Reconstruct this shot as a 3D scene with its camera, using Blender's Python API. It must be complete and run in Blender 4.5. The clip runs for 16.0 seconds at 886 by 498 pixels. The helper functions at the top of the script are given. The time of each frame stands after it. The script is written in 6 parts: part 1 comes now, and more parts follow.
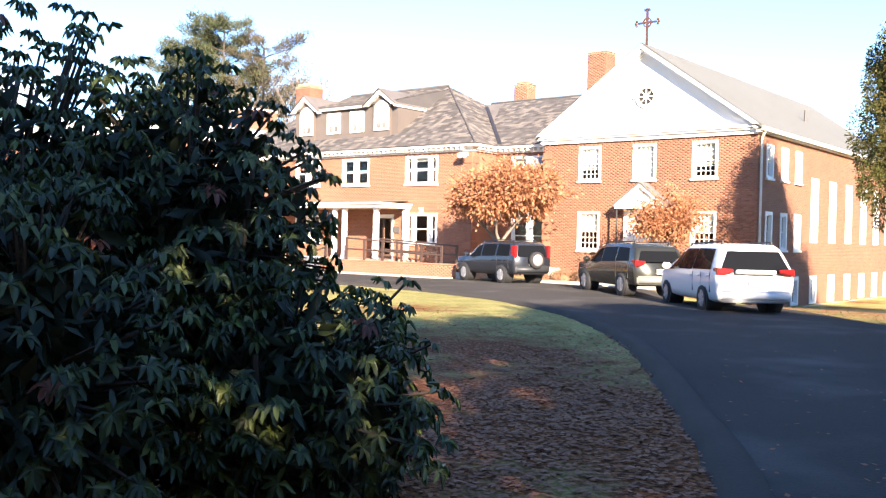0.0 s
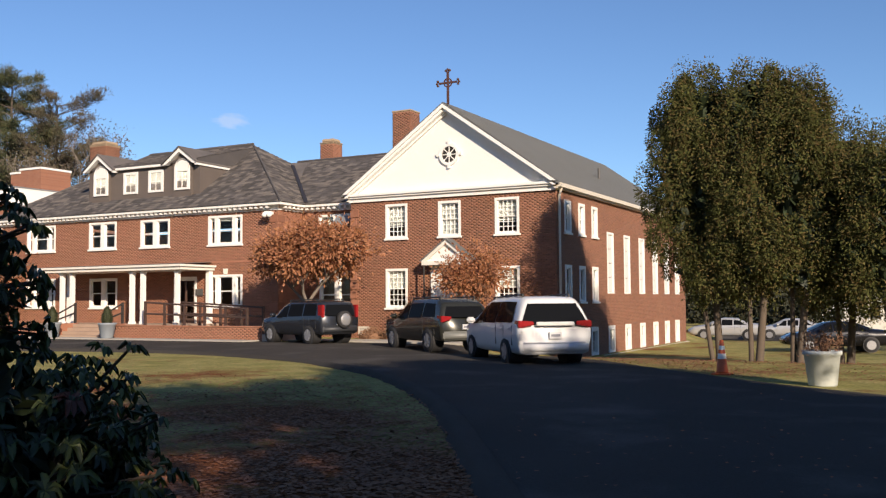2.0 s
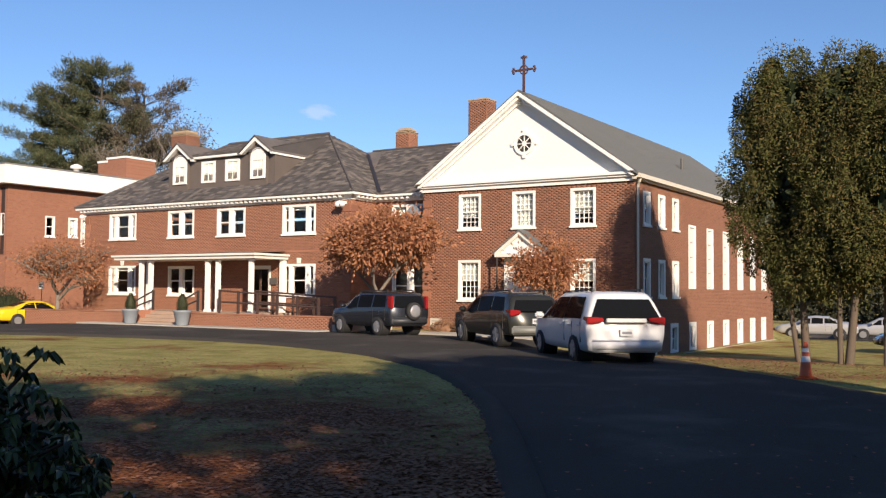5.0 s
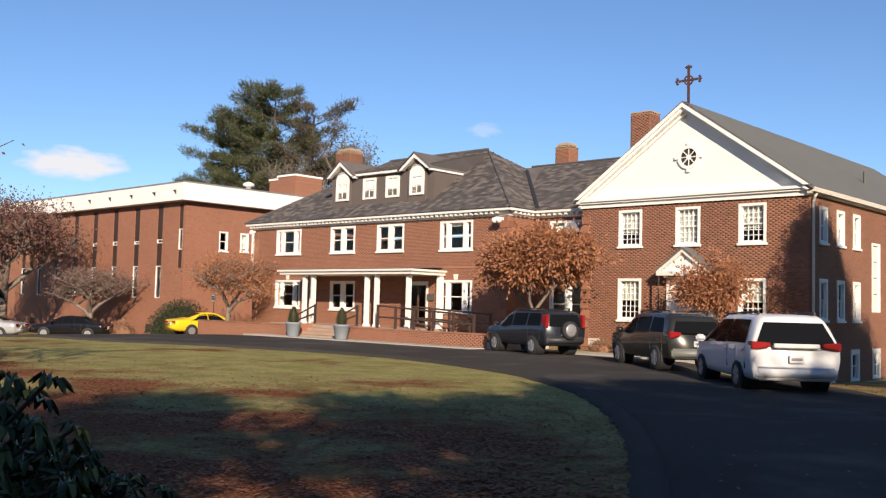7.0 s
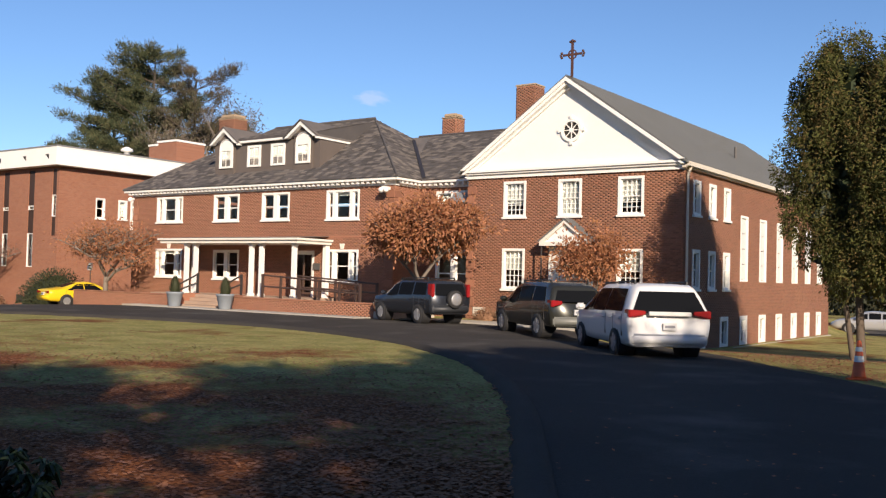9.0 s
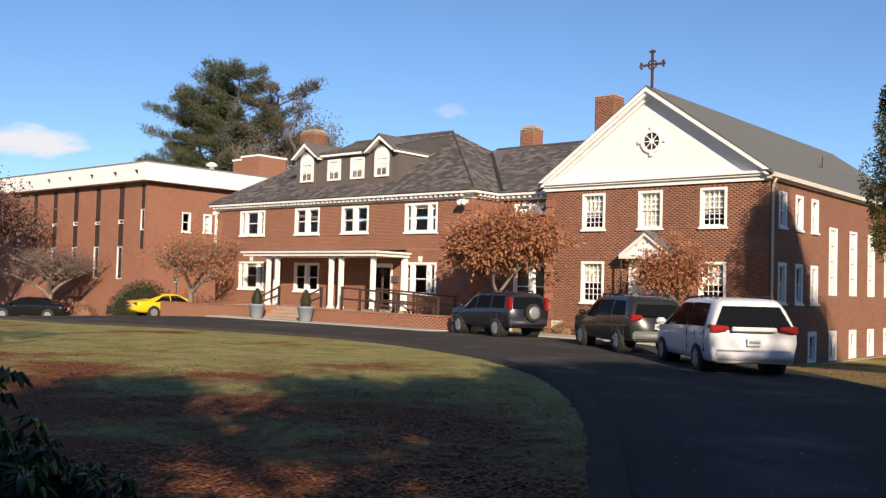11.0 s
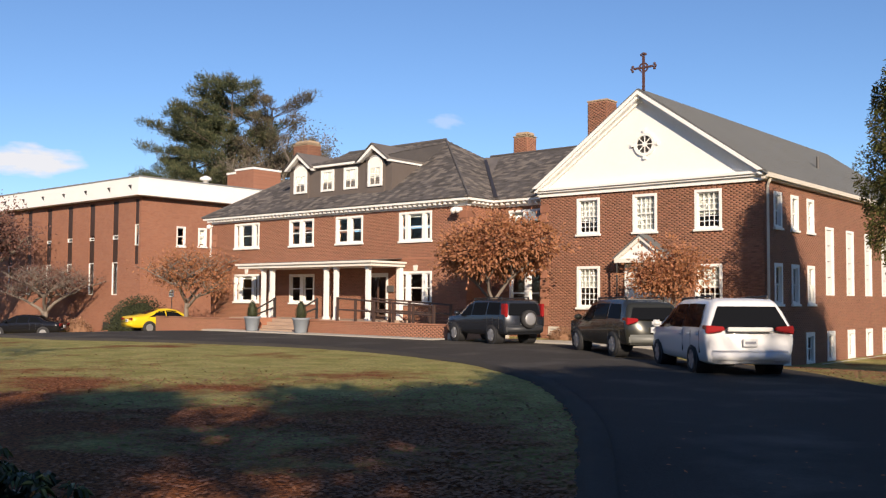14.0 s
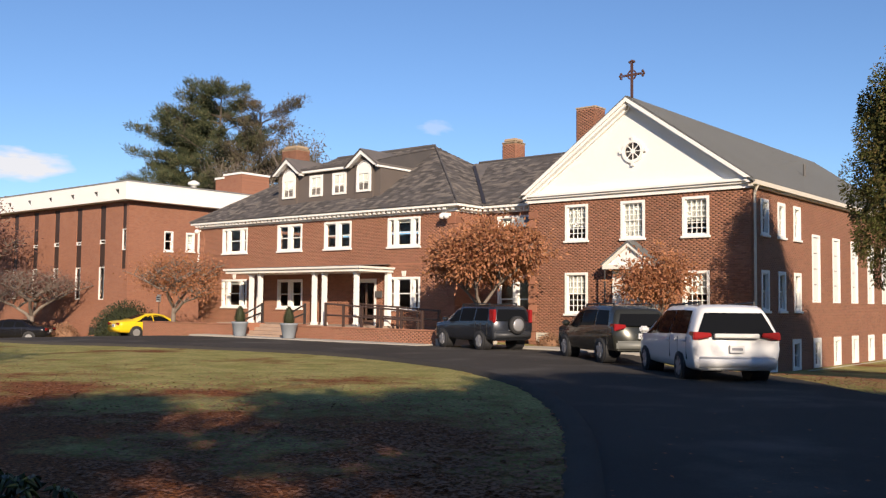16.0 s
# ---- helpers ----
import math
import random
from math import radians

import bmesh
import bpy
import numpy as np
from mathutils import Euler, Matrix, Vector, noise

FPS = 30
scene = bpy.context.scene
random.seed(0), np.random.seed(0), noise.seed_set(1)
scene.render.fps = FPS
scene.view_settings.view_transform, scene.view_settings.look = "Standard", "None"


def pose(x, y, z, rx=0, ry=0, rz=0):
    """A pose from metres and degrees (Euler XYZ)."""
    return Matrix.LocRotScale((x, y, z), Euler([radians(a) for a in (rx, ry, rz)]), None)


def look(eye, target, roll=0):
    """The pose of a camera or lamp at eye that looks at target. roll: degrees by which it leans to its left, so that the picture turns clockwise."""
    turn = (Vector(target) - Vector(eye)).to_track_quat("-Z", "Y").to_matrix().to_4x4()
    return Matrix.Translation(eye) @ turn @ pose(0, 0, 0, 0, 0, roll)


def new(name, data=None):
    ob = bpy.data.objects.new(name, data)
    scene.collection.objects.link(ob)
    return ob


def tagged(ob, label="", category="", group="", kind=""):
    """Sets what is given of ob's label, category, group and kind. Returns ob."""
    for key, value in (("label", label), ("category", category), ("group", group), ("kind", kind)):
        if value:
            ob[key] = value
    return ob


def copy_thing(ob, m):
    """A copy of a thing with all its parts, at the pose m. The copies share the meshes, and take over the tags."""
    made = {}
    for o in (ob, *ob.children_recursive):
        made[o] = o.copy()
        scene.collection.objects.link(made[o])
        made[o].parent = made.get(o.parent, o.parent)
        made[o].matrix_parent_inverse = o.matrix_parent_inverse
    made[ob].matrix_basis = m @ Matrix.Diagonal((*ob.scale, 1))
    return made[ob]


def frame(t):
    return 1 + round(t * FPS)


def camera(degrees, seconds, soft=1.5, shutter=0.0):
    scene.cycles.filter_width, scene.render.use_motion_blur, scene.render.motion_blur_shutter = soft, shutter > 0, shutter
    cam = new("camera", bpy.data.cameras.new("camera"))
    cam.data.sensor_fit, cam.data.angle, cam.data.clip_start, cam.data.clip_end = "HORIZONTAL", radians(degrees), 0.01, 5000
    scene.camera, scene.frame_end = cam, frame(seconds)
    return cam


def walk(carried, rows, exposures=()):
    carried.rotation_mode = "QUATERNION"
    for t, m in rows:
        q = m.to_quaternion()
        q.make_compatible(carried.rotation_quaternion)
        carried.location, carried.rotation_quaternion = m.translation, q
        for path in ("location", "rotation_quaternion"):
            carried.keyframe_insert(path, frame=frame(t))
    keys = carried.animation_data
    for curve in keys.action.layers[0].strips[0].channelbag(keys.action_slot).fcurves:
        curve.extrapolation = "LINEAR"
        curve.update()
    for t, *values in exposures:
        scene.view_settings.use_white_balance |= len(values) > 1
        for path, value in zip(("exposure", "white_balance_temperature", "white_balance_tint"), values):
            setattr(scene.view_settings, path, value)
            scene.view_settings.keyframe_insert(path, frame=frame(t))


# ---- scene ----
cam = camera(50.3, 16.0, soft=1.3)
PATH = [
    (0, (0.98, -5.987, 1.597), (-0.278, -4.432, 1.578), 1.3),
    (0.5, (1.004, -5.834, 1.592), (-0.167, -4.214, 1.667), 0.8),
    (1, (0.936, -5.722, 1.564), (-0.146, -4.044, 1.686), 0.4),
    (1.5, (0.901, -5.591, 1.546), (-0.047, -3.837, 1.704), -0.4),
    (2, (0.981, -5.404, 1.571), (0.048, -3.638, 1.681), -0.4),
    (2.5, (1.003, -5.123, 1.572), (-0.061, -3.43, 1.642), 0.7),
    (3, (0.966, -4.989, 1.574), (-0.053, -3.269, 1.609), 1.2),
    (3.5, (0.9, -4.831, 1.582), (-0.051, -3.073, 1.638), 1.1),
    (4, (0.933, -4.756, 1.594), (-0.016, -2.998, 1.686), 0.7),
    (4.2, (0.948, -4.686, 1.596), (-0.067, -2.965, 1.691), 1.0),
    (6.3, (0.861, -4.046, 1.657), (-0.296, -2.417, 1.745), -0.0),
    (6.5, (0.831, -3.924, 1.657), (-0.417, -2.364, 1.739), 0.4),
    (7, (0.82, -3.725, 1.65), (-0.541, -2.264, 1.771), 1.5),
    (7.5, (0.823, -3.713, 1.61), (-0.48, -2.199, 1.709), 1.7),
    (8, (0.845, -3.694, 1.624), (-0.334, -2.08, 1.687), 1.9),
    (8.5, (0.882, -3.795, 1.65), (-0.254, -2.15, 1.704), 1.7),
    (9, (0.876, -3.81, 1.661), (-0.299, -2.194, 1.723), 1.5),
    (9.5, (0.878, -3.93, 1.71), (-0.379, -2.376, 1.789), 1.2),
    (9.7, (0.864, -3.925, 1.713), (-0.443, -2.413, 1.796), 1.3),
    (12, (0.881, -3.569, 1.633), (-0.426, -2.058, 1.716), 1.9),
    (12.5, (0.848, -3.505, 1.586), (-0.5, -2.029, 1.667), 1.8),
    (13, (0.845, -3.471, 1.585), (-0.489, -1.983, 1.678), 1.4),
    (13.5, (0.867, -3.485, 1.615), (-0.444, -1.979, 1.718), 0.7),
    (14, (0.867, -3.48, 1.615), (-0.437, -1.967, 1.72), 0.4),
    (14.5, (0.852, -3.531, 1.588), (-0.446, -2.014, 1.698), 0.9),
    (15, (0.864, -3.489, 1.61), (-0.434, -1.971, 1.721), 0.8),
    (15.5, (0.897, -3.459, 1.587), (-0.396, -1.938, 1.708), -0.1),
    (16, (0.878, -3.486, 1.603), (-0.407, -1.958, 1.721), 0.6),
]
EXPOSURES = [(t, 0.41 + e, 7000, 15) for t, e in ((0.0, 1.92), (0.1, 1.74), (0.2, 1.52), (0.3, 1.28), (0.5, 0.98), (0.8, 0.62), (1.2, 0.25), (1.7, -0.02), (2.7, 0.02), (3.5, 0.18), (4.2, 0.14), (6.5, 0.05), (16.0, 0.03))]
walk(cam, [(t, look(eye, target, roll)) for t, eye, target, roll in PATH], EXPOSURES)

# ---- world and sun ----
SUN_EL = radians(21.0)
SUN_WAY = Vector((-0.76, 0.65, 0.0)).normalized()          # where the light travels, level
world = bpy.data.worlds.new("sky")
scene.world = world
world.use_nodes = True
wn, wl = world.node_tree.nodes, world.node_tree.links
sky = wn.new("ShaderNodeTexSky")
sky.sky_type, sky.sun_disc = "NISHITA", False
sky.sun_elevation = SUN_EL
sky.sun_rotation = math.atan2(-SUN_WAY.x, -SUN_WAY.y)
sky.altitude, sky.air_density, sky.dust_density, sky.ozone_density = 800.0, 1.0, 0.0, 6.2
wl.new(sky.outputs["Color"], wn["Background"].inputs["Color"])
wn["Background"].inputs["Strength"].default_value = 0.107
sun_data = bpy.data.lights.new("sun", "SUN")
sun_data.energy, sun_data.angle, sun_data.color = 5.0, radians(0.53), (1.0, 0.88, 0.72)
sun = new("sun", sun_data)
sun.matrix_basis = look((0, 0, 60), Vector((0, 0, 60)) + Vector((SUN_WAY.x * math.cos(SUN_EL), SUN_WAY.y * math.cos(SUN_EL), -math.sin(SUN_EL))))


# ---- materials ----
def material(name, base, rough=0.8, var=0.2, coarse=0.8, fine=25.0, bump=0.0, island=0.0, objrand=0.0, metal=0.0, second=None, mix_at=0.55, trans=0.0, spec=0.5, coat=0.0):
    """A surface with two scales of tone, an optional second colour in patches, relief and variation from piece to piece."""
    m = bpy.data.materials.new(name)
    m.use_nodes = True
    n, l = m.node_tree.nodes, m.node_tree.links
    bsdf = n["Principled BSDF"]
    tc = n.new("ShaderNodeTexCoord")

    def noise_at(scale, detail=4.0):
        t = n.new("ShaderNodeTexNoise")
        t.inputs["Scale"].default_value, t.inputs["Detail"].default_value = scale, detail
        l.new(tc.outputs["Object"], t.inputs["Vector"])
        return t.outputs["Fac"]

    def calc(op, a, b):
        t = n.new("ShaderNodeMath")
        t.operation = op
        for k, v in enumerate((a, b)):
            if isinstance(v, (int, float)):
                t.inputs[k].default_value = v
            else:
                l.new(v, t.inputs[k])
        return t.outputs[0]

    big, small = noise_at(coarse), noise_at(fine)
    value = calc("ADD", calc("MULTIPLY", calc("SUBTRACT", big, 0.5), 2.0 * var), calc("MULTIPLY", calc("SUBTRACT", small, 0.5), 1.6 * var))
    value = calc("ADD", value, 1.0)
    if island:
        g = n.new("ShaderNodeNewGeometry")
        value = calc("ADD", value, calc("MULTIPLY", calc("SUBTRACT", g.outputs["Random Per Island"], 0.5), 2 * island))
    if objrand:
        o = n.new("ShaderNodeObjectInfo")
        value = calc("ADD", value, calc("MULTIPLY", calc("SUBTRACT", o.outputs["Random"], 0.5), 2 * objrand))
    colour = None
    if second:
        mx = n.new("ShaderNodeMix")
        mx.data_type = "RGBA"
        ramp = n.new("ShaderNodeMapRange")
        ramp.inputs["From Min"].default_value, ramp.inputs["From Max"].default_value = mix_at - 0.08, mix_at + 0.08
        src = noise_at(coarse * 1.7, 6.0)
        if island:
            src = calc("ADD", calc("MULTIPLY", src, 0.6), calc("MULTIPLY", g.outputs["Random Per Island"], 0.4))
        l.new(src, ramp.inputs["Value"])
        l.new(ramp.outputs[0], mx.inputs["Factor"])
        mx.inputs["A"].default_value, mx.inputs["B"].default_value = (*base, 1), (*second, 1)
        colour = mx.outputs["Result"]
    hsv = n.new("ShaderNodeHueSaturation")
    if colour:
        l.new(colour, hsv.inputs["Color"])
    else:
        hsv.inputs["Color"].default_value = (*base, 1)
    l.new(value, hsv.inputs["Value"])
    l.new(hsv.outputs["Color"], bsdf.inputs["Base Color"])
    bsdf.inputs["Roughness"].default_value, bsdf.inputs["Metallic"].default_value = rough, metal
    bsdf.inputs["Specular IOR Level"].default_value = spec
    bsdf.inputs["Coat Weight"].default_value = coat
    if bump:
        b = n.new("ShaderNodeBump")
        b.inputs["Strength"].default_value, b.inputs["Distance"].default_value = min(1.0, bump), 0.02
        l.new(small, b.inputs["Height"])
        l.new(b.outputs["Normal"], bsdf.inputs["Normal"])
    if trans:
        tr = n.new("ShaderNodeBsdfTranslucent")
        l.new(hsv.outputs["Color"], tr.inputs["Color"])
        ms = n.new("ShaderNodeMixShader")
        ms.inputs["Fac"].default_value = trans
        l.new(bsdf.outputs[0], ms.inputs[1])
        l.new(tr.outputs[0], ms.inputs[2])
        l.new(ms.outputs[0], n["Material Output"].inputs["Surface"])
    return m


def brick_pattern(name, c1, c2, mortar, across):
    """Far brickwork: courses as a material, for walls whose bricks stay too small to tell apart."""
    m = material(name, c1, 0.88, 0.12, 0.5, 9.0)
    n, l = m.node_tree.nodes, m.node_tree.links
    tc, mp, bt = n.new("ShaderNodeTexCoord"), n.new("ShaderNodeSeparateXYZ"), n.new("ShaderNodeTexBrick")
    cb = n.new("ShaderNodeCombineXYZ")
    l.new(tc.outputs["Object"], mp.inputs[0])
    l.new(mp.outputs["X" if across == "x" else "Y"], cb.inputs["X"])
    l.new(mp.outputs["Z"], cb.inputs["Y"])
    l.new(cb.outputs[0], bt.inputs["Vector"])
    bt.inputs["Color1"].default_value, bt.inputs["Color2"].default_value, bt.inputs["Mortar"].default_value = (*c1, 1), (*c2, 1), (*mortar, 1)
    bt.inputs["Scale"].default_value, bt.inputs["Brick Width"].default_value, bt.inputs["Row Height"].default_value = 1.0, 0.213, 0.067
    bt.inputs["Mortar Size"].default_value = 0.006
    hsv = [k for k in n if k.type == "HUE_SAT"][0]
    l.new(bt.outputs["Color"], hsv.inputs["Color"])
    return m


BRICK = material("red_brick", (0.318, 0.147, 0.088), 0.9, 0.16, 0.3, 30.0, 0.3, island=0.24, objrand=0.24, second=(0.262, 0.112, 0.068), mix_at=0.5)
MORTAR = material("mortar", (0.318, 0.16, 0.1), 0.95, 0.1, 0.5, 60.0, 0.2)
WING_BRICK_X = brick_pattern("wing_brick", (0.3, 0.128, 0.074), (0.25, 0.1, 0.06), (0.29, 0.16, 0.11), "x")
WING_BRICK_Y = brick_pattern("wing_side_brick", (0.3, 0.128, 0.074), (0.25, 0.1, 0.06), (0.29, 0.16, 0.11), "y")
WHITE = material("white_paint", (0.80, 0.79, 0.75), 0.55, 0.05, 0.6, 14.0, 0.05)
CREAM = material("weathered_white_paint", (0.74, 0.71, 0.64), 0.6, 0.08, 1.2, 18.0, 0.08)
CAP_STONE = material("tan_mortar_cap", (0.4, 0.3, 0.2), 0.9, 0.25, 2.0, 14.0, 0.3)
STONE = material("pale_stone", (0.55, 0.5, 0.42), 0.85, 0.15, 1.5, 30.0, 0.2)
SLATE = material("roof_slate", (0.088, 0.081, 0.08), 0.85, 0.24, 0.45, 18.0, 0.2, island=0.3, second=(0.128, 0.113, 0.103), mix_at=0.58, spec=0.25)
SHINGLE = material("asphalt_shingle", (0.125, 0.13, 0.13), 0.9, 0.10, 0.35, 45.0, 0.4)
COPPER = material("weathered_flashing", (0.09, 0.085, 0.08), 0.6, 0.15)
DARK_TRIM = material("dark_siding", (0.12, 0.098, 0.085), 0.7, 0.15, 1.0, 20.0)
GUTTER = material("pale_gutter", (0.62, 0.56, 0.46), 0.5, 0.08)
IRON = material("dark_iron", (0.035, 0.03, 0.028), 0.5, 0.15)
RUSTED = material("rusted_iron", (0.075, 0.032, 0.026), 0.65, 0.25, 2.0, 30.0)
CONCRETE = material("worn_concrete", (0.42, 0.39, 0.34), 0.9, 0.14, 0.7, 20.0, 0.2)
STEP = material("brick_step", (0.38, 0.27, 0.2), 0.9, 0.18, 1.2, 14.0, 0.2)
ASPHALT = material("worn_asphalt", (0.056, 0.051, 0.046), 0.95, 0.3, 0.3, 34.0, 0.8, second=(0.095, 0.088, 0.079), mix_at=0.6, spec=0.12)
KERB = material("asphalt_kerb", (0.052, 0.047, 0.042), 0.95, 0.18, 0.8, 30.0, 0.4, spec=0.15)
BARK = material("bark", (0.105, 0.08, 0.06), 0.9, 0.25, 2.0, 18.0, 0.6)
GREY_BARK = material("grey_bark", (0.2, 0.165, 0.135), 0.9, 0.2, 2.0, 18.0, 0.4)
CURTAIN = material("pale_blind", (0.62, 0.61, 0.56), 0.9, 0.06)
# near-black colour paints the unlit depth behind windows and openings
UNLIT_DARK = material("painted_unlit_dark", (0.03, 0.027, 0.025), 0.9, 0.1)
GLASS = material("window_glass", (0.8, 0.84, 0.84), 0.03, 0.0, spec=0.4)
DULL = material("frosted_panel", (0.66, 0.66, 0.63), 0.5, 0.05, 0.7, 12.0)


# ---- helpers for shapes ----
def box(bm, x0, x1, y0, y1, z0, z1):
    v = [bm.verts.new((x, y, z)) for x in (x0, x1) for y in (y0, y1) for z in (z0, z1)]
    for a in ((0, 1, 3, 2), (4, 6, 7, 5), (0, 4, 5, 1), (2, 3, 7, 6), (0, 2, 6, 4), (1, 5, 7, 3)):
        bm.faces.new([v[k] for k in a])


def bevelled(bm, width=0.01, segments=1):
    bmesh.ops.bevel(bm, geom=bm.edges[:], offset=width, segments=segments, affect="EDGES", clamp_overlap=True)
    return bm


def tube(bm, a, b, r0, r1=None, n=8, caps=True):
    """A tapered round bar from a to b."""
    a, b = Vector(a), Vector(b)
    r1 = r0 if r1 is None else r1
    q = (b - a).to_track_quat("Z", "Y")
    rings = []
    for p, r in ((a, r0), (b, r1)):
        rings.append([bm.verts.new(p + q @ Vector((r * math.cos(2 * math.pi * k / n), r * math.sin(2 * math.pi * k / n), 0))) for k in range(n)])
    for k in range(n):
        bm.faces.new((rings[0][k], rings[0][(k + 1) % n], rings[1][(k + 1) % n], rings[1][k]))
    if caps:
        bm.faces.new(rings[0][::-1])
        bm.faces.new(rings[1])


def turned(bm, profile, centre=(0, 0, 0), n=20):
    """A shape turned round the upright axis, from (radius, height) pairs."""
    rings = [[bm.verts.new((centre[0] + r * math.cos(2 * math.pi * k / n), centre[1] + r * math.sin(2 * math.pi * k / n), centre[2] + z)) for k in range(n)] for r, z in profile]
    for a, b in zip(rings, rings[1:]):
        for k in range(n):
            bm.faces.new((a[k], a[(k + 1) % n], b[(k + 1) % n], b[k]))
    bm.faces.new(rings[0][::-1])
    bm.faces.new(rings[-1])


def prism(bm, outline, shift):
    """A flat outline (3D points, in order) pushed along shift."""
    a = [bm.verts.new(p) for p in outline]
    b = [bm.verts.new(Vector(p) + Vector(shift)) for p in outline]
    bm.faces.new(a)
    bm.faces.new(b[::-1])
    for k in range(len(a)):
        j = (k + 1) % len(a)
        bm.faces.new((a[k], b[k], b[j], a[j]))


def mesh_of(name, bm, mat, smooth=False):
    bmesh.ops.recalc_face_normals(bm, faces=bm.faces[:])
    me = bpy.data.meshes.new(name)
    bm.to_mesh(me)
    bm.free()
    me.materials.append(mat)
    if smooth:
        me.polygons.foreach_set("use_smooth", [True] * len(me.polygons))
    return me


def raw_mesh(name, verts, faces, mat, smooth=False):
    """A mesh from arrays: verts (n, 3) and quads (m, 4) or triangles (m, 3)."""
    me = bpy.data.meshes.new(name)
    verts, faces = np.asarray(verts, np.float32), np.asarray(faces, np.int32)
    me.vertices.add(len(verts))
    me.vertices.foreach_set("co", verts.ravel())
    me.loops.add(faces.size)
    me.loops.foreach_set("vertex_index", faces.ravel())
    me.polygons.add(len(faces))
    k = faces.shape[1]
    me.polygons.foreach_set("loop_start", np.arange(len(faces), dtype=np.int32) * k)
    me.update(calc_edges=True)
    me.materials.append(mat)
    if smooth:
        me.polygons.foreach_set("use_smooth", [True] * len(me.polygons))
    return me


def thing(name, at, label, category, group="", turn=0.0, kind=""):
    e = new(name)
    e.empty_display_size = 0.2
    e.matrix_basis = pose(*at, 0, 0, turn)
    return tagged(e, label, category, group, kind)


def to_world(ob):
    m = ob.matrix_basis.copy()
    while ob.parent:
        m = ob.parent.matrix_basis @ ob.matrix_parent_inverse @ m
        ob = ob.parent
    return m


def part(name, bm, mat, parent, label="", smooth=False, local=False, kind=""):
    """One mesh under a thing or a part. Unless local, the shape is given in world coordinates."""
    me = bm if isinstance(bm, bpy.types.Mesh) else mesh_of(name, bm, mat, smooth)
    ob = new(name, me)
    ob.parent = parent
    if not local:
        top = parent
        while top.parent:
            top = top.parent
        if parent is top:
            ob.matrix_parent_inverse = top.matrix_basis.inverted()
    return tagged(ob, label, kind=kind)


def solo(name, bm, mat, label, category, group="", kind="", smooth=False):
    me = bm if isinstance(bm, bpy.types.Mesh) else mesh_of(name, bm, mat, smooth)
    return tagged(new(name, me), label, category, group, kind)


# ---- facades: (axis, plane); u runs along, d inwards ----
def fbox(bm, fac, u0, u1, d0, d1, z0, z1):
    if fac[0] == "x":
        box(bm, u0, u1, fac[1] + d0, fac[1] + d1, z0, z1)
    else:
        box(bm, fac[1] - d1, fac[1] - d0, u0, u1, z0, z1)


def fpoint(fac, u, d, z):
    return Vector((u, fac[1] + d, z)) if fac[0] == "x" else Vector((fac[1] - d, u, z))


def wall_shape(bm, fac, u0, u1, z0, z1, openings, thick=0.3):
    """A wall with its openings cut through, one closed shell with reveals."""
    us = sorted({u0, u1, *(min(max(c, u0), u1) for o in openings for c in o[:2])})
    zs = sorted({z0, z1, *(min(max(c, z0), z1) for o in openings for c in o[2:4])})
    nu, nz = len(us) - 1, len(zs) - 1
    solid = [[not any(o[0] < (us[i] + us[i + 1]) / 2 < o[1] and o[2] < (zs[j] + zs[j + 1]) / 2 < o[3] for o in openings) for j in range(nz)] for i in range(nu)]
    made = {}

    def at(i, j, d):
        if (i, j, d) not in made:
            made[i, j, d] = bm.verts.new(fpoint(fac, us[i], thick * d, zs[j]))
        return made[i, j, d]

    for i in range(nu):
        for j in range(nz):
            if not solid[i][j]:
                continue
            for d in (0, 1):
                bm.faces.new([at(i, j, d), at(i + 1, j, d), at(i + 1, j + 1, d), at(i, j + 1, d)])
            for di, dj, p, q in ((-1, 0, (0, 0), (0, 1)), (1, 0, (1, 0), (1, 1)), (0, -1, (0, 0), (1, 0)), (0, 1, (0, 1), (1, 1))):
                k, m = i + di, j + dj
                if not (0 <= k < nu and 0 <= m < nz and solid[k][m]):
                    bm.faces.new([at(i + p[0], j + p[1], 0), at(i + q[0], j + q[1], 0), at(i + q[0], j + q[1], 1), at(i + p[0], j + p[1], 1)])


def brickwork(fac, u0, u1, z0, z1, openings, proud=0.0015):
    """Corner arrays of all bricks of a wall in stretcher bond, as (m, 4) rows of u0, u1, z0, z1."""
    rows = []
    course, length, joint = 0.067, 0.213, 0.010
    for r in range(int((z1 - z0) / course)):
        z = z0 + r * course
        free = [(u0, u1)]
        for o in openings:
            if o[2] < z + course - joint and o[3] > z:
                free = [q for a, b in free for q in ((a, min(b, o[0])), (max(a, o[1]), b)) if q[1] - q[0] > 0.02]
        u = u0 - (length / 2 if r % 2 else 0)
        while u < u1:
            for a, b in free:
                lo, hi = max(u, a), min(u + length - joint, b)
                if hi - lo > 0.03:
                    rows.append((lo, hi, z, z + course - joint))
            u += length
    return np.array(rows)


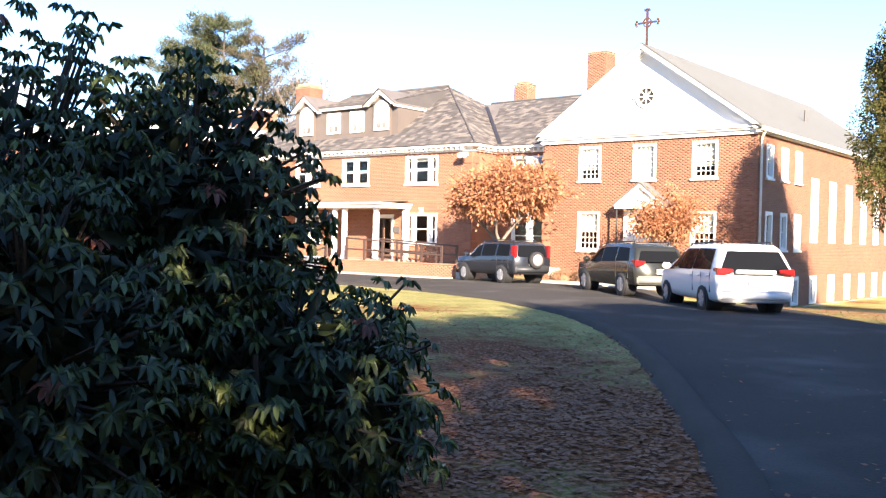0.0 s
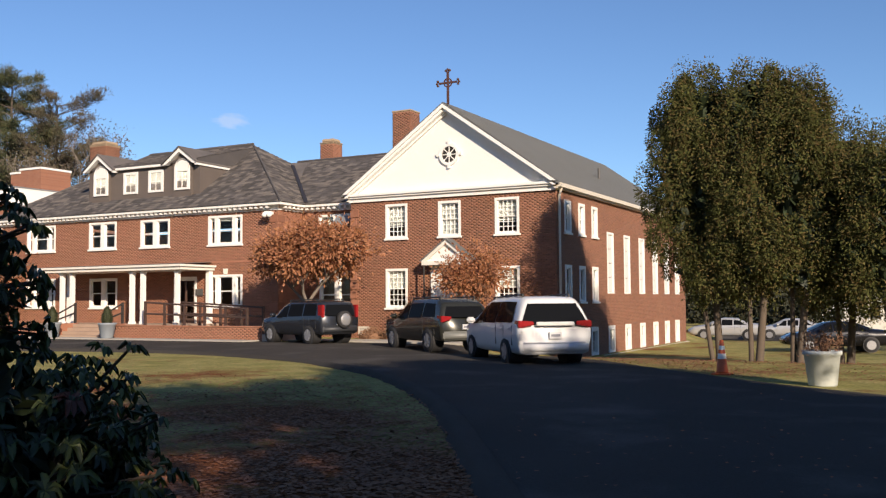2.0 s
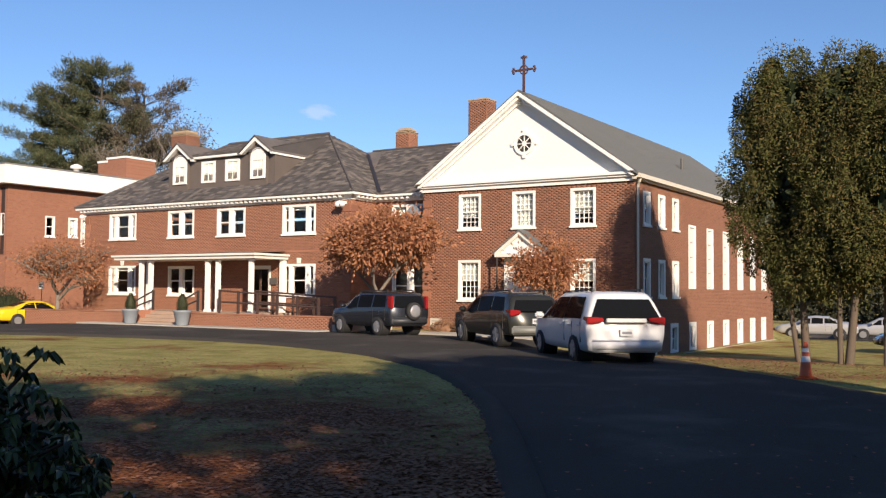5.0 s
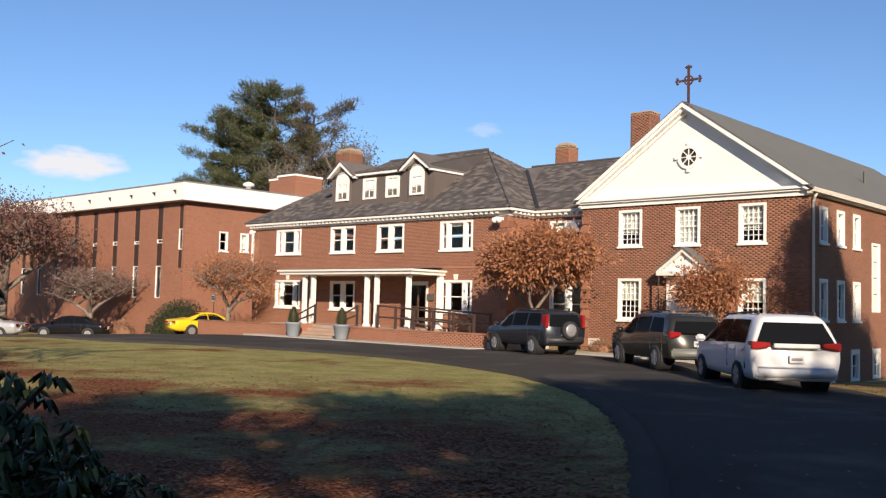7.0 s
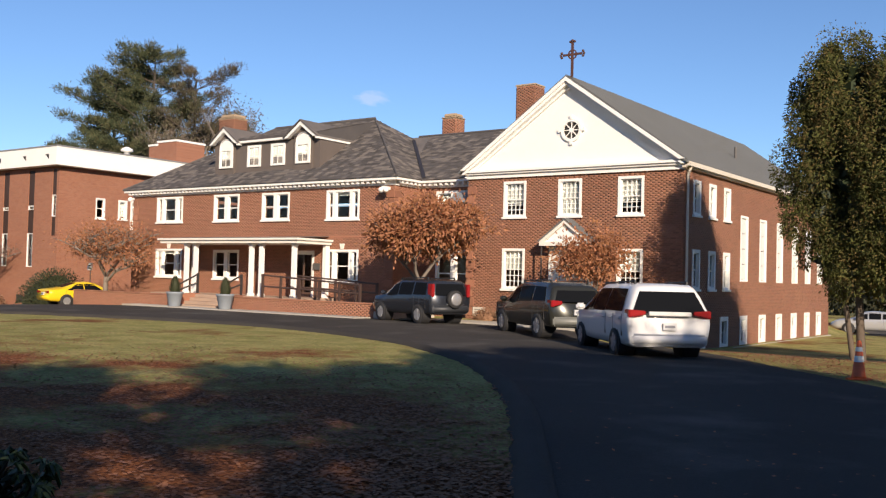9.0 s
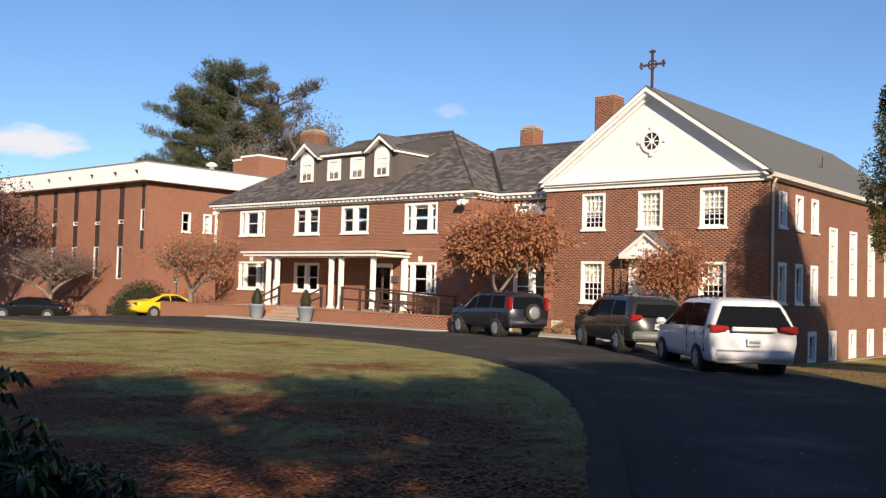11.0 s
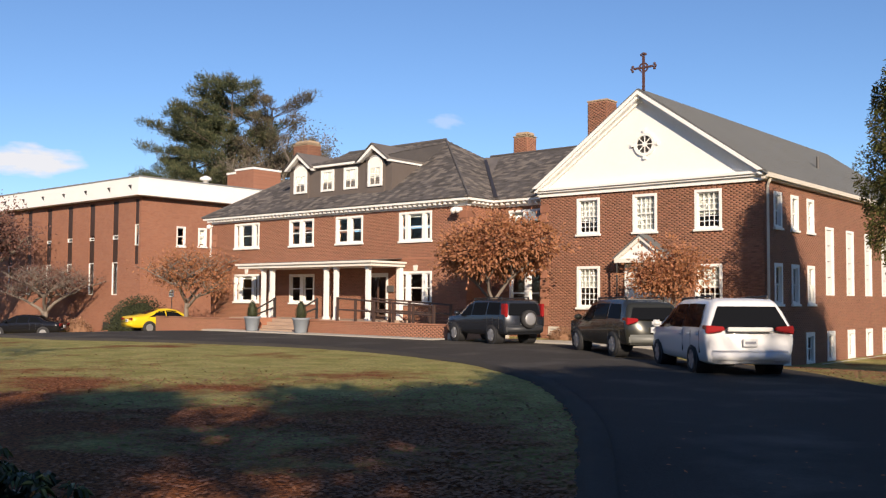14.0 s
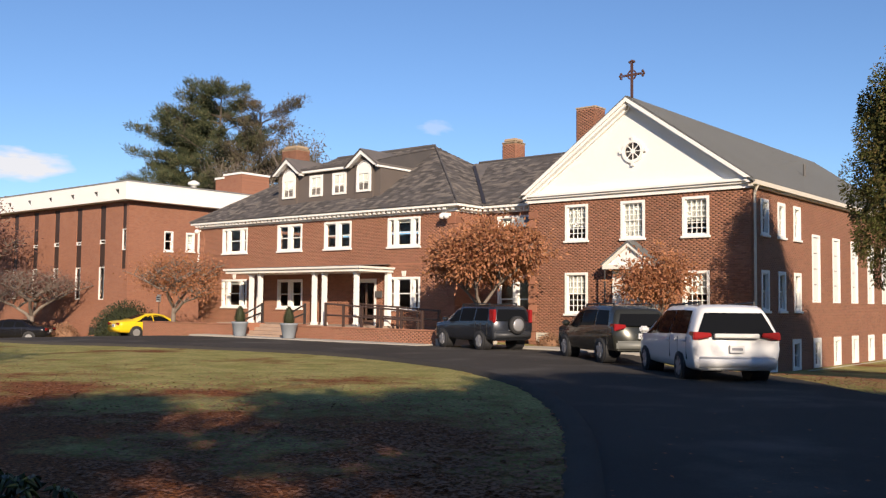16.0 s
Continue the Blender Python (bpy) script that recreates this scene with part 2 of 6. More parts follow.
def brick_mesh(name, fac, rows, proud=0.0015):
    m = len(rows)
    u = rows[:, [0, 1, 1, 0]]
    z = rows[:, [2, 2, 3, 3]]
    rng = np.random.default_rng(5)
    out = proud + rng.uniform(-0.0007, 0.0007, (m, 1))
    d = np.concatenate([np.repeat(-out, 4, 1), np.full((m, 4), 0.002)], 1)
    u, z = np.concatenate([u, u], 1), np.concatenate([z, z], 1)
    if fac[0] == "x":
        v = np.stack([u, fac[1] + d, z], -1)
    else:
        v = np.stack([fac[1] - d, u, z], -1)
    f = np.array([(0, 1, 2, 3), (0, 4, 5, 1), (1, 5, 6, 2), (2, 6, 7, 3), (3, 7, 4, 0)])
    faces = (np.arange(m)[:, None, None] * 8 + f[None]).reshape(-1, 4)
    return raw_mesh(name, v.reshape(-1, 3), faces, BRICK)


def bricks_on(wall, fac, rows, single=None):
    """Lay the bricks of a wall: those inside the stretch single (u0, u1, z0, z1) one by one, the rest joined."""
    if single is not None:
        a, b, lo, hi = single
        inside = (rows[:, 0] >= a) & (rows[:, 1] <= b) & (rows[:, 2] >= lo) & (rows[:, 3] <= hi)
        shapes = {}
        for r in rows[inside][:300]:
            key = round(r[1] - r[0], 2)
            if key not in shapes:
                shapes[key] = brick_mesh("brick", (fac[0], 0.0), np.array([(-key / 2, key / 2, 0, r[3] - r[2])]))
            ob = part("brick", shapes[key], BRICK, wall, local=True)
            ob.location = fpoint(fac, (r[0] + r[1]) / 2, 0, r[2])
        rows = rows[~inside]
    part("brickwork", brick_mesh("brickwork", fac, rows), BRICK, wall, kind="stuff")


def roof_slates(parent, corner, along, up, outline, wide=0.3, show=0.2, mat=None):
    """Rows of slates on a roof plane: corner, unit ways along and up it, and the outline there."""
    corner, along, up = Vector(corner), Vector(along).normalized(), Vector(up).normalized()
    out = along.cross(up)
    if out.z < 0:
        out = -out
    pts = np.array(outline)

    def span(v):
        hits = []
        for (ua, va), (ub, vb) in zip(outline, outline[1:] + outline[:1]):
            if (va <= v) != (vb <= v):
                hits.append(ua + (v - va) / (vb - va) * (ub - ua))
        return (min(hits), max(hits)) if len(hits) > 1 else None

    rng = random.Random(7)
    verts, faces = [], []
    v, r = pts[:, 1].min() + 0.01, 0
    while v < pts[:, 1].max() - 0.05:
        s = span(v + show * 0.5)
        if s:
            u = s[0] - (wide / 2 if r % 2 else 0)
            while u < s[1]:
                a, b = max(u, s[0]), min(u + wide - 0.006, s[1])
                if b - a > 0.04:
                    lift = 0.022 + rng.uniform(-0.004, 0.006)
                    low = v + rng.uniform(-0.006, 0.006)
                    k = len(verts)
                    for uu, vv, h in ((a, low, lift), (b, low, lift), (b, v + show * 1.05, 0.008), (a, v + show * 1.05, 0.008), (a, low, 0.0), (b, low, 0.0)):
                        verts.append(corner + along * uu + up * vv + out * h)
                    faces += [(k, k + 1, k + 2, k + 3), (k, k + 4, k + 5, k + 1)]
                u += wide
        v += show
        r += 1
    part("slate_covering", raw_mesh("slate_covering", verts, faces, mat or SLATE), SLATE, parent, kind="stuff")

gb = GLASS.node_tree.nodes["Principled BSDF"]
gb.inputs["Transmission Weight"].default_value = 1.0
gb.inputs["IOR"].default_value = 1.28


# ---- the ground ----
def smooth01(t):
    t = min(1.0, max(0.0, t))
    return t * t * (3 - 2 * t)


def ground_z(x, y):
    left = 0.95 * smooth01((-x - 36.0) / 22.0) * smooth01((y + 40) / 40)
    fall = 0.86 * smooth01((y - 17.0) / 17.0) * smooth01((x + 14.5) / 2.5)
    far = 0.55 * smooth01((y - 46.0) / 30.0)
    bumps = 0.02 * math.sin(0.9 * x + 0.4 * y) * math.sin(0.5 * y - 0.3 * x) if y < 15 else 0.0
    return -left - fall - far + bumps


def lawn_material():
    m = bpy.data.materials.new("lawn_and_leaf_litter")
    m.use_nodes = True
    n, l = m.node_tree.nodes, m.node_tree.links
    tc = n.new("ShaderNodeTexCoord")

    def noise_at(scale, detail=6.0, rough=0.6):
        t = n.new("ShaderNodeTexNoise")
        t.inputs["Scale"].default_value, t.inputs["Detail"].default_value, t.inputs["Roughness"].default_value = scale, detail, rough
        l.new(tc.outputs["Object"], t.inputs["Vector"])
        return t.outputs["Fac"]

    def ramp(value, lo, hi):
        t = n.new("ShaderNodeMapRange")
        t.inputs["From Min"].default_value, t.inputs["From Max"].default_value = lo, hi
        l.new(value, t.inputs["Value"])
        return t.outputs[0]

    def mix(fac, a, b):
        t = n.new("ShaderNodeMix")
        t.data_type = "RGBA"
        l.new(fac, t.inputs["Factor"])
        for key, v in (("A", a), ("B", b)):
            if isinstance(v, tuple):
                t.inputs[key].default_value = (*v, 1)
            else:
                l.new(v, t.inputs[key])
        return t.outputs["Result"]

    grass = mix(ramp(noise_at(1.1), 0.38, 0.62), (0.272, 0.252, 0.076), (0.47, 0.39, 0.155))
    grass = mix(ramp(noise_at(14.0), 0.35, 0.7), grass, (0.15, 0.15, 0.05))
    litter = mix(ramp(noise_at(22.0, 3.0), 0.4, 0.6), (0.07, 0.024, 0.011), (0.27, 0.098, 0.036))
    # litter lies thickest on the near side of the lawn, under the trees
    sep, near, add = n.new("ShaderNodeSeparateXYZ"), n.new("ShaderNodeMapRange"), n.new("ShaderNodeMath")
    l.new(tc.outputs["Object"], sep.inputs[0])
    near.inputs["From Min"].default_value, near.inputs["From Max"].default_value = 10.0, 1.0
    near.inputs["To Min"].default_value, near.inputs["To Max"].default_value = -0.03, 0.15
    l.new(sep.outputs["Y"], near.inputs["Value"])
    add.operation = "ADD"
    l.new(noise_at(0.32, 8.0, 0.68), add.inputs[0])
    l.new(near.outputs[0], add.inputs[1])
    colour = mix(ramp(add.outputs[0], 0.5, 0.62), grass, litter)
    b = n["Principled BSDF"]
    l.new(colour, b.inputs["Base Color"])
    b.inputs["Roughness"].default_value = 0.95
    b.inputs["Specular IOR Level"].default_value = 0.1
    bp = n.new("ShaderNodeBump")
    bp.inputs["Strength"].default_value, bp.inputs["Distance"].default_value = 0.6, 0.03
    l.new(noise_at(30.0, 3.0), bp.inputs["Height"])
    l.new(bp.outputs["Normal"], b.inputs["Normal"])
    return m


LAWN = lawn_material()
gx = np.r_[-3000, -900, -300, -140, np.arange(-92, 45, 1.0), 70, 140, 300, 900, 3000]
gy = np.r_[-3000, -900, -300, -100, -60, np.arange(-40, 110, 1.0), 140, 300, 900, 3000]
gv = [(x, y, ground_z(x, y)) for y in gy for x in gx]
w = len(gx)
gf = [(r * w + c, r * w + c + 1, (r + 1) * w + c + 1, (r + 1) * w + c) for r in range(len(gy) - 1) for c in range(w - 1)]
solo("ground", raw_mesh("ground", gv, gf, LAWN, True), LAWN, "patchy autumn lawn strewn with fallen brown leaves", "lawn", kind="structure")


def resample(points, count):
    p = np.array(points, float)
    # rounded by cutting corners three times
    for _ in range(3):
        q = np.empty((2 * len(p), 2))
        q[0], q[-1] = p[0], p[-1]
        q[1:-1:2], q[2:-1:2] = 0.75 * p[:-1] + 0.25 * p[1:], 0.25 * p[:-1] + 0.75 * p[1:]
        p = q
    s = np.r_[0, np.cumsum(np.hypot(*np.diff(p, axis=0).T))]
    t = np.linspace(0, s[-1], count)
    return np.stack([np.interp(t, s, p[:, 0]), np.interp(t, s, p[:, 1])], 1)


INNER = [(3.0, -20), (2.4, -9), (0.3, -3.8), (-1.4, 0.2), (-2.95, 2.67), (-4.59, 5.31), (-5.95, 7.34), (-8.03, 9.97), (-10.88, 12.79), (-14.35, 15.16), (-20.36, 17.03), (-26.3, 16.2), (-31, 14.6), (-37, 12.4), (-48, 9.0), (-62, 5.0), (-85, -2.0)]
OUTER = [(7.2, -20), (7.0, -9), (6.6, -2), (5, 4), (2.6, 8.4), (1.2, 10.2), (0.08, 11.15), (-1.44, 12.4), (-4.06, 14.86), (-6.93, 18.2), (-10.2, 21.6), (-13.5, 24.2), (-17.5, 25.3), (-22.9, 24.2), (-30, 23.6), (-36, 23.2), (-44, 22.0), (-54, 20.0), (-66, 17.0), (-85, 12.0)]
N_ROAD, ACROSS = 160, 8
inn, outr = resample(INNER, N_ROAD), resample(OUTER, N_ROAD)
rv, rf = [], []
for k in range(N_ROAD):
    for j in range(ACROSS + 1):
        p = inn[k] + (outr[k] - inn[k]) * j / ACROSS
        rv.append((p[0], p[1], ground_z(*p) + 0.03 + 0.03 * math.sin(math.pi * j / ACROSS)))
for k in range(N_ROAD - 1):
    for j in range(ACROSS):
        a = k * (ACROSS + 1) + j
        rf.append((a, a + 1, a + ACROSS + 2, a + ACROSS + 1))
solo("road", raw_mesh("road", rv, rf, ASPHALT, True), ASPHALT, "worn dark asphalt drive curving past the lawn", "road", kind="structure")

# low asphalt kerb along the lawn
bm = bmesh.new()
fine_in = resample(INNER, 420)
rows = []
for k in range(len(fine_in)):
    a, b = fine_in[max(0, k - 1)], fine_in[min(len(fine_in) - 1, k + 1)]
    side = np.array([-(b - a)[1], (b - a)[0]]) / np.hypot(*(b - a))
    wob = 0.02 * math.sin(k * 1.3) + 0.015 * math.sin(k * 3.1)
    row = []
    for off, h in ((-0.24, 0.02), (-0.2, 0.075), (-0.08, 0.105 + wob * 0.5), (0.06, 0.085), (0.14 + wob, 0.0)):
        p = fine_in[k] + side * off
        row.append(bm.verts.new((p[0], p[1], ground_z(*p) + h)))
    rows.append(row)
for a, b in zip(rows, rows[1:]):
    for j in range(4):
        bm.faces.new((a[j], a[j + 1], b[j + 1], b[j]))
solo("kerb", bm, KERB, "low rolled asphalt kerb along the lawn edge", "kerb", kind="structure", smooth=True)

# concrete apron along the terrace wall and by the parked cars
bm = bmesh.new()
box(bm, -37.5, -23.0, 23.35, 24.38, -0.1, 0.075)
solo("pavement", bevelled(bm, 0.01), CONCRETE, "pale concrete pavement before the terrace steps", "pavement", kind="structure")
bm = bmesh.new()
prism(bm, [(-21.9, 24.75, 0.0), (-13.6, 24.45, 0.0), (-13.2, 25.0, 0.0), (-16.5, 26.4, 0.0), (-21.9, 26.0, 0.0)], (0, 0, 0.085))
solo("pavement", bm, CONCRETE, "narrow concrete walk beside the brick chapel", "pavement", kind="structure")


# ---- windows ----
def bars(bm, fac, u0, u1, z0, z1, cols, rows_n, d0, d1, t=0.028):
    for k in range(1, cols):
        u = u0 + (u1 - u0) * k / cols
        fbox(bm, fac, u - t / 2, u + t / 2, d0, d1, z0, z1)
    for k in range(1, rows_n):
        z = z0 + (z1 - z0) * k / rows_n
        fbox(bm, fac, u0, u1, d0 + 0.002, d1 - 0.002, z - t / 2, z + t / 2)


def window(parent, fac, u0, u1, z0, z1, style="lites", cols=4, rows_n=6, sill=True, key=False, blind=0.0, edge=0.1, arch=False):
    """A window in its opening: casing, sashes, panes and sill."""
    bm = bmesh.new()
    e = edge
    fbox(bm, fac, u0, u0 + e, -0.035, 0.14, z0, z1)
    fbox(bm, fac, u1 - e, u1, -0.035, 0.14, z0, z1)
    fbox(bm, fac, u0 + e, u1 - e, -0.032, 0.14, z1 - e, z1)
    fbox(bm, fac, u0 + e, u1 - e, -0.032, 0.14, z0, z0 + e * 0.6)
    a, b, lo, hi = u0 + e, u1 - e, z0 + e * 0.6, z1 - e
    lights, mullions = [(a, b)], []
    if style == "pair":
        c, h = (a + b) / 2, 0.13
        mullions = [(c - h, c + h)]
        lights = [(a, c - h), (c + h, b)]
    if style == "triple":
        s, h = (b - a) * 0.16, 0.19
        mullions = [(a + s, a + s + h), (b - s - h, b - s)]
        lights = [(a, a + s), (a + s + h, b - s - h), (b - s, b)]
    win = part("window", bm, WHITE, parent)
    for p, q in mullions:
        bm = bmesh.new()
        fbox(bm, fac, p, q, -0.03, 0.14, lo, hi)
        part("mullion", bm, WHITE, win)
    mid = (lo + hi) / 2
    bm = bmesh.new()
    for p, q in lights:
        for za, zb, d in ((mid - 0.02, hi, 0.045), (lo, mid + 0.02, 0.075)):
            t = 0.045
            fbox(bm, fac, p, p + t, d, d + 0.028, za, zb)
            fbox(bm, fac, q - t, q, d, d + 0.028, za, zb)
            fbox(bm, fac, p + t, q - t, d + 0.001, d + 0.027, zb - t, zb)
            fbox(bm, fac, p + t, q - t, d + 0.001, d + 0.027, za, za + t)
            if style == "lites":
                bars(bm, fac, p + t, q - t, za + t, zb - t, cols, rows_n // 2, d + 0.004, d + 0.024)
    part("sash", bm, WHITE, win)
    for p, q in lights:
        bm = bmesh.new()
        fbox(bm, fac, p, q, 0.104, 0.11, lo, hi)
        ob = part("pane", bm, GLASS, win)
        ob.visible_shadow = False
        if blind:
            bm = bmesh.new()
            fbox(bm, fac, p, q, 0.17, 0.18, hi - (hi - lo) * blind, hi)
            part("blind", bm, CURTAIN, win, "pale pulled-down window blind")
    if sill:
        bm = bmesh.new()
        fbox(bm, fac, u0 - 0.045, u1 + 0.045, -0.09, 0.02, z0 - 0.085, z0)
        part("sill", bevelled(bm, 0.008), WHITE, win)
    if key:
        bm = bmesh.new()
        c = (u0 + u1) / 2
        prism(bm, [fpoint(fac, c - 0.09, -0.05, z1 + 0.02), fpoint(fac, c + 0.09, -0.05, z1 + 0.02), fpoint(fac, c + 0.13, -0.05, z1 + 0.27), fpoint(fac, c - 0.13, -0.05, z1 + 0.27)], fpoint(fac, 0, 0.08, 0) - fpoint(fac, 0, 0, 0))
        part("keystone", bm, CREAM, win)
    return win


def quoins(parent, fac, u, way, z0, z1, name="quoin"):
    """Corner blocks of projecting brick, three courses high."""
    z, k = z0, 0
    while z + 0.3 < z1:
        bm = bmesh.new()
        wd = 0.44 if k % 2 else 0.34
        a, b = sorted((u, u + way * wd))
        fbox(bm, fac, a, b, -0.035, 0.01, z, z + 0.31)
        part(name, bevelled(bm, 0.006), BRICK, parent)
        z += 0.39
        k += 1


# ---- the chapel ----
CX0, CX1, CY0, CY1, CZ = -21.75, -12.2, 29.0, 49.6, 5.95
FRONT, SIDE = ("x", CY0), ("y", CX1)
chapel = thing("chapel", (-17.0, 39.0, 0.0), "red brick chapel with white pediment gable and grey shingle roof", "building")
C_UP = [(-19.95, -18.88, 4.24, 5.7), (-17.40, -16.36, 4.24, 5.7), (-14.82, -13.76, 4.24, 5.7)]
C_LOW = [(-19.95, -18.88, 1.3, 2.95), (-14.82, -13.76, 1.3, 2.95)]
DOORWAY = (-17.6, -15.9, 0.12, 2.95)
S_SMALL = [(u, u + 0.75, z, z + h) for u in (29.85, 31.5, 33.15) for z, h in ((4.27, 1.3), (1.5, 1.48))]
S_TALL = [(u, u + 0.92, 1.85, 4.6) for u in (35.2, 37.72, 40.2, 42.65, 44.95, 47.2)]
S_BASE = [(u, u + 0.9, -0.78, 0.42) for u in (30.4, 32.9, 35.25, 37.75, 40.2, 42.6, 44.9, 47.1)]
bm = bmesh.new()
wall_shape(bm, FRONT, CX0, CX1, -1.2, CZ, C_UP + C_LOW + [DOORWAY])
front_wall = part("front_wall", bm, MORTAR, chapel)
bricks_on(front_wall, FRONT, brickwork(FRONT, CX0, CX1, -0.1, CZ, C_UP + C_LOW + [DOORWAY]), single=(-13.72, CX1, 1.3, 3.9))
bm = bmesh.new()
wall_shape(bm, SIDE, CY0 + 0.3, CY1, -1.6, CZ, S_SMALL + S_TALL + S_BASE)
side_wall = part("side_wall", bm, MORTAR, chapel)
bricks_on(side_wall, SIDE, brickwork(SIDE, CY0 + 0.01, CY1, -1.2, CZ, S_SMALL + S_TALL + S_BASE))
bm = bmesh.new()
box(bm, CX0, CX0 + 0.3, CY0 + 0.3, CY1, -1.2, CZ)
box(bm, CX0 + 0.3, CX1 - 0.3, CY1 - 0.3, CY1, -1.6, CZ)
part("rear_wall", bm, MORTAR, chapel)
# floor coloured near-black so the chapel rooms read unlit
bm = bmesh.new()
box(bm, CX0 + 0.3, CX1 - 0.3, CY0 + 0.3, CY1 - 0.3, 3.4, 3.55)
part("upper_floor", bm, UNLIT_DARK, chapel)
bm = bmesh.new()
box(bm, CX1 - 0.02, CX1 + 0.16, 34.2, CY1 + 0.1, -1.6, -0.83)
part("footing", bevelled(bm, 0.02), CONCRETE, chapel, "pale concrete footing at the base of the wall")
for k, o in enumerate(C_UP):
    window(chapel, FRONT, *o, blind=(0.62, 1.0, 0.62)[k])
for o in C_LOW:
    window(chapel, FRONT, *o, rows_n=6, blind=0.5)
for o in S_SMALL:
    window(chapel, SIDE, *o, "plain", edge=0.12, blind=0.55)
for o in S_BASE:
    window(chapel, SIDE, *o, "plain", edge=0.16, sill=False, blind=0.3)
for o in S_TALL:
    # tall white panelled blanks with a small glazed foot
    bm = bmesh.new()
    fbox(bm, SIDE, o[0], o[0] + 0.1, -0.035, 0.12, o[2], o[3])
    fbox(bm, SIDE, o[1] - 0.1, o[1], -0.035, 0.12, o[2], o[3])
    fbox(bm, SIDE, o[0] + 0.1, o[1] - 0.1, -0.03, 0.12, o[3] - 0.1, o[3])
    fbox(bm, SIDE, o[0] + 0.1, o[1] - 0.1, -0.03, 0.12, o[2], o[2] + 0.08)
    tall = part("window", bm, WHITE, chapel, "tall white panelled chapel window")
    for q in range(4):
        bm = bmesh.new()
        za = o[2] + 0.08 + (o[3] - o[2] - 0.18) * q / 4
        fbox(bm, SIDE, o[0] + 0.1, o[1] - 0.1, 0.03, 0.06, za + 0.012, za + (o[3] - o[2] - 0.18) / 4 - 0.012)
        part("panel", bevelled(bm, 0.01), DULL, tall)
quoins(front_wall, FRONT, CX0, 1, 0.15, CZ - 0.1)
# pediment
AX, AZ = (CX0 + CX1) / 2, 9.56
bm = bmesh.new()
prism(bm, [(CX0 + 0.1, CY0 + 0.02, 6.2), (CX1 - 0.1, CY0 + 0.02, 6.2), (AX, CY0 + 0.02, AZ - 0.12)], (0, 0.28, 0))
pediment = part("pediment", bm, WHITE, chapel)
bm = bmesh.new()
box(bm, CX0 - 0.03, CX1 + 0.03, CY0 - 0.1, CY0 + 0.3, 5.86, 6.02)
box(bm, CX0 - 0.08, CX1 + 0.08, CY0 - 0.2, CY0 + 0.3, 6.021, 6.1)
box(bm, CX0 - 0.13, CX1 + 0.13, CY0 - 0.28, CY0 + 0.3, 6.101, 6.2)
part("cornice", bm, WHITE, pediment)
for way in (-1, 1):
    e = CX0 - 0.15 if way < 0 else CX1 + 0.15
    rise = (AZ + 0.12 - 6.2) / abs(AX - e)
    for drop, thick, outd in ((0.0, 0.16, 0.42), (0.16, 0.12, 0.32), (0.28, 0.1, 0.12)):
        bm = bmesh.new()
        p = [(e, 6.2), (AX, AZ + 0.12)]
        prism(bm, [(e + way * -0.0, CY0 - outd, p[0][1] - drop), (AX, CY0 - outd, p[1][1] - drop), (AX, CY0 - outd, p[1][1] - drop - thick), (e - way * thick / rise, CY0 - outd, p[0][1] - drop)], (0, outd + 0.02, 0))
        part("raking_moulding", bm, WHITE, pediment)
# wheel window in the gable
bm = bmesh.new()
RC = Vector((-16.87, CY0, 7.62))
for k in range(32):
    a0, a1 = 2 * math.pi * k / 32, 2 * math.pi * (k + 1) / 32
    prism(bm, [RC + Vector((r * math.cos(a), -0.06, r * math.sin(a))) for r, a in ((0.34, a0), (0.46, a0), (0.46, a1), (0.34, a1))], (0, 0.09, 0))
for k in range(4):
    c, s = math.cos(k * math.pi / 2), math.sin(k * math.pi / 2)
    prism(bm, [RC + Vector((c * r - s * t, -0.075, s * r + c * t)) for r, t in ((0.42, -0.05), (0.58, -0.07), (0.58, 0.07), (0.42, 0.05))], (0, 0.1, 0))
rose = part("wheel_window", bm, WHITE, pediment, "round wheel window with eight spokes")
# flat near-black disc stands for the unlit depth behind the spokes
bm = bmesh.new()
for k in range(32):
    a0, a1 = 2 * math.pi * k / 32, 2 * math.pi * (k + 1) / 32
    bm.faces.new([bm.verts.new(RC + Vector((r * math.cos(a), 0.012, r * math.sin(a)))) for r, a in ((0.0, a0), (0.345, a0), (0.345, a1))])
part("dark_pane", bm, UNLIT_DARK, pediment)
bm = bmesh.new()
for k in range(8):
    c, s = math.cos(k * math.pi / 4), math.sin(k * math.pi / 4)
    prism(bm, [RC + Vector((c * r - s * t, -0.03, s * r + c * t)) for r, t in ((0.08, -0.016), (0.35, -0.016), (0.35, 0.016), (0.08, 0.016))], (0, 0.035, 0))
tube(bm, RC + Vector((0, -0.04, 0)), RC + Vector((0, 0.01, 0)), 0.1, 0.1, 16)
part("spokes", bm, WHITE, pediment)
# roof
bm = bmesh.new()
E_X, E_Z, R_Z = 0.24, 6.06, AZ + 0.1
for way in (-1, 1):
    ex = CX0 - E_X if way < 0 else CX1 + E_X
    y0, y1 = CY0 - 0.4, CY1 + 0.3
    prism(bm, [(ex, y0, E_Z), (AX, y0, R_Z), (AX, y0, R_Z + 0.09), (ex, y0, E_Z + 0.09)], (0, y1 - y0, 0))
prism(bm, [(CX0, CY1 - 0.3, CZ), (CX1, CY1 - 0.3, CZ), (AX, CY1 - 0.3, AZ)], (0, 0.3, 0))
chapel_roof = part("roof", bm, SHINGLE, chapel)
slope_len = math.hypot(CX1 + E_X - AX, R_Z - E_Z)
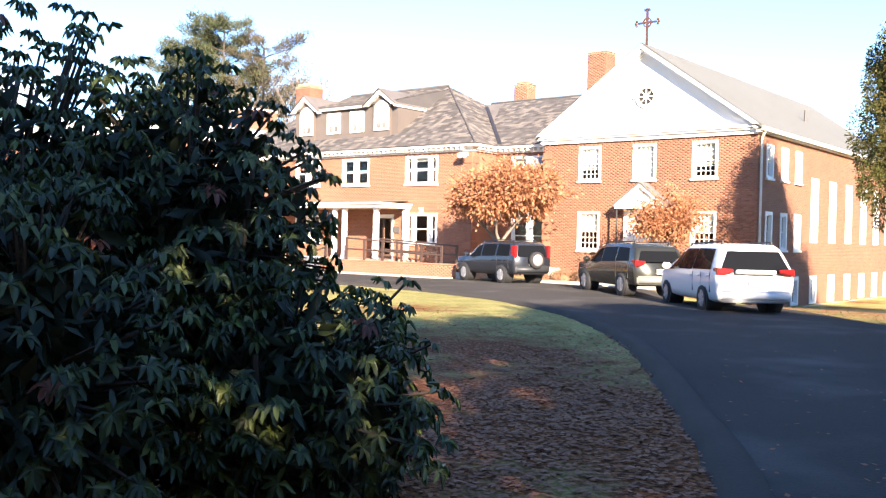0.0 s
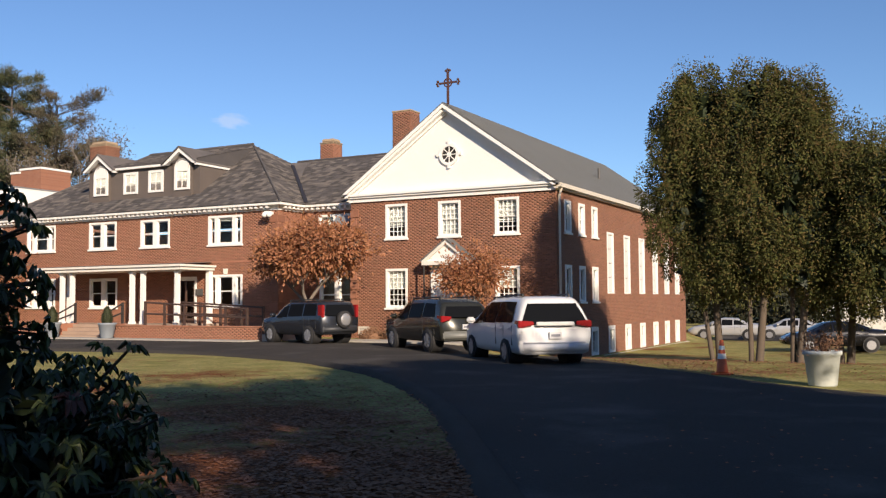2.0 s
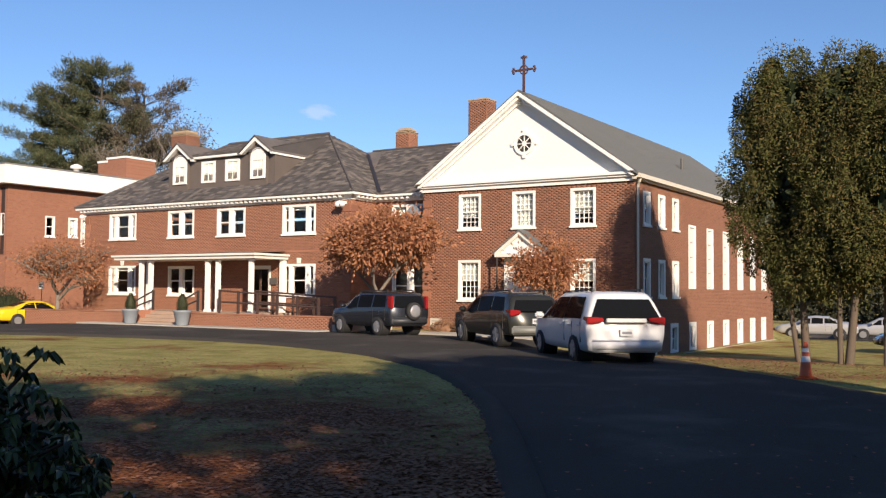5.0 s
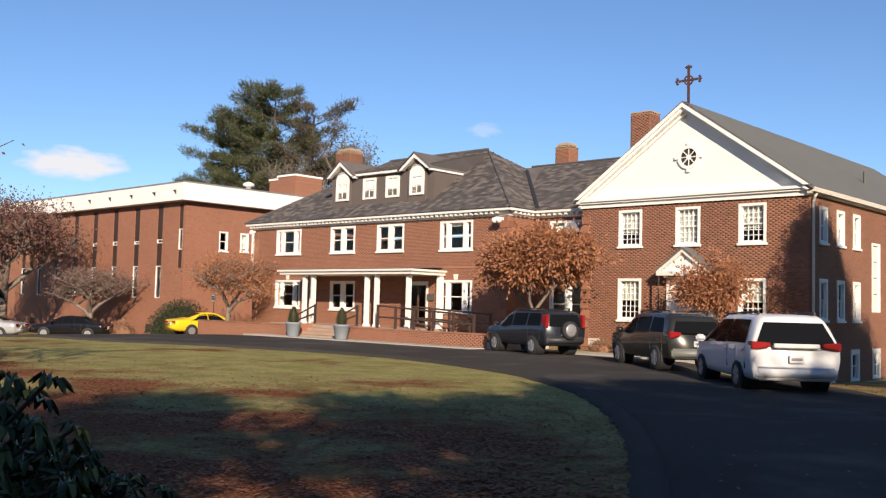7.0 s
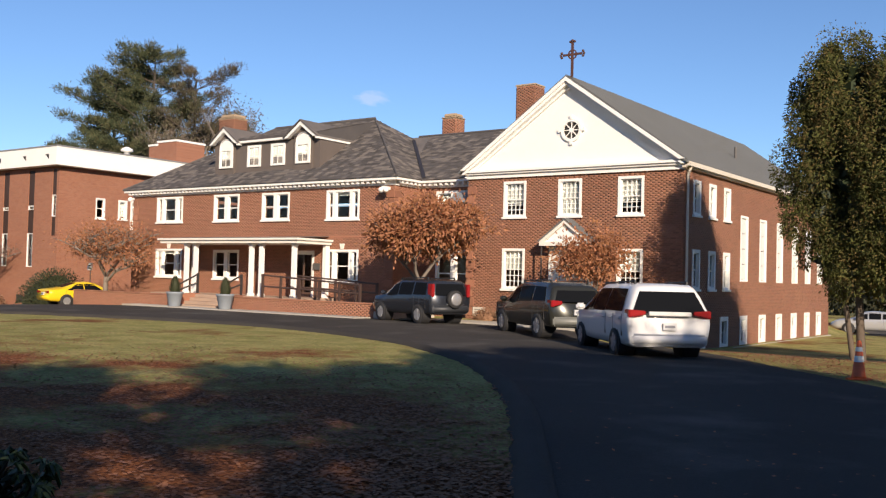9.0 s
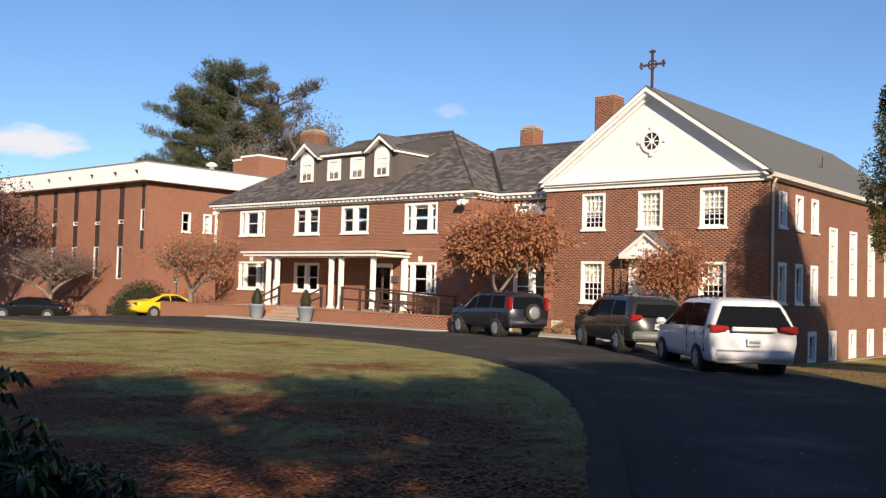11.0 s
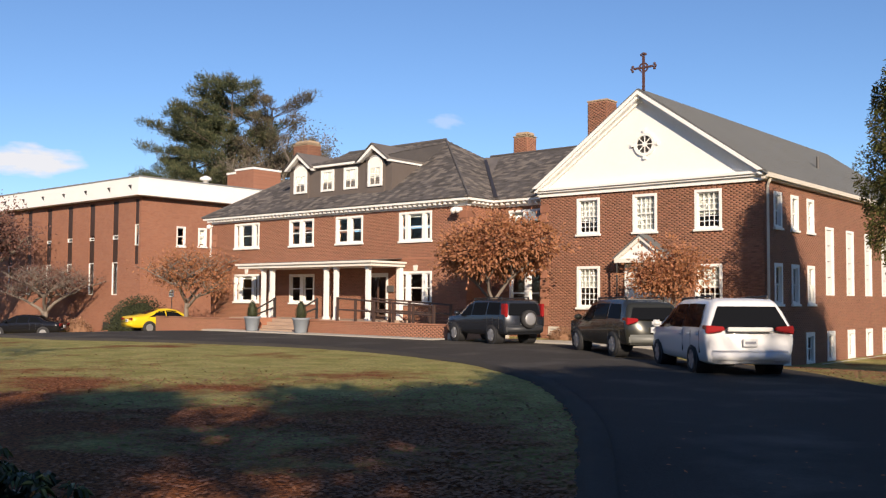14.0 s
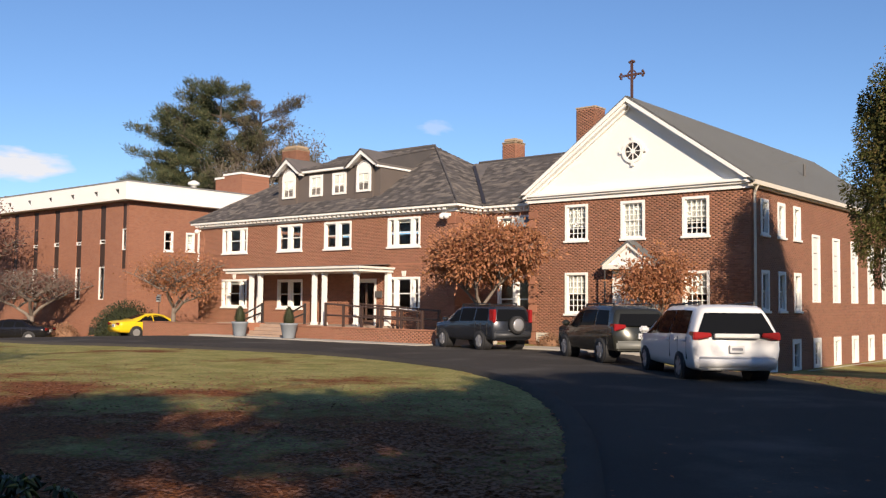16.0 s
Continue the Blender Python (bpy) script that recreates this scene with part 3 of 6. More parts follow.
roof_slates(chapel_roof, (CX1 + E_X, CY0 - 0.4, E_Z + 0.09), (0, 1, 0), (AX - CX1 - E_X, 0, R_Z - E_Z), [(0, 0), (CY1 - CY0 + 0.7, 0), (CY1 - CY0 + 0.7, slope_len), (0, slope_len)], 0.9, 0.145, SHINGLE)
bm = bmesh.new()
tube(bm, (-13.9, 39.4, 7.2), (-13.9, 39.4, 8.1), 0.07, 0.07, 10)
part("vent_pipe", bm, COPPER, chapel)
bm = bmesh.new()
box(bm, CX1 + 0.0, CX1 + 0.17, CY0 - 0.24, CY1 + 0.2, 5.9, 6.0)
box(bm, CX1 + 0.17, CX1 + 0.29, CY0 - 0.24, CY1 + 0.2, 5.96, 6.12)
part("gutter", bm, GUTTER, chapel, "pale metal gutter and eave board")
bm = bmesh.new()
tube(bm, (CX1 + 0.23, CY0 + 0.1, 6.0), (CX1 + 0.1, CY0 + 0.1, 5.7), 0.05)
tube(bm, (CX1 + 0.1, CY0 + 0.1, 5.7), (CX1 + 0.1, CY0 + 0.1, 0.0), 0.05)
part("downpipe", bm, GUTTER, chapel, "pale metal downpipe at the corner")
# entrance
DOOR_FAC = ("x", CY0)
bm = bmesh.new()
fbox(bm, DOOR_FAC, -17.72, -17.3, -0.1, 0.1, 0.1, 3.0)
fbox(bm, DOOR_FAC, -16.2, -15.78, -0.1, 0.1, 0.1, 3.0)
fbox(bm, DOOR_FAC, -17.3, -16.2, -0.09, 0.1, 2.55, 3.0)
portal = part("door_surround", bm, WHITE, chapel)
for a in (-17.3, -16.745):
    bm = bmesh.new()
    fbox(bm, DOOR_FAC, a + 0.005, a + 0.54, 0.02, 0.07, 0.12, 2.55)
    leaf = part("door", bevelled(bm, 0.006), WHITE, chapel, "white panelled double door leaf")
    for z0, z1 in ((0.3, 1.0), (1.12, 1.7), (1.82, 2.42)):
        bm = bmesh.new()
        fbox(bm, DOOR_FAC, a + 0.1, a + 0.44, 0.0, 0.03, z0, z1)
        part("door_panel", bevelled(bm, 0.014), WHITE, leaf)
bm = bmesh.new()
prism(bm, [(-17.72, CY0 - 0.5, 3.2), (-15.78, CY0 - 0.5, 3.2), (-16.75, CY0 - 0.5, 3.92)], (0, 0.55, 0))
hood = part("door_pediment", bm, WHITE, chapel)
bm = bmesh.new()
box(bm, -17.86, -15.64, CY0 - 0.64, CY0 + 0.05, 3.04, 3.2)
for w in (-1, 1):
    prism(bm, [(-16.75 + w * 1.12, CY0 - 0.64, 3.2), (-16.75, CY0 - 0.64, 4.05), (-16.75, CY0 - 0.64, 3.9), (-16.75 + w * 0.93, CY0 - 0.64, 3.2)], (0, 0.69, 0))
part("hood_moulding", bm, CREAM, hood)
bm = bmesh.new()
for w in (-1, 1):
    prism(bm, [(-16.75 + w * 1.2, CY0 - 0.68, 3.2), (-16.75, CY0 - 0.68, 4.12), (-16.75, CY0 - 0.68, 4.06), (-16.75 + w * 1.12, CY0 - 0.68, 3.2)], (0, 0.73, 0))
part("hood_roof", bm, SHINGLE, hood)
bm = bmesh.new()
tube(bm, (-17.78, CY0 - 0.58, 0.0), (-17.78, CY0 - 0.58, 3.04), 0.035)
part("iron_post", bm, IRON, chapel)
bm = bmesh.new()
box(bm, -18.0, -15.5, CY0 - 1.2, CY0 - 0.04, -0.1, 0.14)
part("door_step", bevelled(bm, 0.02), CONCRETE, chapel)
bm = bmesh.new()
box(bm, -21.35, -20.75, CY0 - 0.03, CY0 + 0.05, 0.12, 0.5)
stone = part("cornerstone", bevelled(bm, 0.01), STONE, chapel, "pale inscribed cornerstone")
bm = bmesh.new()
for k in range(3):
    box(bm, -21.25, -20.85 - 0.05 * k, CY0 - 0.034, CY0 - 0.02, 0.2 + 0.09 * k, 0.23 + 0.09 * k)
part("inscription_bars", bm, COPPER, stone)
# gable cross
bm = bmesh.new()
XP = Vector((-16.86, CY0 - 0.1, 9.8))
box(bm, XP.x - 0.045, XP.x + 0.045, XP.y - 0.035, XP.y + 0.035, 9.7, 11.08)
box(bm, XP.x - 0.42, XP.x + 0.42, XP.y - 0.03, XP.y + 0.03, 10.56, 10.64)
for c, way in (((-0.42, 10.6), (-1, 0)), ((0.42, 10.6), (1, 0)), ((0, 11.06), (0, 1))):
    for s in (-1, 0, 1):
        px, pz = XP.x + c[0] + way[0] * (0.05 if s else 0.09) + (way[1] * s * 0.09), c[1] + way[1] * (0.05 if s else 0.09) + way[0] * s * 0.09
        bmesh.ops.create_icosphere(bm, subdivisions=1, radius=0.062, matrix=Matrix.Translation((px, XP.y, pz)))
for k in range(16):
    a0, a1 = 2 * math.pi * k / 16, 2 * math.pi * (k + 1) / 16
    prism(bm, [Vector((XP.x + r * math.cos(a), XP.y - 0.02, 10.6 + r * math.sin(a))) for r, a in ((0.15, a0), (0.2, a0), (0.2, a1), (0.15, a1))], (0, 0.04, 0))
solo("cross", bm, RUSTED, "rust-dark iron cross on the gable peak", "cross")


def chimney(name, x0, x1, y0, y1, z0, z1, label, cap=True):
    c = thing(name, ((x0 + x1) / 2, (y0 + y1) / 2, z0), label, "chimney", "chimneys")
    bm = bmesh.new()
    box(bm, x0 + 0.008, x1 - 0.008, y0 + 0.008, y1 - 0.008, z0, z1)
    shaft = part("shaft", bm, MORTAR, c)
    f, s = ("x", y0 + 0.008), ("y", x1 - 0.008)
    part("brickwork", brick_mesh("brickwork", f, brickwork(f, x0, x1, z0, z1, [])), BRICK, shaft, kind="stuff")
    part("brickwork", brick_mesh("brickwork", s, brickwork(s, y0, y1, z0, z1, [])), BRICK, shaft, kind="stuff")
    bm = bmesh.new()
    if cap:
        box(bm, x0 - 0.06, x1 + 0.06, y0 - 0.06, y1 + 0.06, z1, z1 + 0.1)
        box(bm, x0 + 0.05, x1 - 0.05, y0 + 0.05, y1 - 0.05, z1 + 0.1, z1 + 0.28)
    else:
        box(bm, x0 - 0.03, x1 + 0.03, y0 - 0.03, y1 + 0.03, z1, z1 + 0.08)
    part("cap", bevelled(bm, 0.06 if cap else 0.02, 2), CAP_STONE, c)


chimney("chimney", -22.95, -21.9, 34.6, 35.5, 5.0, 10.95, "tall plain red brick chimney beside the chapel", False)
chimney("chimney", -27.6, -26.75, 35.0, 35.8, 5.0, 9.8, "short brick chimney with a pale stone cap", True)
chimney("chimney", -41.7, -40.4, 32.4, 33.4, 6.0, 10.45, "broad brick chimney with a rounded pale cap", True)


# ---- the main house ----
MX0, MX1, MY, MYB, MZ = -43.3, -24.9, 28.0, 38.0, 5.75
MF = ("x", MY)
house = thing("main_house", (-34.0, 33.0, 0.0), "two-storey red brick house with slate hip roof, dormers and white porch", "building")
M_UP = [(-41.25, -39.12, 4.25, 5.58), (-36.68, -34.8, 4.25, 5.58), (-33.18, -31.3, 4.25, 5.56), (-28.92, -26.92, 4.22, 5.55)]
M_LOW = [(-41.22, -39.08, 1.38, 2.84), (-28.85, -26.9, 1.38, 2.84), (-36.6, -34.7, 1.36, 2.8)]
M_DOOR = (-31.0, -29.6, 0.62, 2.78)
bm = bmesh.new()
wall_shape(bm, MF, MX0, MX1, -1.2, MZ, M_UP + M_LOW + [M_DOOR])
m_front = part("front_wall", bm, MORTAR, house)
bricks_on(m_front, MF, brickwork(MF, MX0, MX1, -0.4, MZ, M_UP + M_LOW + [M_DOOR]))
MS = ("y", MX1)
bm = bmesh.new()
wall_shape(bm, MS, MY + 0.3, MYB, -0.5, MZ, [])
m_side = part("side_wall", bm, MORTAR, house)
bricks_on(m_side, MS, brickwork(MS, MY + 0.005, 30.4, -0.1, MZ, []))
bm = bmesh.new()
box(bm, MX0, MX0 + 0.3, MY + 0.3, MYB, -1.4, MZ)
box(bm, MX0 + 0.3, MX1 - 0.3, MYB - 0.3, MYB, -0.8, MZ)
part("rear_wall", bm, MORTAR, house)
# floor coloured near-black so the house rooms read unlit
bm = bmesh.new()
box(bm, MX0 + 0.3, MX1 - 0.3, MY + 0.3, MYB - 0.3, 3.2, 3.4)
part("upper_floor", bm, UNLIT_DARK, house)
window(house, MF, *M_UP[0], "triple", key=False)
window(house, MF, *M_UP[1], "pair")
window(house, MF, *M_UP[2], "pair")
window(house, MF, *M_UP[3], "triple", blind=0.12)
window(house, MF, *M_LOW[0], "triple", key=True, blind=0.12)
window(house, MF, *M_LOW[1], "triple", key=True)
window(house, MF, *M_LOW[2], "pair")
quoins(m_front, MF, MX0, 1, -0.3, MZ - 0.2)
quoins(m_front, MF, MX1, -1, 0.05, MZ - 0.2)
quoins(m_side, MS, MY, 1, 0.05, MZ - 0.2)
# brick band between the storeys
bm = bmesh.new()
fbox(bm, MF, MX0 + 0.5, MX1 - 0.5, -0.02, 0.0, 3.38, 3.46)
part("string_course", bm, BRICK, m_front)
# entrance door
bm = bmesh.new()
fbox(bm, MF, -31.0, -30.88, -0.03, 0.12, 0.62, 2.78)
fbox(bm, MF, -29.72, -29.6, -0.03, 0.12, 0.62, 2.78)
fbox(bm, MF, -30.88, -29.72, -0.028, 0.12, 2.6, 2.78)
door = part("door", bm, WHITE, house, "glazed entrance door in a white frame")
bm = bmesh.new()
fbox(bm, MF, -30.88, -30.78, 0.03, 0.08, 0.62, 2.6)
fbox(bm, MF, -29.82, -29.72, 0.03, 0.08, 0.62, 2.6)
fbox(bm, MF, -30.35, -30.25, 0.03, 0.08, 0.62, 2.6)
fbox(bm, MF, -30.78, -29.82, 0.032, 0.078, 0.62, 0.85)
part("door_rails", bm, material("brown_door", (0.09, 0.05, 0.035), 0.5, 0.15), door)
bm = bmesh.new()
fbox(bm, MF, -30.78, -29.82, 0.05, 0.056, 0.85, 2.6)
part("pane", bm, GLASS, door).visible_shadow = False
# eaves: board, dentils, gutter
OV = 0.38
bm = bmesh.new()
box(bm, MX0 - OV, MX1 + OV, MY - OV, MY + 0.1, 5.86, 5.98)
box(bm, MX1 - 0.1, MX1 + OV, MY + 0.1, 30.0, 5.86, 5.98)
box(bm, MX0 - 0.05, MX1 + 0.05, MY - 0.06, MY, 5.66, 5.86)
box(bm, MX1, MX1 + 0.06, MY + 0.001, 30.0, 5.66, 5.86)
cornice = part("cornice", bm, WHITE, house)
bm = bmesh.new()
box(bm, 0, 0.13, -0.3, -0.06, 0, 0.12)
DENTIL = mesh_of("dentil", bm, WHITE)
for k in range(int((MX1 - MX0 + 0.2) / 0.3)):
    part("dentil", DENTIL, WHITE, cornice).location = (MX0 - 0.1 + 0.3 * k, MY, 5.74)
for k in range(7):
    ob = part("dentil", DENTIL, WHITE, cornice)
    ob.matrix_basis = pose(MX1, MY + 0.1 + 0.3 * k, 5.74, 0, 0, 90)
# hip roof
RY, RZ, RX0, RX1 = 33.0, 9.72, -37.6, -30.4
ex0, ex1, ey0, ey1, ez = MX0 - OV - 0.06, MX1 + OV + 0.06, MY - OV - 0.06, MYB + OV, 5.985
bm = bmesh.new()
lo = [bm.verts.new(p) for p in ((ex0, ey0, ez), (ex1, ey0, ez), (ex1, ey1, ez), (ex0, ey1, ez))]
ra, rb = bm.verts.new((RX0, RY, RZ)), bm.verts.new((RX1, RY, RZ))
bm.faces.new((lo[0], lo[1], rb, ra))
bm.faces.new((lo[1], lo[2], rb))
bm.faces.new((lo[2], lo[3], ra, rb))
bm.faces.new((lo[3], lo[0], ra))
bm.faces.new(lo[::-1])
roof = part("roof", bm, SLATE, house)
sl = math.hypot(RY - ey0, RZ - ez)
roof_slates(roof, (ex0, ey0, ez), (1, 0, 0), (0, RY - ey0, RZ - ez), [(0, 0), (ex1 - ex0, 0), (RX1 - ex0, sl), (RX0 - ex0, sl)])
hl = math.hypot(ex1 - RX1, RZ - ez)
roof_slates(roof, (ex1, ey0, ez), (0, 1, 0), (RX1 - ex1, 0, RZ - ez), [(0, 0), (ey1 - ey0, 0), (RY - ey0, hl)])
bm = bmesh.new()
tube(bm, (RX0, RY, RZ + 0.03), (RX1, RY, RZ + 0.03), 0.09, 0.09, 8)
tube(bm, (ex1, ey0, ez + 0.03), (RX1, RY, RZ + 0.03), 0.05, 0.05, 6)
tube(bm, (ex0, ey0, ez + 0.03), (RX0, RY, RZ + 0.03), 0.05, 0.05, 6)
part("ridge_cap", bm, SLATE, roof)
# dormers
DY = 28.62
DF = ("x", DY)
D_WIN = [(-36.95, -35.98), (-35.0, -34.05), (-33.32, -32.36), (-31.5, -30.56)]
bm = bmesh.new()
box(bm, -37.45, -30.05, DY + 0.02, 32.6, 6.5, 8.3)
dormer = part("dormer", bm, DARK_TRIM, house, "long dark-sided dormer with two little gables")
bm = bmesh.new()
prism(bm, [(-37.5, DY - 0.14, 8.3), (-37.5, DY - 0.14, 8.42), (-37.5, 33.0, 9.6), (-37.5, 33.0, 8.3)], (7.5, 0, 0))
part("dormer_roof", bm, SLATE, dormer)
roof_slates(dormer, (-37.5, DY - 0.14, 8.42), (1, 0, 0), (0, 33.0 - DY + 0.14, 1.18), [(0, 0), (7.5, 0), (7.5, 4.4), (0, 4.4)])
bm = bmesh.new()
box(bm, -35.5, -32.1, DY - 0.2, DY + 0.02, 8.2, 8.3)
part("dormer_eave", bm, WHITE, dormer)
for k, (a, b) in enumerate(D_WIN):
    gab = k in (0, 3)
    bm = bmesh.new()
    e, top, d = 0.13, (8.05 if gab else 8.06), (0.13 if gab else 0.0)
    fbox(bm, DF, a, a + e, -0.04 - d, 0.04, 6.98, top)
    fbox(bm, DF, b - e, b, -0.04 - d, 0.04, 6.98, top)
    fbox(bm, DF, a + e, b - e, -0.038 - d, 0.04, 6.98, 7.08)
    if gab:
        c, r = (a + b) / 2, (b - a) / 2
        for q in range(12):
            t0, t1 = math.pi * q / 12, math.pi * (q + 1) / 12
            prism(bm, [(c + rr * math.cos(t), DY - 0.04 - d, 8.0 + rr * math.sin(t)) for rr, t in ((r - 0.02, t0), (r, t0), (r, t1), (r - 0.02, t1))], (0, 0.08 + d, 0))
        fbox(bm, DF, a + e, b - e, -0.03 - d, 0.0, 7.86, 7.95)
    else:
        fbox(bm, DF, a + e, b - e, -0.038, 0.04, top - 0.12, top)
    dw = part("dormer_window", bm, WHITE, dormer)
    if gab:
        bm = bmesh.new()
        c, r = (a + b) / 2, (b - a) / 2 - 0.01
        prism(bm, [(c + r * math.cos(math.pi * q / 12), DY - 0.02 - d, 7.95 + r * math.sin(math.pi * q / 12)) for q in range(13)], (0, 0.03, 0))
        part("arched_panel", bm, WHITE, dw)
    bm = bmesh.new()
    hi = 7.86 if gab else top - 0.12
    fbox(bm, DF, a + e, b - e, 0.0 - d, 0.014 - d, 7.08, hi)
    part("pane", bm, GLASS, dw).visible_shadow = False
    bm = bmesh.new()
    fbox(bm, DF, a + e, b - e, 0.016 - d, 0.03 - d, 7.4, hi)
    part("blind", bm, CURTAIN, dw, "pale pulled-down window blind")
    bm = bmesh.new()
    fbox(bm, DF, a + e, b - e, -0.02 - d, 0.0 - d, 7.47, 7.52)
    fbox(bm, DF, (a + b) / 2 - 0.015, (a + b) / 2 + 0.015, -0.018 - d, -0.002 - d, 7.08, hi)
    part("sash", bm, WHITE, dw)
for c, ap in ((-36.52, 9.02), (-31.08, 8.98)):
    bm = bmesh.new()
    prism(bm, [(c - 0.92, DY - 0.088, 8.28), (c + 0.92, DY - 0.088, 8.28), (c, DY - 0.088, ap - 0.1)], (0, 3.4, 0))
    box(bm, c - 0.6, c + 0.6, DY - 0.09, DY + 0.3, 6.62, 8.3)
    gable = part("dormer_gable", bm, DARK_TRIM, dormer)
    bm = bmesh.new()
    for w in (-1, 1):
        prism(bm, [(c + w * 1.06, DY - 0.32, 8.2), (c, DY - 0.32, ap), (c, DY - 0.32, ap - 0.19), (c + w * 0.86, DY - 0.32, 8.2)], (0, 0.24, 0))
    part("bargeboard", bm, WHITE, gable)
    bm = bmesh.new()
    for w in (-1, 1):
        prism(bm, [(c + w * 1.12, DY - 0.36, 8.2), (c, DY - 0.36, ap + 0.03), (c, DY - 0.36, ap + 0.09), (c + w * 1.12, DY - 0.36, 8.27)], (0, 3.7, 0))
    part("gable_roof", bm, SLATE, gable)
    bm = bmesh.new()
    box(bm, c + 0.98, c + 1.1, DY - 0.3, DY + 2.6, 8.1, 8.2)
    part("side_eave", bm, WHITE, gable)

# ---- the link between house and chapel ----
LY = 29.75
LF = ("x", LY)
link = thing("link_building", (-23.3, 32.0, 0.0), "recessed brick link with slate roof between house and chapel", "building")
L_OPEN = [(-23.95, -22.1, 4.5, 5.5), (-23.9, -22.0, 0.9, 2.9)]
bm = bmesh.new()
wall_shape(bm, LF, MX1, CX0, -0.5, MZ, L_OPEN)
l_wall = part("front_wall", bm, MORTAR, link)
bricks_on(l_wall, LF, brickwork(LF, MX1, CX0, -0.1, MZ, L_OPEN))
window(link, LF, *L_OPEN[0], "pair", blind=0.4)
window(link, LF, *L_OPEN[1], "pair")
bm = bmesh.new()
prism(bm, [(-22.95, LY - 0.02, 5.42), (-22.95, LY - 0.55, 4.95), (-22.95, LY - 0.5, 4.93), (-22.95, LY, 5.36)], (0.85, 0, 0))
part("awning", bm, material("grey_awning", (0.2, 0.22, 0.24), 0.7, 0.1), link, "faded grey window awning")
bm = bmesh.new()
box(bm, MX1 + OV, CX0, LY - OV, LY + 0.1, 5.86, 5.98)
box(bm, MX1, CX0, LY - 0.06, LY, 5.66, 5.86)
lc = part("cornice", bm, WHITE, link)
for k in range(9):
    part("dentil", DENTIL, WHITE, lc).location = (MX1 + 0.4 + 0.3 * k, LY, 5.74)
bm = bmesh.new()
ly0, lry, lrz = LY - OV - 0.06, 34.4, 8.85
prism(bm, [(-29.5, ly0, ez), (-29.5, lry, lrz), (-29.5, 39.0, ez)], (10.0, 0, 0))
l_roof = part("roof", bm, SLATE, link)
ll = math.hypot(lry - ly0, lrz - ez)
roof_slates(l_roof, (-29.5, ly0, ez), (1, 0, 0), (0, lry - ly0, lrz - ez), [(4.2, 0), (9.6, 0), (9.6, ll), (1.6, ll)])
bm = bmesh.new()
tube(bm, (-28.6, lry, lrz + 0.02), (-19.5, lry, lrz + 0.02), 0.07, 0.07, 6)
part("ridge_cap", bm, SLATE, l_roof)
bm = bmesh.new()
va, vb = Vector((ex1 + 0.02, ly0 + 0.1, ez + 0.06)), Vector((-28.5, 33.8, 8.56))
prism(bm, [va + Vector((-0.08, 0, 0.03)), va + Vector((0.12, 0, 0.03)), vb + Vector((0.12, 0, 0.05)), vb + Vector((-0.08, 0, 0.05))], (0, 0, 0.03))
part("valley_flashing", bm, IRON, l_roof)

# ---- porch, terrace and steps ----
porch = thing("porch", (-33.2, 26.6, 0.0), "white flat-roofed entrance porch on paired square posts", "porch")
bm = bmesh.new()
box(bm, -37.95, -28.5, 25.75, 27.96, 3.04, 3.18)
box(bm, -38.05, -28.4, 25.65, 27.96, 3.18, 3.27)
part("fascia", bm, CREAM, porch)
bm = bmesh.new()
prism(bm, [(-38.0, 25.7, 3.27), (-28.45, 25.7, 3.27), (-28.7, 27.98, 3.42), (-37.8, 27.98, 3.42)], (0, 0, 0.03))
part("porch_roof", bm, DARK_TRIM, porch)
for x in (-36.3, -35.62, -31.72, -31.05, -28.98):
    bm = bmesh.new()
    box(bm, x - 0.09, x + 0.09, 26.0, 26.18, 0.62, 3.04)
    box(bm, x - 0.12, x + 0.12, 25.97, 26.21, 0.62, 0.74)
    box(bm, x - 0.12, x + 0.12, 25.97, 26.21, 2.92, 3.02)
    part("post", bm, WHITE, porch)
for x in (-28.7, -37.8):
    bm = bmesh.new()
    box(bm, x - 0.1, x + 0.1, 27.7, 27.95, 0.62, 3.04)
    part("pilaster", bm, WHITE, porch)
bm = bmesh.new()
box(bm, -29.6, -29.2, 27.9, 27.98, 1.9, 2.2)
part("notice_plate", bm, COPPER, porch)
bm = bmesh.new()
box(bm, -38.2, -28.2, 25.45, 27.99, 0.3, 0.62)
part("porch_floor", bm, STEP, porch)


def brick_parapet(name, x0, x1, y0, y1, z0, z1, label):
    t = thing(name, ((x0 + x1) / 2, y0, z0), label, "wall", "terrace walls", kind="structure")
    bm = bmesh.new()
    box(bm, x0, x1, y0 + 0.008, y1, z0, z1 - 0.06)
    core = part("core", bm, MORTAR, t)
    f = ("x", y0 + 0.008)
    part("brickwork", brick_mesh("brickwork", f, brickwork(f, x0, x1, z0, z1 - 0.06, [])), BRICK, core, kind="stuff")
    u = x0
    while u < x1 - 0.02:
        bm = bmesh.new()
        box(bm, u, min(u + 0.42, x1), y0 - 0.03, y1 + 0.03, z1 - 0.06, z1)
        part("coping_brick", bevelled(bm, 0.006), BRICK, t)
        u += 0.43


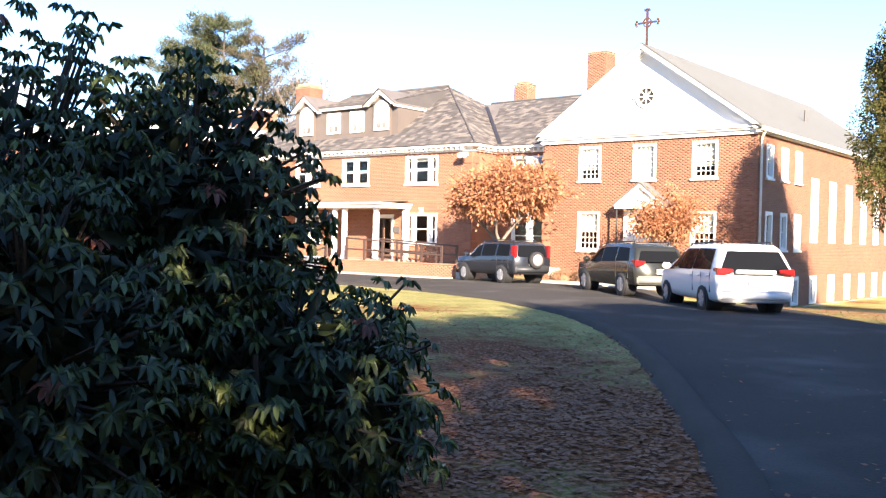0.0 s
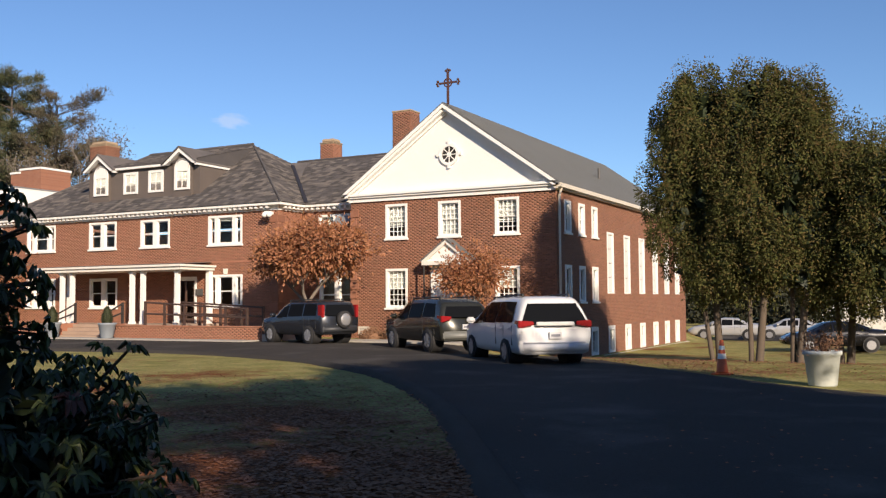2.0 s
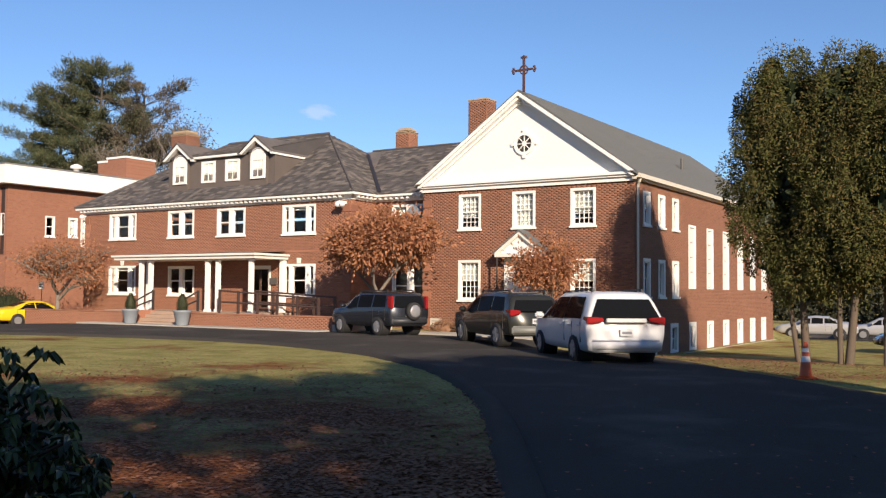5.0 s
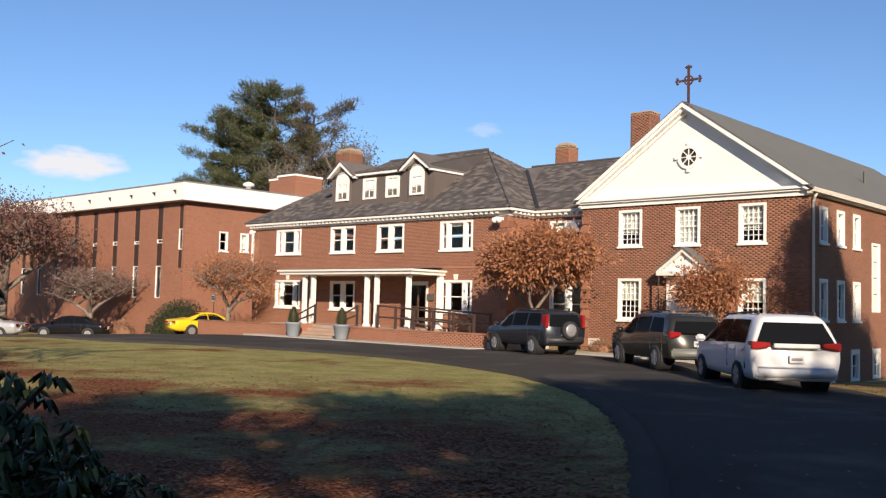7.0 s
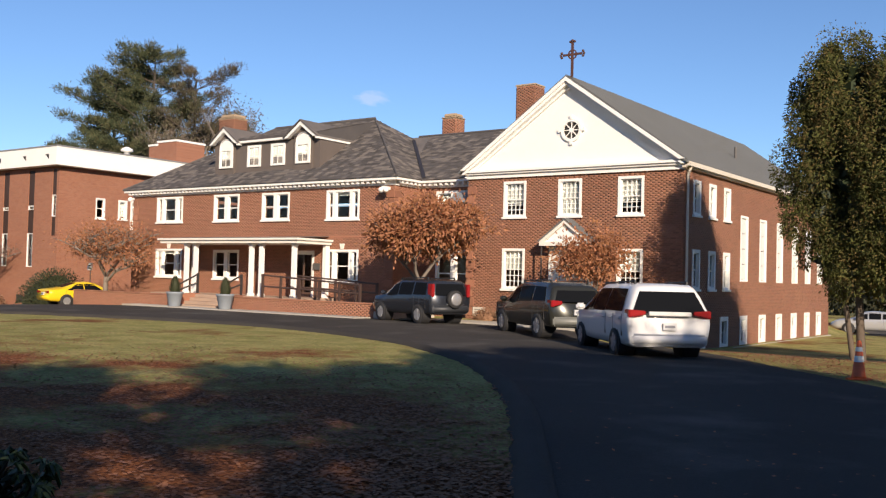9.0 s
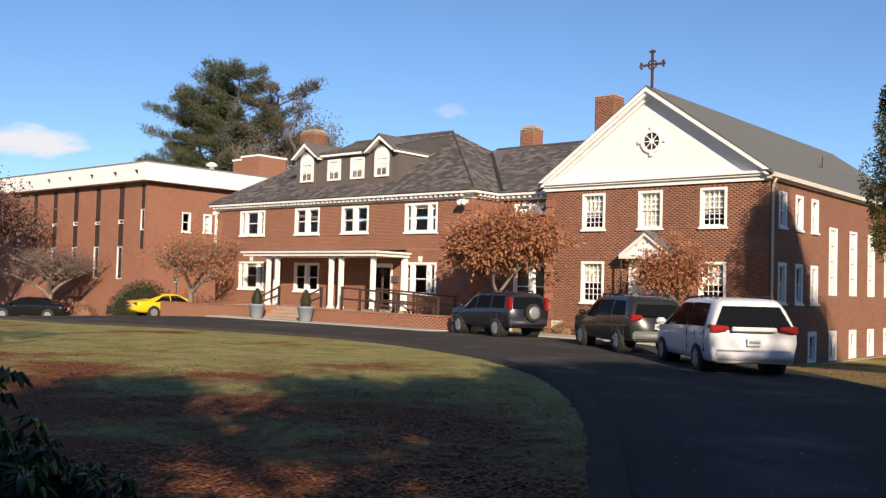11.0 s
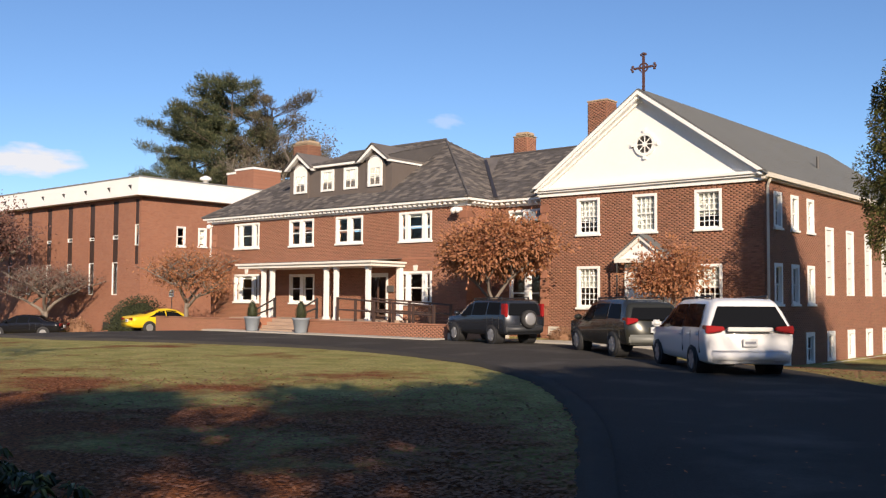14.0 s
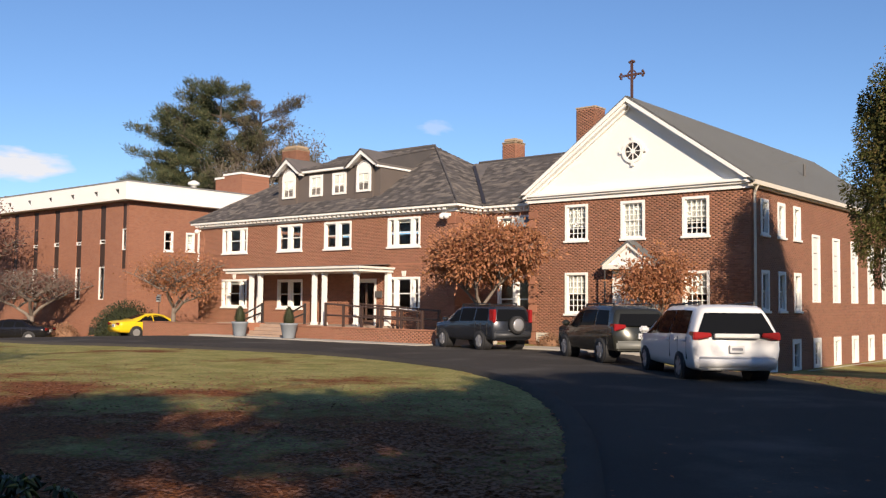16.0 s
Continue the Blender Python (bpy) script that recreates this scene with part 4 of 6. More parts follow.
brick_parapet("terrace_wall", -31.48, -22.9, 24.4, 24.7, -0.2, 0.62, "low red brick terrace wall before the ramp")
brick_parapet("terrace_wall", -43.1, -34.97, 24.4, 24.7, -0.9, 0.6, "low red brick terrace wall beside the yellow car")
bm = bmesh.new()
box(bm, -31.8, -22.9, 24.7, 27.98, -0.3, 0.5)
box(bm, -22.9, -22.6, 24.4, 27.98, -0.3, 0.3)
solo("terrace", bm, CONCRETE, "pale concrete ramp terrace behind the brick wall", "terrace", kind="structure")
bm = bmesh.new()
box(bm, -43.0, -38.2, 24.7, 27.98, -0.9, 0.35)
box(bm, -38.2, -34.7, 24.8, 25.45, -0.5, 0.35)
solo("planting_bed", bm, LAWN, "leaf-strewn planting bed before the house wall", "planting bed", kind="structure")
steps = thing("entrance_steps", (-33.2, 24.8, 0.0), "worn brick entrance steps up to the porch", "stairs", kind="structure")
for k in range(4):
    bm = bmesh.new()
    box(bm, -34.6, -31.85, 24.35 + 0.3 * k, 25.6, 0.155 * k if k else -0.1, 0.155 * (k + 1))
    part("step", bevelled(bm, 0.012), STEP, steps)
bm = bmesh.new()
box(bm, -34.95, -34.6, 24.35, 25.6, -0.2, 0.66)
part("cheek_wall", bevelled(bm, 0.01), BRICK, steps)
bm = bmesh.new()
box(bm, -31.85, -31.5, 24.35, 25.6, -0.2, 0.66)
part("cheek_wall", bevelled(bm, 0.01), BRICK, steps)


def handrail(name, a, b, h0, h1, n, label, mat):
    """Two rails on posts, from a to b."""
    a, b = Vector(a), Vector(b)
    t = thing(name, a, label, "railing")
    for k in range(n):
        p = a.lerp(b, k / (n - 1))
        bm = bmesh.new()
        box(bm, p.x - 0.045, p.x + 0.045, p.y - 0.045, p.y + 0.045, p.z - 0.02, p.z + h0 + (h1 - h0) * k / (n - 1) + 0.05)
        part("post", bm, mat, t)
    for f in (1.0, 0.55):
        bm = bmesh.new()
        tube(bm, a + Vector((0, 0, h0 * f)), b + Vector((0, 0, h1 * f)), 0.04, 0.04, 8)
        part("rail", bm, mat, t)


WOOD_RAIL = material("dark_rail_wood", (0.06, 0.035, 0.028), 0.6, 0.2)
handrail("ramp_railing", (-30.1, 25.3, 0.5), (-24.4, 25.3, 0.5), 1.1, 0.8, 6, "dark wooden ramp handrail on posts", WOOD_RAIL)
handrail("ramp_railing", (-29.3, 26.6, 0.5), (-24.6, 26.6, 0.5), 1.1, 0.85, 5, "dark wooden ramp handrail on posts", WOOD_RAIL)
handrail("step_railing", (-34.72, 24.4, 0.5), (-34.72, 25.5, 0.65), 0.55, 0.9, 2, "thin black iron step railing", IRON)
handrail("step_railing", (-31.7, 24.4, 0.5), (-31.7, 25.5, 0.65), 0.55, 0.9, 2, "thin black iron step railing", IRON)


# ---- the flat-roofed wing ----
SPANDREL = material("dark_brown_panel", (0.045, 0.026, 0.02), 0.6, 0.2)
DULL_BLIND = material("grey_blind", (0.42, 0.42, 0.4), 0.9, 0.08)
WX0, WX1, WY, WYB, WZ = -80.0, -50.6, 28.0, 46.0, 7.75
WF, WS = ("x", WY), ("y", WX1)
wing = thing("dormitory_wing", (-64.0, 36.0, -0.5), "modern brown-red brick wing with flat roof, white fascia and slot windows", "building")
SLOTS = [(-50.35 - 2.865 * k, -49.85 - 2.865 * k) for k in range(10)]
W_OPEN = [(max(a, WX0 + 0.3), min(b, WX1 - 0.12), 3.7 if k == 0 else 1.7, 7.6) for k, (a, b) in enumerate(SLOTS)]
W_OPEN[0] = (-51.3, -50.85, 3.6, 7.6)
W_OPEN = [W_OPEN[0]] + [(a - 0.66, b - 0.5, lo, hi) for a, b, lo, hi in W_OPEN[1:]]
bm = bmesh.new()
wall_shape(bm, WF, WX0, WX1, -1.8, WZ, W_OPEN, 0.35)
part("front_wall", bm, WING_BRICK_X, wing)
WS_OPEN = [(30.5, 31.15, 4.8, 6.05), (32.1, 32.75, 4.85, 6.05), (33.0, 33.6, 4.3, 6.1)]
bm = bmesh.new()
wall_shape(bm, WS, WY + 0.35, WYB, -1.8, WZ, WS_OPEN, 0.35)
part("side_wall", bm, WING_BRICK_Y, wing)
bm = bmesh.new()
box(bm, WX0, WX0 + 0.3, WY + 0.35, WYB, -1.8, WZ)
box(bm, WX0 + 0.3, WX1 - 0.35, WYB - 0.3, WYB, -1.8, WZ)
# near-black sheet close behind the slots, standing for unlit rooms
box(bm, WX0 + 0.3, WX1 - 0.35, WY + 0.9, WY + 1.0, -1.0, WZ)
part("rear_wall", bm, UNLIT_DARK, wing)
for k, (a, b, lo, hi) in enumerate(W_OPEN):
    bm = bmesh.new()
    fbox(bm, WF, a, b, 0.1, 0.12, lo, hi)
    slot = part("slot_window", bm, GLASS, wing, "dark narrow full-height slot window")
    for za, zb in (((lo, 4.7), (6.1, hi)) if k == 0 else ((3.8, 5.15), (5.5, hi))):
        bm = bmesh.new()
        fbox(bm, WF, a + 0.02, b, 0.04, 0.09, za, zb)
        part("spandrel_panel", bm, SPANDREL, slot, "dark brown panel between the window lights")
    for za, zb in (((4.75, 6.05),) if k == 0 else ((lo, 3.75), (5.2, 5.45)) if k % 2 else ((lo, 3.75), (5.2, 5.4))):
        bm = bmesh.new()
        t = 0.05
        fbox(bm, WF, a, b, 0.02, 0.095, za, za + t)
        fbox(bm, WF, a, b, 0.02, 0.095, zb - t, zb)
        fbox(bm, WF, a, a + t, 0.021, 0.094, za, zb)
        fbox(bm, WF, b - t, b, 0.021, 0.094, za, zb)
        part("casement", bm, WHITE, slot)
        bm = bmesh.new()
        fbox(bm, WF, a + (b - a) * 0.42, b - 0.1, 0.13, 0.14, za + t, zb - t)
        part("blind", bm, DULL_BLIND, slot)
window(wing, WS, *WS_OPEN[0], "plain", edge=0.07)
window(wing, WS, *WS_OPEN[1], "plain", edge=0.12, blind=0.9)
window(wing, WS, *WS_OPEN[2], "plain", edge=0.12, blind=0.9)
bm = bmesh.new()
box(bm, WX0 - 0.5, WX1 + 0.55, WY - 0.55, WYB + 0.5, 7.75, 8.85)
fascia = part("fascia", bevelled(bm, 0.02), WHITE, wing, "broad white concrete roof fascia")
bm = bmesh.new()
box(bm, WX0 - 0.52, WX1 + 0.58, WY - 0.58, WYB + 0.53, 8.85, 8.93)
part("roof_edge", bm, material("worn_roof_edge", (0.2, 0.2, 0.2), 0.8, 0.35, 1.4, 8.0), wing)
# flat near-black triangles paint the shade of the scupper holes
for k, (a, b, lo, hi) in enumerate(W_OPEN):
    c = (a + b) / 2
    bm = bmesh.new()
    prism(bm, [(c - 0.2, WY - 0.556, 8.42), (c + 0.2, WY - 0.556, 8.42), (c + 0.2, WY - 0.556, 8.1)], (0, 0.01, 0))
    part("scupper", bm, UNLIT_DARK, fascia)
# flat near-black patches paint the shade of the vent openings
for k in range(5):
    bm = bmesh.new()
    fbox(bm, WF, -54.8 - 5.73 * k, -54.0 - 5.73 * k, -0.006, 0.02, -0.5, -0.05)
    part("vent", bm, UNLIT_DARK, wing)
tower = thing("stair_tower", (-54.5, 40.0, 8.9), "stepped brick stair housing on the flat roof", "rooftop housing")
for a, b, top in ((-57.0, -56.0, 10.7), (-56.0, -53.9, 10.9)):
    bm = bmesh.new()
    box(bm, a, b, 39.0, 41.5, 8.9, top)
    part("brick_box", bm, WING_BRICK_X, tower)
    bm = bmesh.new()
    box(bm, a - 0.05, b + 0.05, 38.94, 41.56, top, top + 0.14)
    part("coping", bm, WHITE, tower)
bm = bmesh.new()
turned(bm, [(0.18, 0), (0.18, 0.35), (0.4, 0.4), (0.36, 0.55), (0.1, 0.68)], (-51.6, 33.3, 8.93), 14)
solo("roof_vent", bm, WHITE, "pale metal mushroom vent on the flat roof", "vent", smooth=True)
bm = bmesh.new()
tube(bm, (-43.15, MY - 0.3, 5.5), (-43.15, MY - 0.1, 5.55), 0.05)
bmesh.ops.create_icosphere(bm, subdivisions=2, radius=0.14, matrix=Matrix.Translation((-43.15, MY - 0.34, 5.5)))
solo("security_lamp", bm, WHITE, "small white security lamp under the eave", "lamp", "eave lamps")
bm = bmesh.new()
box(bm, -25.35, -25.15, MY - 0.42, MY - 0.02, 5.45, 5.58)
bmesh.ops.create_icosphere(bm, subdivisions=2, radius=0.13, matrix=Matrix.Translation((-25.3, MY - 0.46, 5.42)))
bmesh.ops.create_icosphere(bm, subdivisions=2, radius=0.13, matrix=Matrix.Translation((-25.05, MY - 0.46, 5.42)))
solo("security_lamp", bm, WHITE, "twin white floodlight under the eave corner", "lamp", "eave lamps")

# ---- vehicles ----
def paint(name, base, rough=0.3, metal=0.0):
    return material(name, base, rough, 0.04, 0.7, 40.0, metal=metal, coat=0.5, spec=0.3)


TYRE = material("tyre_rubber", (0.022, 0.022, 0.023), 0.85, 0.15, 3.0, 40.0)
ALLOY = material("alloy_wheel", (0.34, 0.34, 0.35), 0.4, 0.1, metal=0.5)
CAR_GLASS = material("tinted_car_glass", (0.008, 0.009, 0.011), 0.05, 0.0, spec=0.12)
CAR_GLASS.node_tree.nodes["Principled BSDF"].inputs["IOR"].default_value = 1.14
RED_LAMP = material("red_tail_lamp", (0.26, 0.012, 0.014), 0.2, 0.1, 4.0, 40.0)
CLEAR_LAMP = material("clear_lamp", (0.6, 0.6, 0.58), 0.2, 0.1)
BLACK_PLASTIC = material("black_plastic", (0.025, 0.025, 0.026), 0.6, 0.1)
PLATE_BAR = material("plate_bar_grey", (0.16, 0.17, 0.2), 0.6, 0.05)
PLATE = material("number_plate", (0.5, 0.51, 0.52), 0.5, 0.05)


def vehicle(name, at, turn, label, body_mat, length, stations, wheel_r, axles, track, rear_glass, side_glass, shield, lamps, group="parked cars", rails=False, spare=False, lower=None, plate=True):
    """A car whose body is lofted through stations (x, floor, belt, roof, half width low, at belt, at roof, lean of the part over the belt)."""
    car = thing(name, at, label, "car", group, turn)
    car.scale = (0.95, 0.95, 0.94)
    keys = np.array(stations, float)

    def row(x):
        return [float(np.interp(x, keys[:, 0], keys[:, c])) for c in range(1, 8)]

    def ring(x):
        zb, zs, zr, wb, ws, wr, lean = row(x)
        half = [(wb * 0.82, zb), (wb * 0.97, zb + 0.06), (wb, zb + 0.22), (ws * 1.012, (zb + zs) / 2 + 0.08), (ws, zs), (ws * 0.35 + wr * 0.65, zs + (zr - zs) * 0.66), (wr, zr - 0.07), (wr * 0.86, zr - 0.015), (wr * 0.4, zr)]
        full = half + [(-y, z) for y, z in half[::-1]]
        return [(x + (lean * (z - zs) if z > zs else 0.0), y, z) for y, z in full]

    xs = sorted({*keys[:, 0], *np.linspace(keys[0, 0], keys[-1, 0], 26)})
    bm = bmesh.new()
    rings = [[bm.verts.new(p) for p in ring(x)] for x in xs]
    n = len(rings[0])
    for a, b in zip(rings, rings[1:]):
        for k in range(n):
            bm.faces.new((a[k], a[(k + 1) % n], b[(k + 1) % n], b[k]))
    bm.faces.new(rings[0][::-1])
    bm.faces.new(rings[-1])
    body = part("body", bm, body_mat, car, smooth=True, local=True)

    def flank(x, f, side, out=0.014):
        zb, zs, zr, wb, ws, wr, lean = row(x)
        z = zs + (zr - 0.07 - zs) * f
        g = [0.0, 0.66 * (zr - zs) / (zr - 0.07 - zs), 1.0]
        y = float(np.interp(f, g, [ws, ws * 0.35 + wr * 0.65, wr])) + out
        return (x + lean * (z - zs), side * y, z)

    for side in (1, -1):
        for x0, x1, f0, f1 in side_glass:
            bm = bmesh.new()
            grid = [[bm.verts.new(flank(x0[0] + (x1[0] - x0[0]) * u / 8 + ((x0[1] - x0[0]) * (1 - u / 8) + (x1[1] - x1[0]) * u / 8) * q / 3, f0 + (f1 - f0) * q / 3, side)) for q in range(4)] for u in range(9)]
            for u in range(8):
                for q in range(3):
                    bm.faces.new((grid[u][q], grid[u + 1][q], grid[u + 1][q + 1], grid[u][q + 1]))
            part("side_window", bm, CAR_GLASS, car, smooth=True, local=True)
    # rear window on the leaning tail
    zb, zs, zr, wb, ws, wr, lean = row(keys[0, 0])
    f0, f1, wide = rear_glass
    bm = bmesh.new()
    grid = []
    for q in range(5):
        f = f0 + (f1 - f0) * q / 4
        z = zs + (zr - zs) * f
        y = (ws + (wr - ws) * f) * wide
        grid.append([bm.verts.new((keys[0, 0] + lean * (z - zs) - 0.014, y * s, z)) for s in (-1, -0.5, 0, 0.5, 1)])
    for q in range(4):
        for k in range(4):
            bm.faces.new((grid[q][k], grid[q][k + 1], grid[q + 1][k + 1], grid[q + 1][k]))
    if zr > 1.2:
        part("rear_window", bm, CAR_GLASS, car, local=True)
    else:
        bm.free()
        bm = bmesh.new()
        grid = []
        for q in range(5):
            x = keys[2, 0] + (keys[3, 0] - keys[2, 0]) * (0.08 + 0.84 * q / 4)
            r = row(x)
            grid.append([bm.verts.new((x, w * r[5] * 0.86, r[2] + 0.012 - 0.02 * abs(w))) for w in (-1, -0.5, 0, 0.5, 1)])
        for q in range(4):
            for k in range(4):
                bm.faces.new((grid[q][k], grid[q][k + 1], grid[q + 1][k + 1], grid[q + 1][k]))
        part("rear_window", bm, CAR_GLASS, car, local=True)
    xa, xb = shield
    bm = bmesh.new()
    grid = []
    for q in range(5):
        x = xa + (xb - xa) * (0.08 + 0.84 * q / 4)
        r = row(x)
        grid.append([bm.verts.new((x, s * r[5] * 0.86, r[2] + 0.012 - 0.02 * abs(s))) for s in (-1, -0.5, 0, 0.5, 1)])
    for q in range(4):
        for k in range(4):
            bm.faces.new((grid[q][k], grid[q][k + 1], grid[q + 1][k + 1], grid[q + 1][k]))
    part("windscreen", bm, CAR_GLASS, car, local=True)
    # sills, bumpers, lamps, plate
    x_r, x_f = keys[0, 0], keys[-1, 0]
    bm = bmesh.new()
    box(bm, x_r - 0.07, x_r + 0.2, -wb * 0.98, wb * 0.98, zb + 0.02, zb + 0.3)
    part("rear_bumper", bevelled(bm, 0.05, 2), lower or body_mat, car, local=True, smooth=True)
    rf = row(x_f)
    bm = bmesh.new()
    box(bm, x_f - 0.22, x_f + 0.05, -rf[3] * 0.95, rf[3] * 0.95, rf[0] + 0.02, rf[0] + 0.28)
    part("front_bumper", bevelled(bm, 0.05, 2), lower or body_mat, car, local=True, smooth=True)
    ly0, ly1, lz0, lz1, tall = lamps
    for s in (1, -1):
        bm = bmesh.new()
        a, b = sorted((s * ly0, s * ly1))
        if tall:
            box(bm, x_r - 0.03 + lean * max(0, lz0 - zs), x_r + 0.26, a, b, lz0, lz1)
        else:
            xa = x_r - 0.035 + lean * max(0, lz0 - zs)
            prism(bm, [(xa, s * (ly1 + 0.012), lz0), (xa, s * (ly1 + 0.012), lz1), (xa, s * ly0, lz1 - 0.03), (xa, s * ly0, lz0 + (lz1 - lz0) * 0.42)], (0.34, 0, 0))
        part("tail_lamp", bevelled(bm, 0.02, 2), RED_LAMP, car, "red tail lamp", local=True)
        bm = bmesh.new()
        box(bm, x_f - 0.24, x_f + 0.01, s * rf[3] * 0.75 - 0.17, s * rf[3] * 0.75 + 0.17, rf[1] - 0.2, rf[1] - 0.03)
        part("headlamp", bevelled(bm, 0.03, 2), CLEAR_LAMP, car, local=True)
        xm = min(shield) + 0.2
        r = row(xm)
        bm = bmesh.new()
        box(bm, xm + 0.1, xm + 0.24, s * (r[4] + 0.14) - 0.12, s * (r[4] + 0.14) + 0.12, r[1] + 0.02, r[1] + 0.19)
        part("wing_mirror", bevelled(bm, 0.04, 2), body_mat, car, local=True, smooth=True)
    if plate:
        bm = bmesh.new()
        pz = (zb + zs) / 2 + 0.1
        box(bm, x_r - 0.045, x_r + 0.02, -0.16, 0.16, pz - 0.08, pz + 0.08)
        pl = part("number_plate", bm, PLATE, car, local=True)
        bm = bmesh.new()
        box(bm, x_r - 0.05, x_r - 0.04, -0.12, 0.12, pz - 0.03, pz + 0.03)
        part("plate_bar", bm, PLATE_BAR, pl, local=True)
    # door lines
    for s in (1, -1):
        for x in (side_glass[0][0][0] + 0.02, (side_glass[0][0][0] + side_glass[0][1][0]) / 2, side_glass[0][1][0] - 0.05):
            r = row(x)
            bm = bmesh.new()
            box(bm, x - 0.004, x + 0.004, s * r[4] * 1.0 - 0.014, s * r[4] * 1.0 + 0.014, r[0] + 0.24, r[1] - 0.02)
            part("door_seam", bm, BLACK_PLASTIC, body, local=True)
            bm = bmesh.new()
            box(bm, x + 0.1, x + 0.28, s * r[4] * 1.01 - 0.02, s * r[4] * 1.01 + 0.03, r[1] - 0.13, r[1] - 0.09)
            part("door_handle", bevelled(bm, 0.008), body_mat, car, local=True)
    if rails:
        for s in (1, -1):
            r = row(0.0)
            bm = bmesh.new()
            xa, xb = keys[0, 0] + 0.6, min(shield) - 0.25
            tube(bm, (xa, s * r[5] * 0.86, row(xa)[2] + 0.055), (xb, s * r[5] * 0.86, row(xb)[2] + 0.055), 0.02, 0.02, 8)
            for x in (xa + 0.03, (xa + xb) / 2, xb - 0.03):
                box(bm, x - 0.04, x + 0.04, s * r[5] * 0.86 - 0.02, s * r[5] * 0.86 + 0.02, row(x)[2] - 0.03, row(x)[2] + 0.05)
            part("roof_rail", bm, BLACK_PLASTIC, car, local=True)
    # wheels before solid black discs that paint the shade of uncut arches
    for x in axles:
        for s in (1, -1):
            r = row(x)
            bm = bmesh.new()
            tube(bm, (x, s * (r[3] * 0.6), wheel_r + 0.01), (x, s * (r[3] * 1.012 + 0.003), wheel_r + 0.01), wheel_r + 0.05, wheel_r + 0.05, 24)
            part("wheel_arch", bm, BLACK_PLASTIC, car, local=True)
            bm = bmesh.new()
            y1 = r[3] * 1.012 + 0.035
            y0 = y1 - 0.2
            ring_p = [(wheel_r * 0.64, y0), (wheel_r * 0.95, y0), (wheel_r, y0 + 0.03), (wheel_r, y1 - 0.03), (wheel_r * 0.95, y1), (wheel_r * 0.66, y1)]
            vr = [[bm.verts.new((x + rr * math.cos(2 * math.pi * k / 24), s * yy, wheel_r + rr * math.sin(2 * math.pi * k / 24))) for k in range(24)] for rr, yy in ring_p]
            for a, b in zip(vr, vr[1:]):
                for k in range(24):
                    bm.faces.new((a[k], a[(k + 1) % 24], b[(k + 1) % 24], b[k]))
            wheel = part("wheel", bm, TYRE, car, smooth=True, local=True)
            bm = bmesh.new()
            tube(bm, (x, s * (y1 - 0.06), wheel_r), (x, s * (y1 - 0.024), wheel_r), wheel_r * 0.67, wheel_r * 0.67, 24)
            tube(bm, (x, s * (y1 - 0.024), wheel_r), (x, s * (y1 + 0.004), wheel_r), wheel_r * 0.2, wheel_r * 0.14, 12)
            for k in range(6):
                a = 2 * math.pi * k / 6 + 0.3
                c, d = math.cos(a), math.sin(a)
                prism(bm, [(x + c * rr - d * t, s * (y1 - 0.024), wheel_r + d * rr + c * t) for rr, t in ((0.05, -0.04), (wheel_r * 0.64, -0.055), (wheel_r * 0.64, 0.055), (0.05, 0.04))], (0, s * 0.022, 0))
            part("rim", bm, ALLOY, wheel, local=True)
    if spare:
        bm = bmesh.new()
        vr = []
        for rr, xx in ((0.1, -0.2), (0.29, -0.2), (0.335, -0.16), (0.335, -0.03), (0.28, 0.0)):
            vr.append([bm.verts.new((x_r + xx, -0.12 + rr * math.cos(2 * math.pi * k / 24), 0.93 + rr * math.sin(2 * math.pi * k / 24))) for k in range(24)])
        for a, b in zip(vr, vr[1:]):
            for k in range(24):
                bm.faces.new((a[k], a[(k + 1) % 24], b[(k + 1) % 24], b[k]))
        bm.faces.new(vr[0])
        sp = part("spare_wheel", bm, TYRE, car, "rear-mounted spare wheel with a silver cover", smooth=True, local=True)
        bm = bmesh.new()
        tube(bm, (x_r - 0.19, -0.12, 0.93), (x_r - 0.225, -0.12, 0.93), 0.26, 0.2, 24)
        part("wheel_cover", bm, ALLOY, sp, smooth=True, local=True)
    return car


VAN_ST = [(-2.5, 0.3, 1.02, 1.6, 0.9, 0.94, 0.66, 0.42), (-2.42, 0.28, 1.03, 1.68, 0.94, 0.97, 0.7, 0.36), (-2.1, 0.27, 1.03, 1.735, 0.96, 0.98, 0.73, 0.14), (-1.2, 0.26, 1.02, 1.75, 0.97, 0.98, 0.74, 0.0), (0.2, 0.26, 1.0, 1.73, 0.97, 0.98, 0.72, 0.0),
          (0.75, 0.26, 0.99, 1.62, 0.97, 0.98, 0.7, 0.0), (1.75, 0.27, 0.98, 1.06, 0.96, 0.97, 0.82, 0.0), (2.25, 0.28, 0.9, 0.95, 0.92, 0.9, 0.78, 0.0), (2.54, 0.32, 0.72, 0.78, 0.78, 0.72, 0.6, 0.0)]
van = vehicle("minivan", (-8.72, 17.3, 0.03), 132.5, "white minivan with red tail lamps parked on the drive", paint("white_car_paint", (0.62, 0.63, 0.64)), 5.08, VAN_ST, 0.335, (-1.5, 1.52), 0.9, (0.06, 0.93, 0.95),
              [((-2.06, -1.96), (-0.69, -0.69), 0.08, 0.9), ((-0.65, -0.65), (0.48, 0.45), 0.06, 0.9), ((0.52, 0.49), (1.4, 0.76), 0.05, 0.86)], (1.75, 0.75), (0.56, 0.955, 0.95, 1.14, False), rails=True)
bm = bmesh.new()
box(bm, -2.56, -2.4, -0.5, 0.5, 1.0, 1.1)
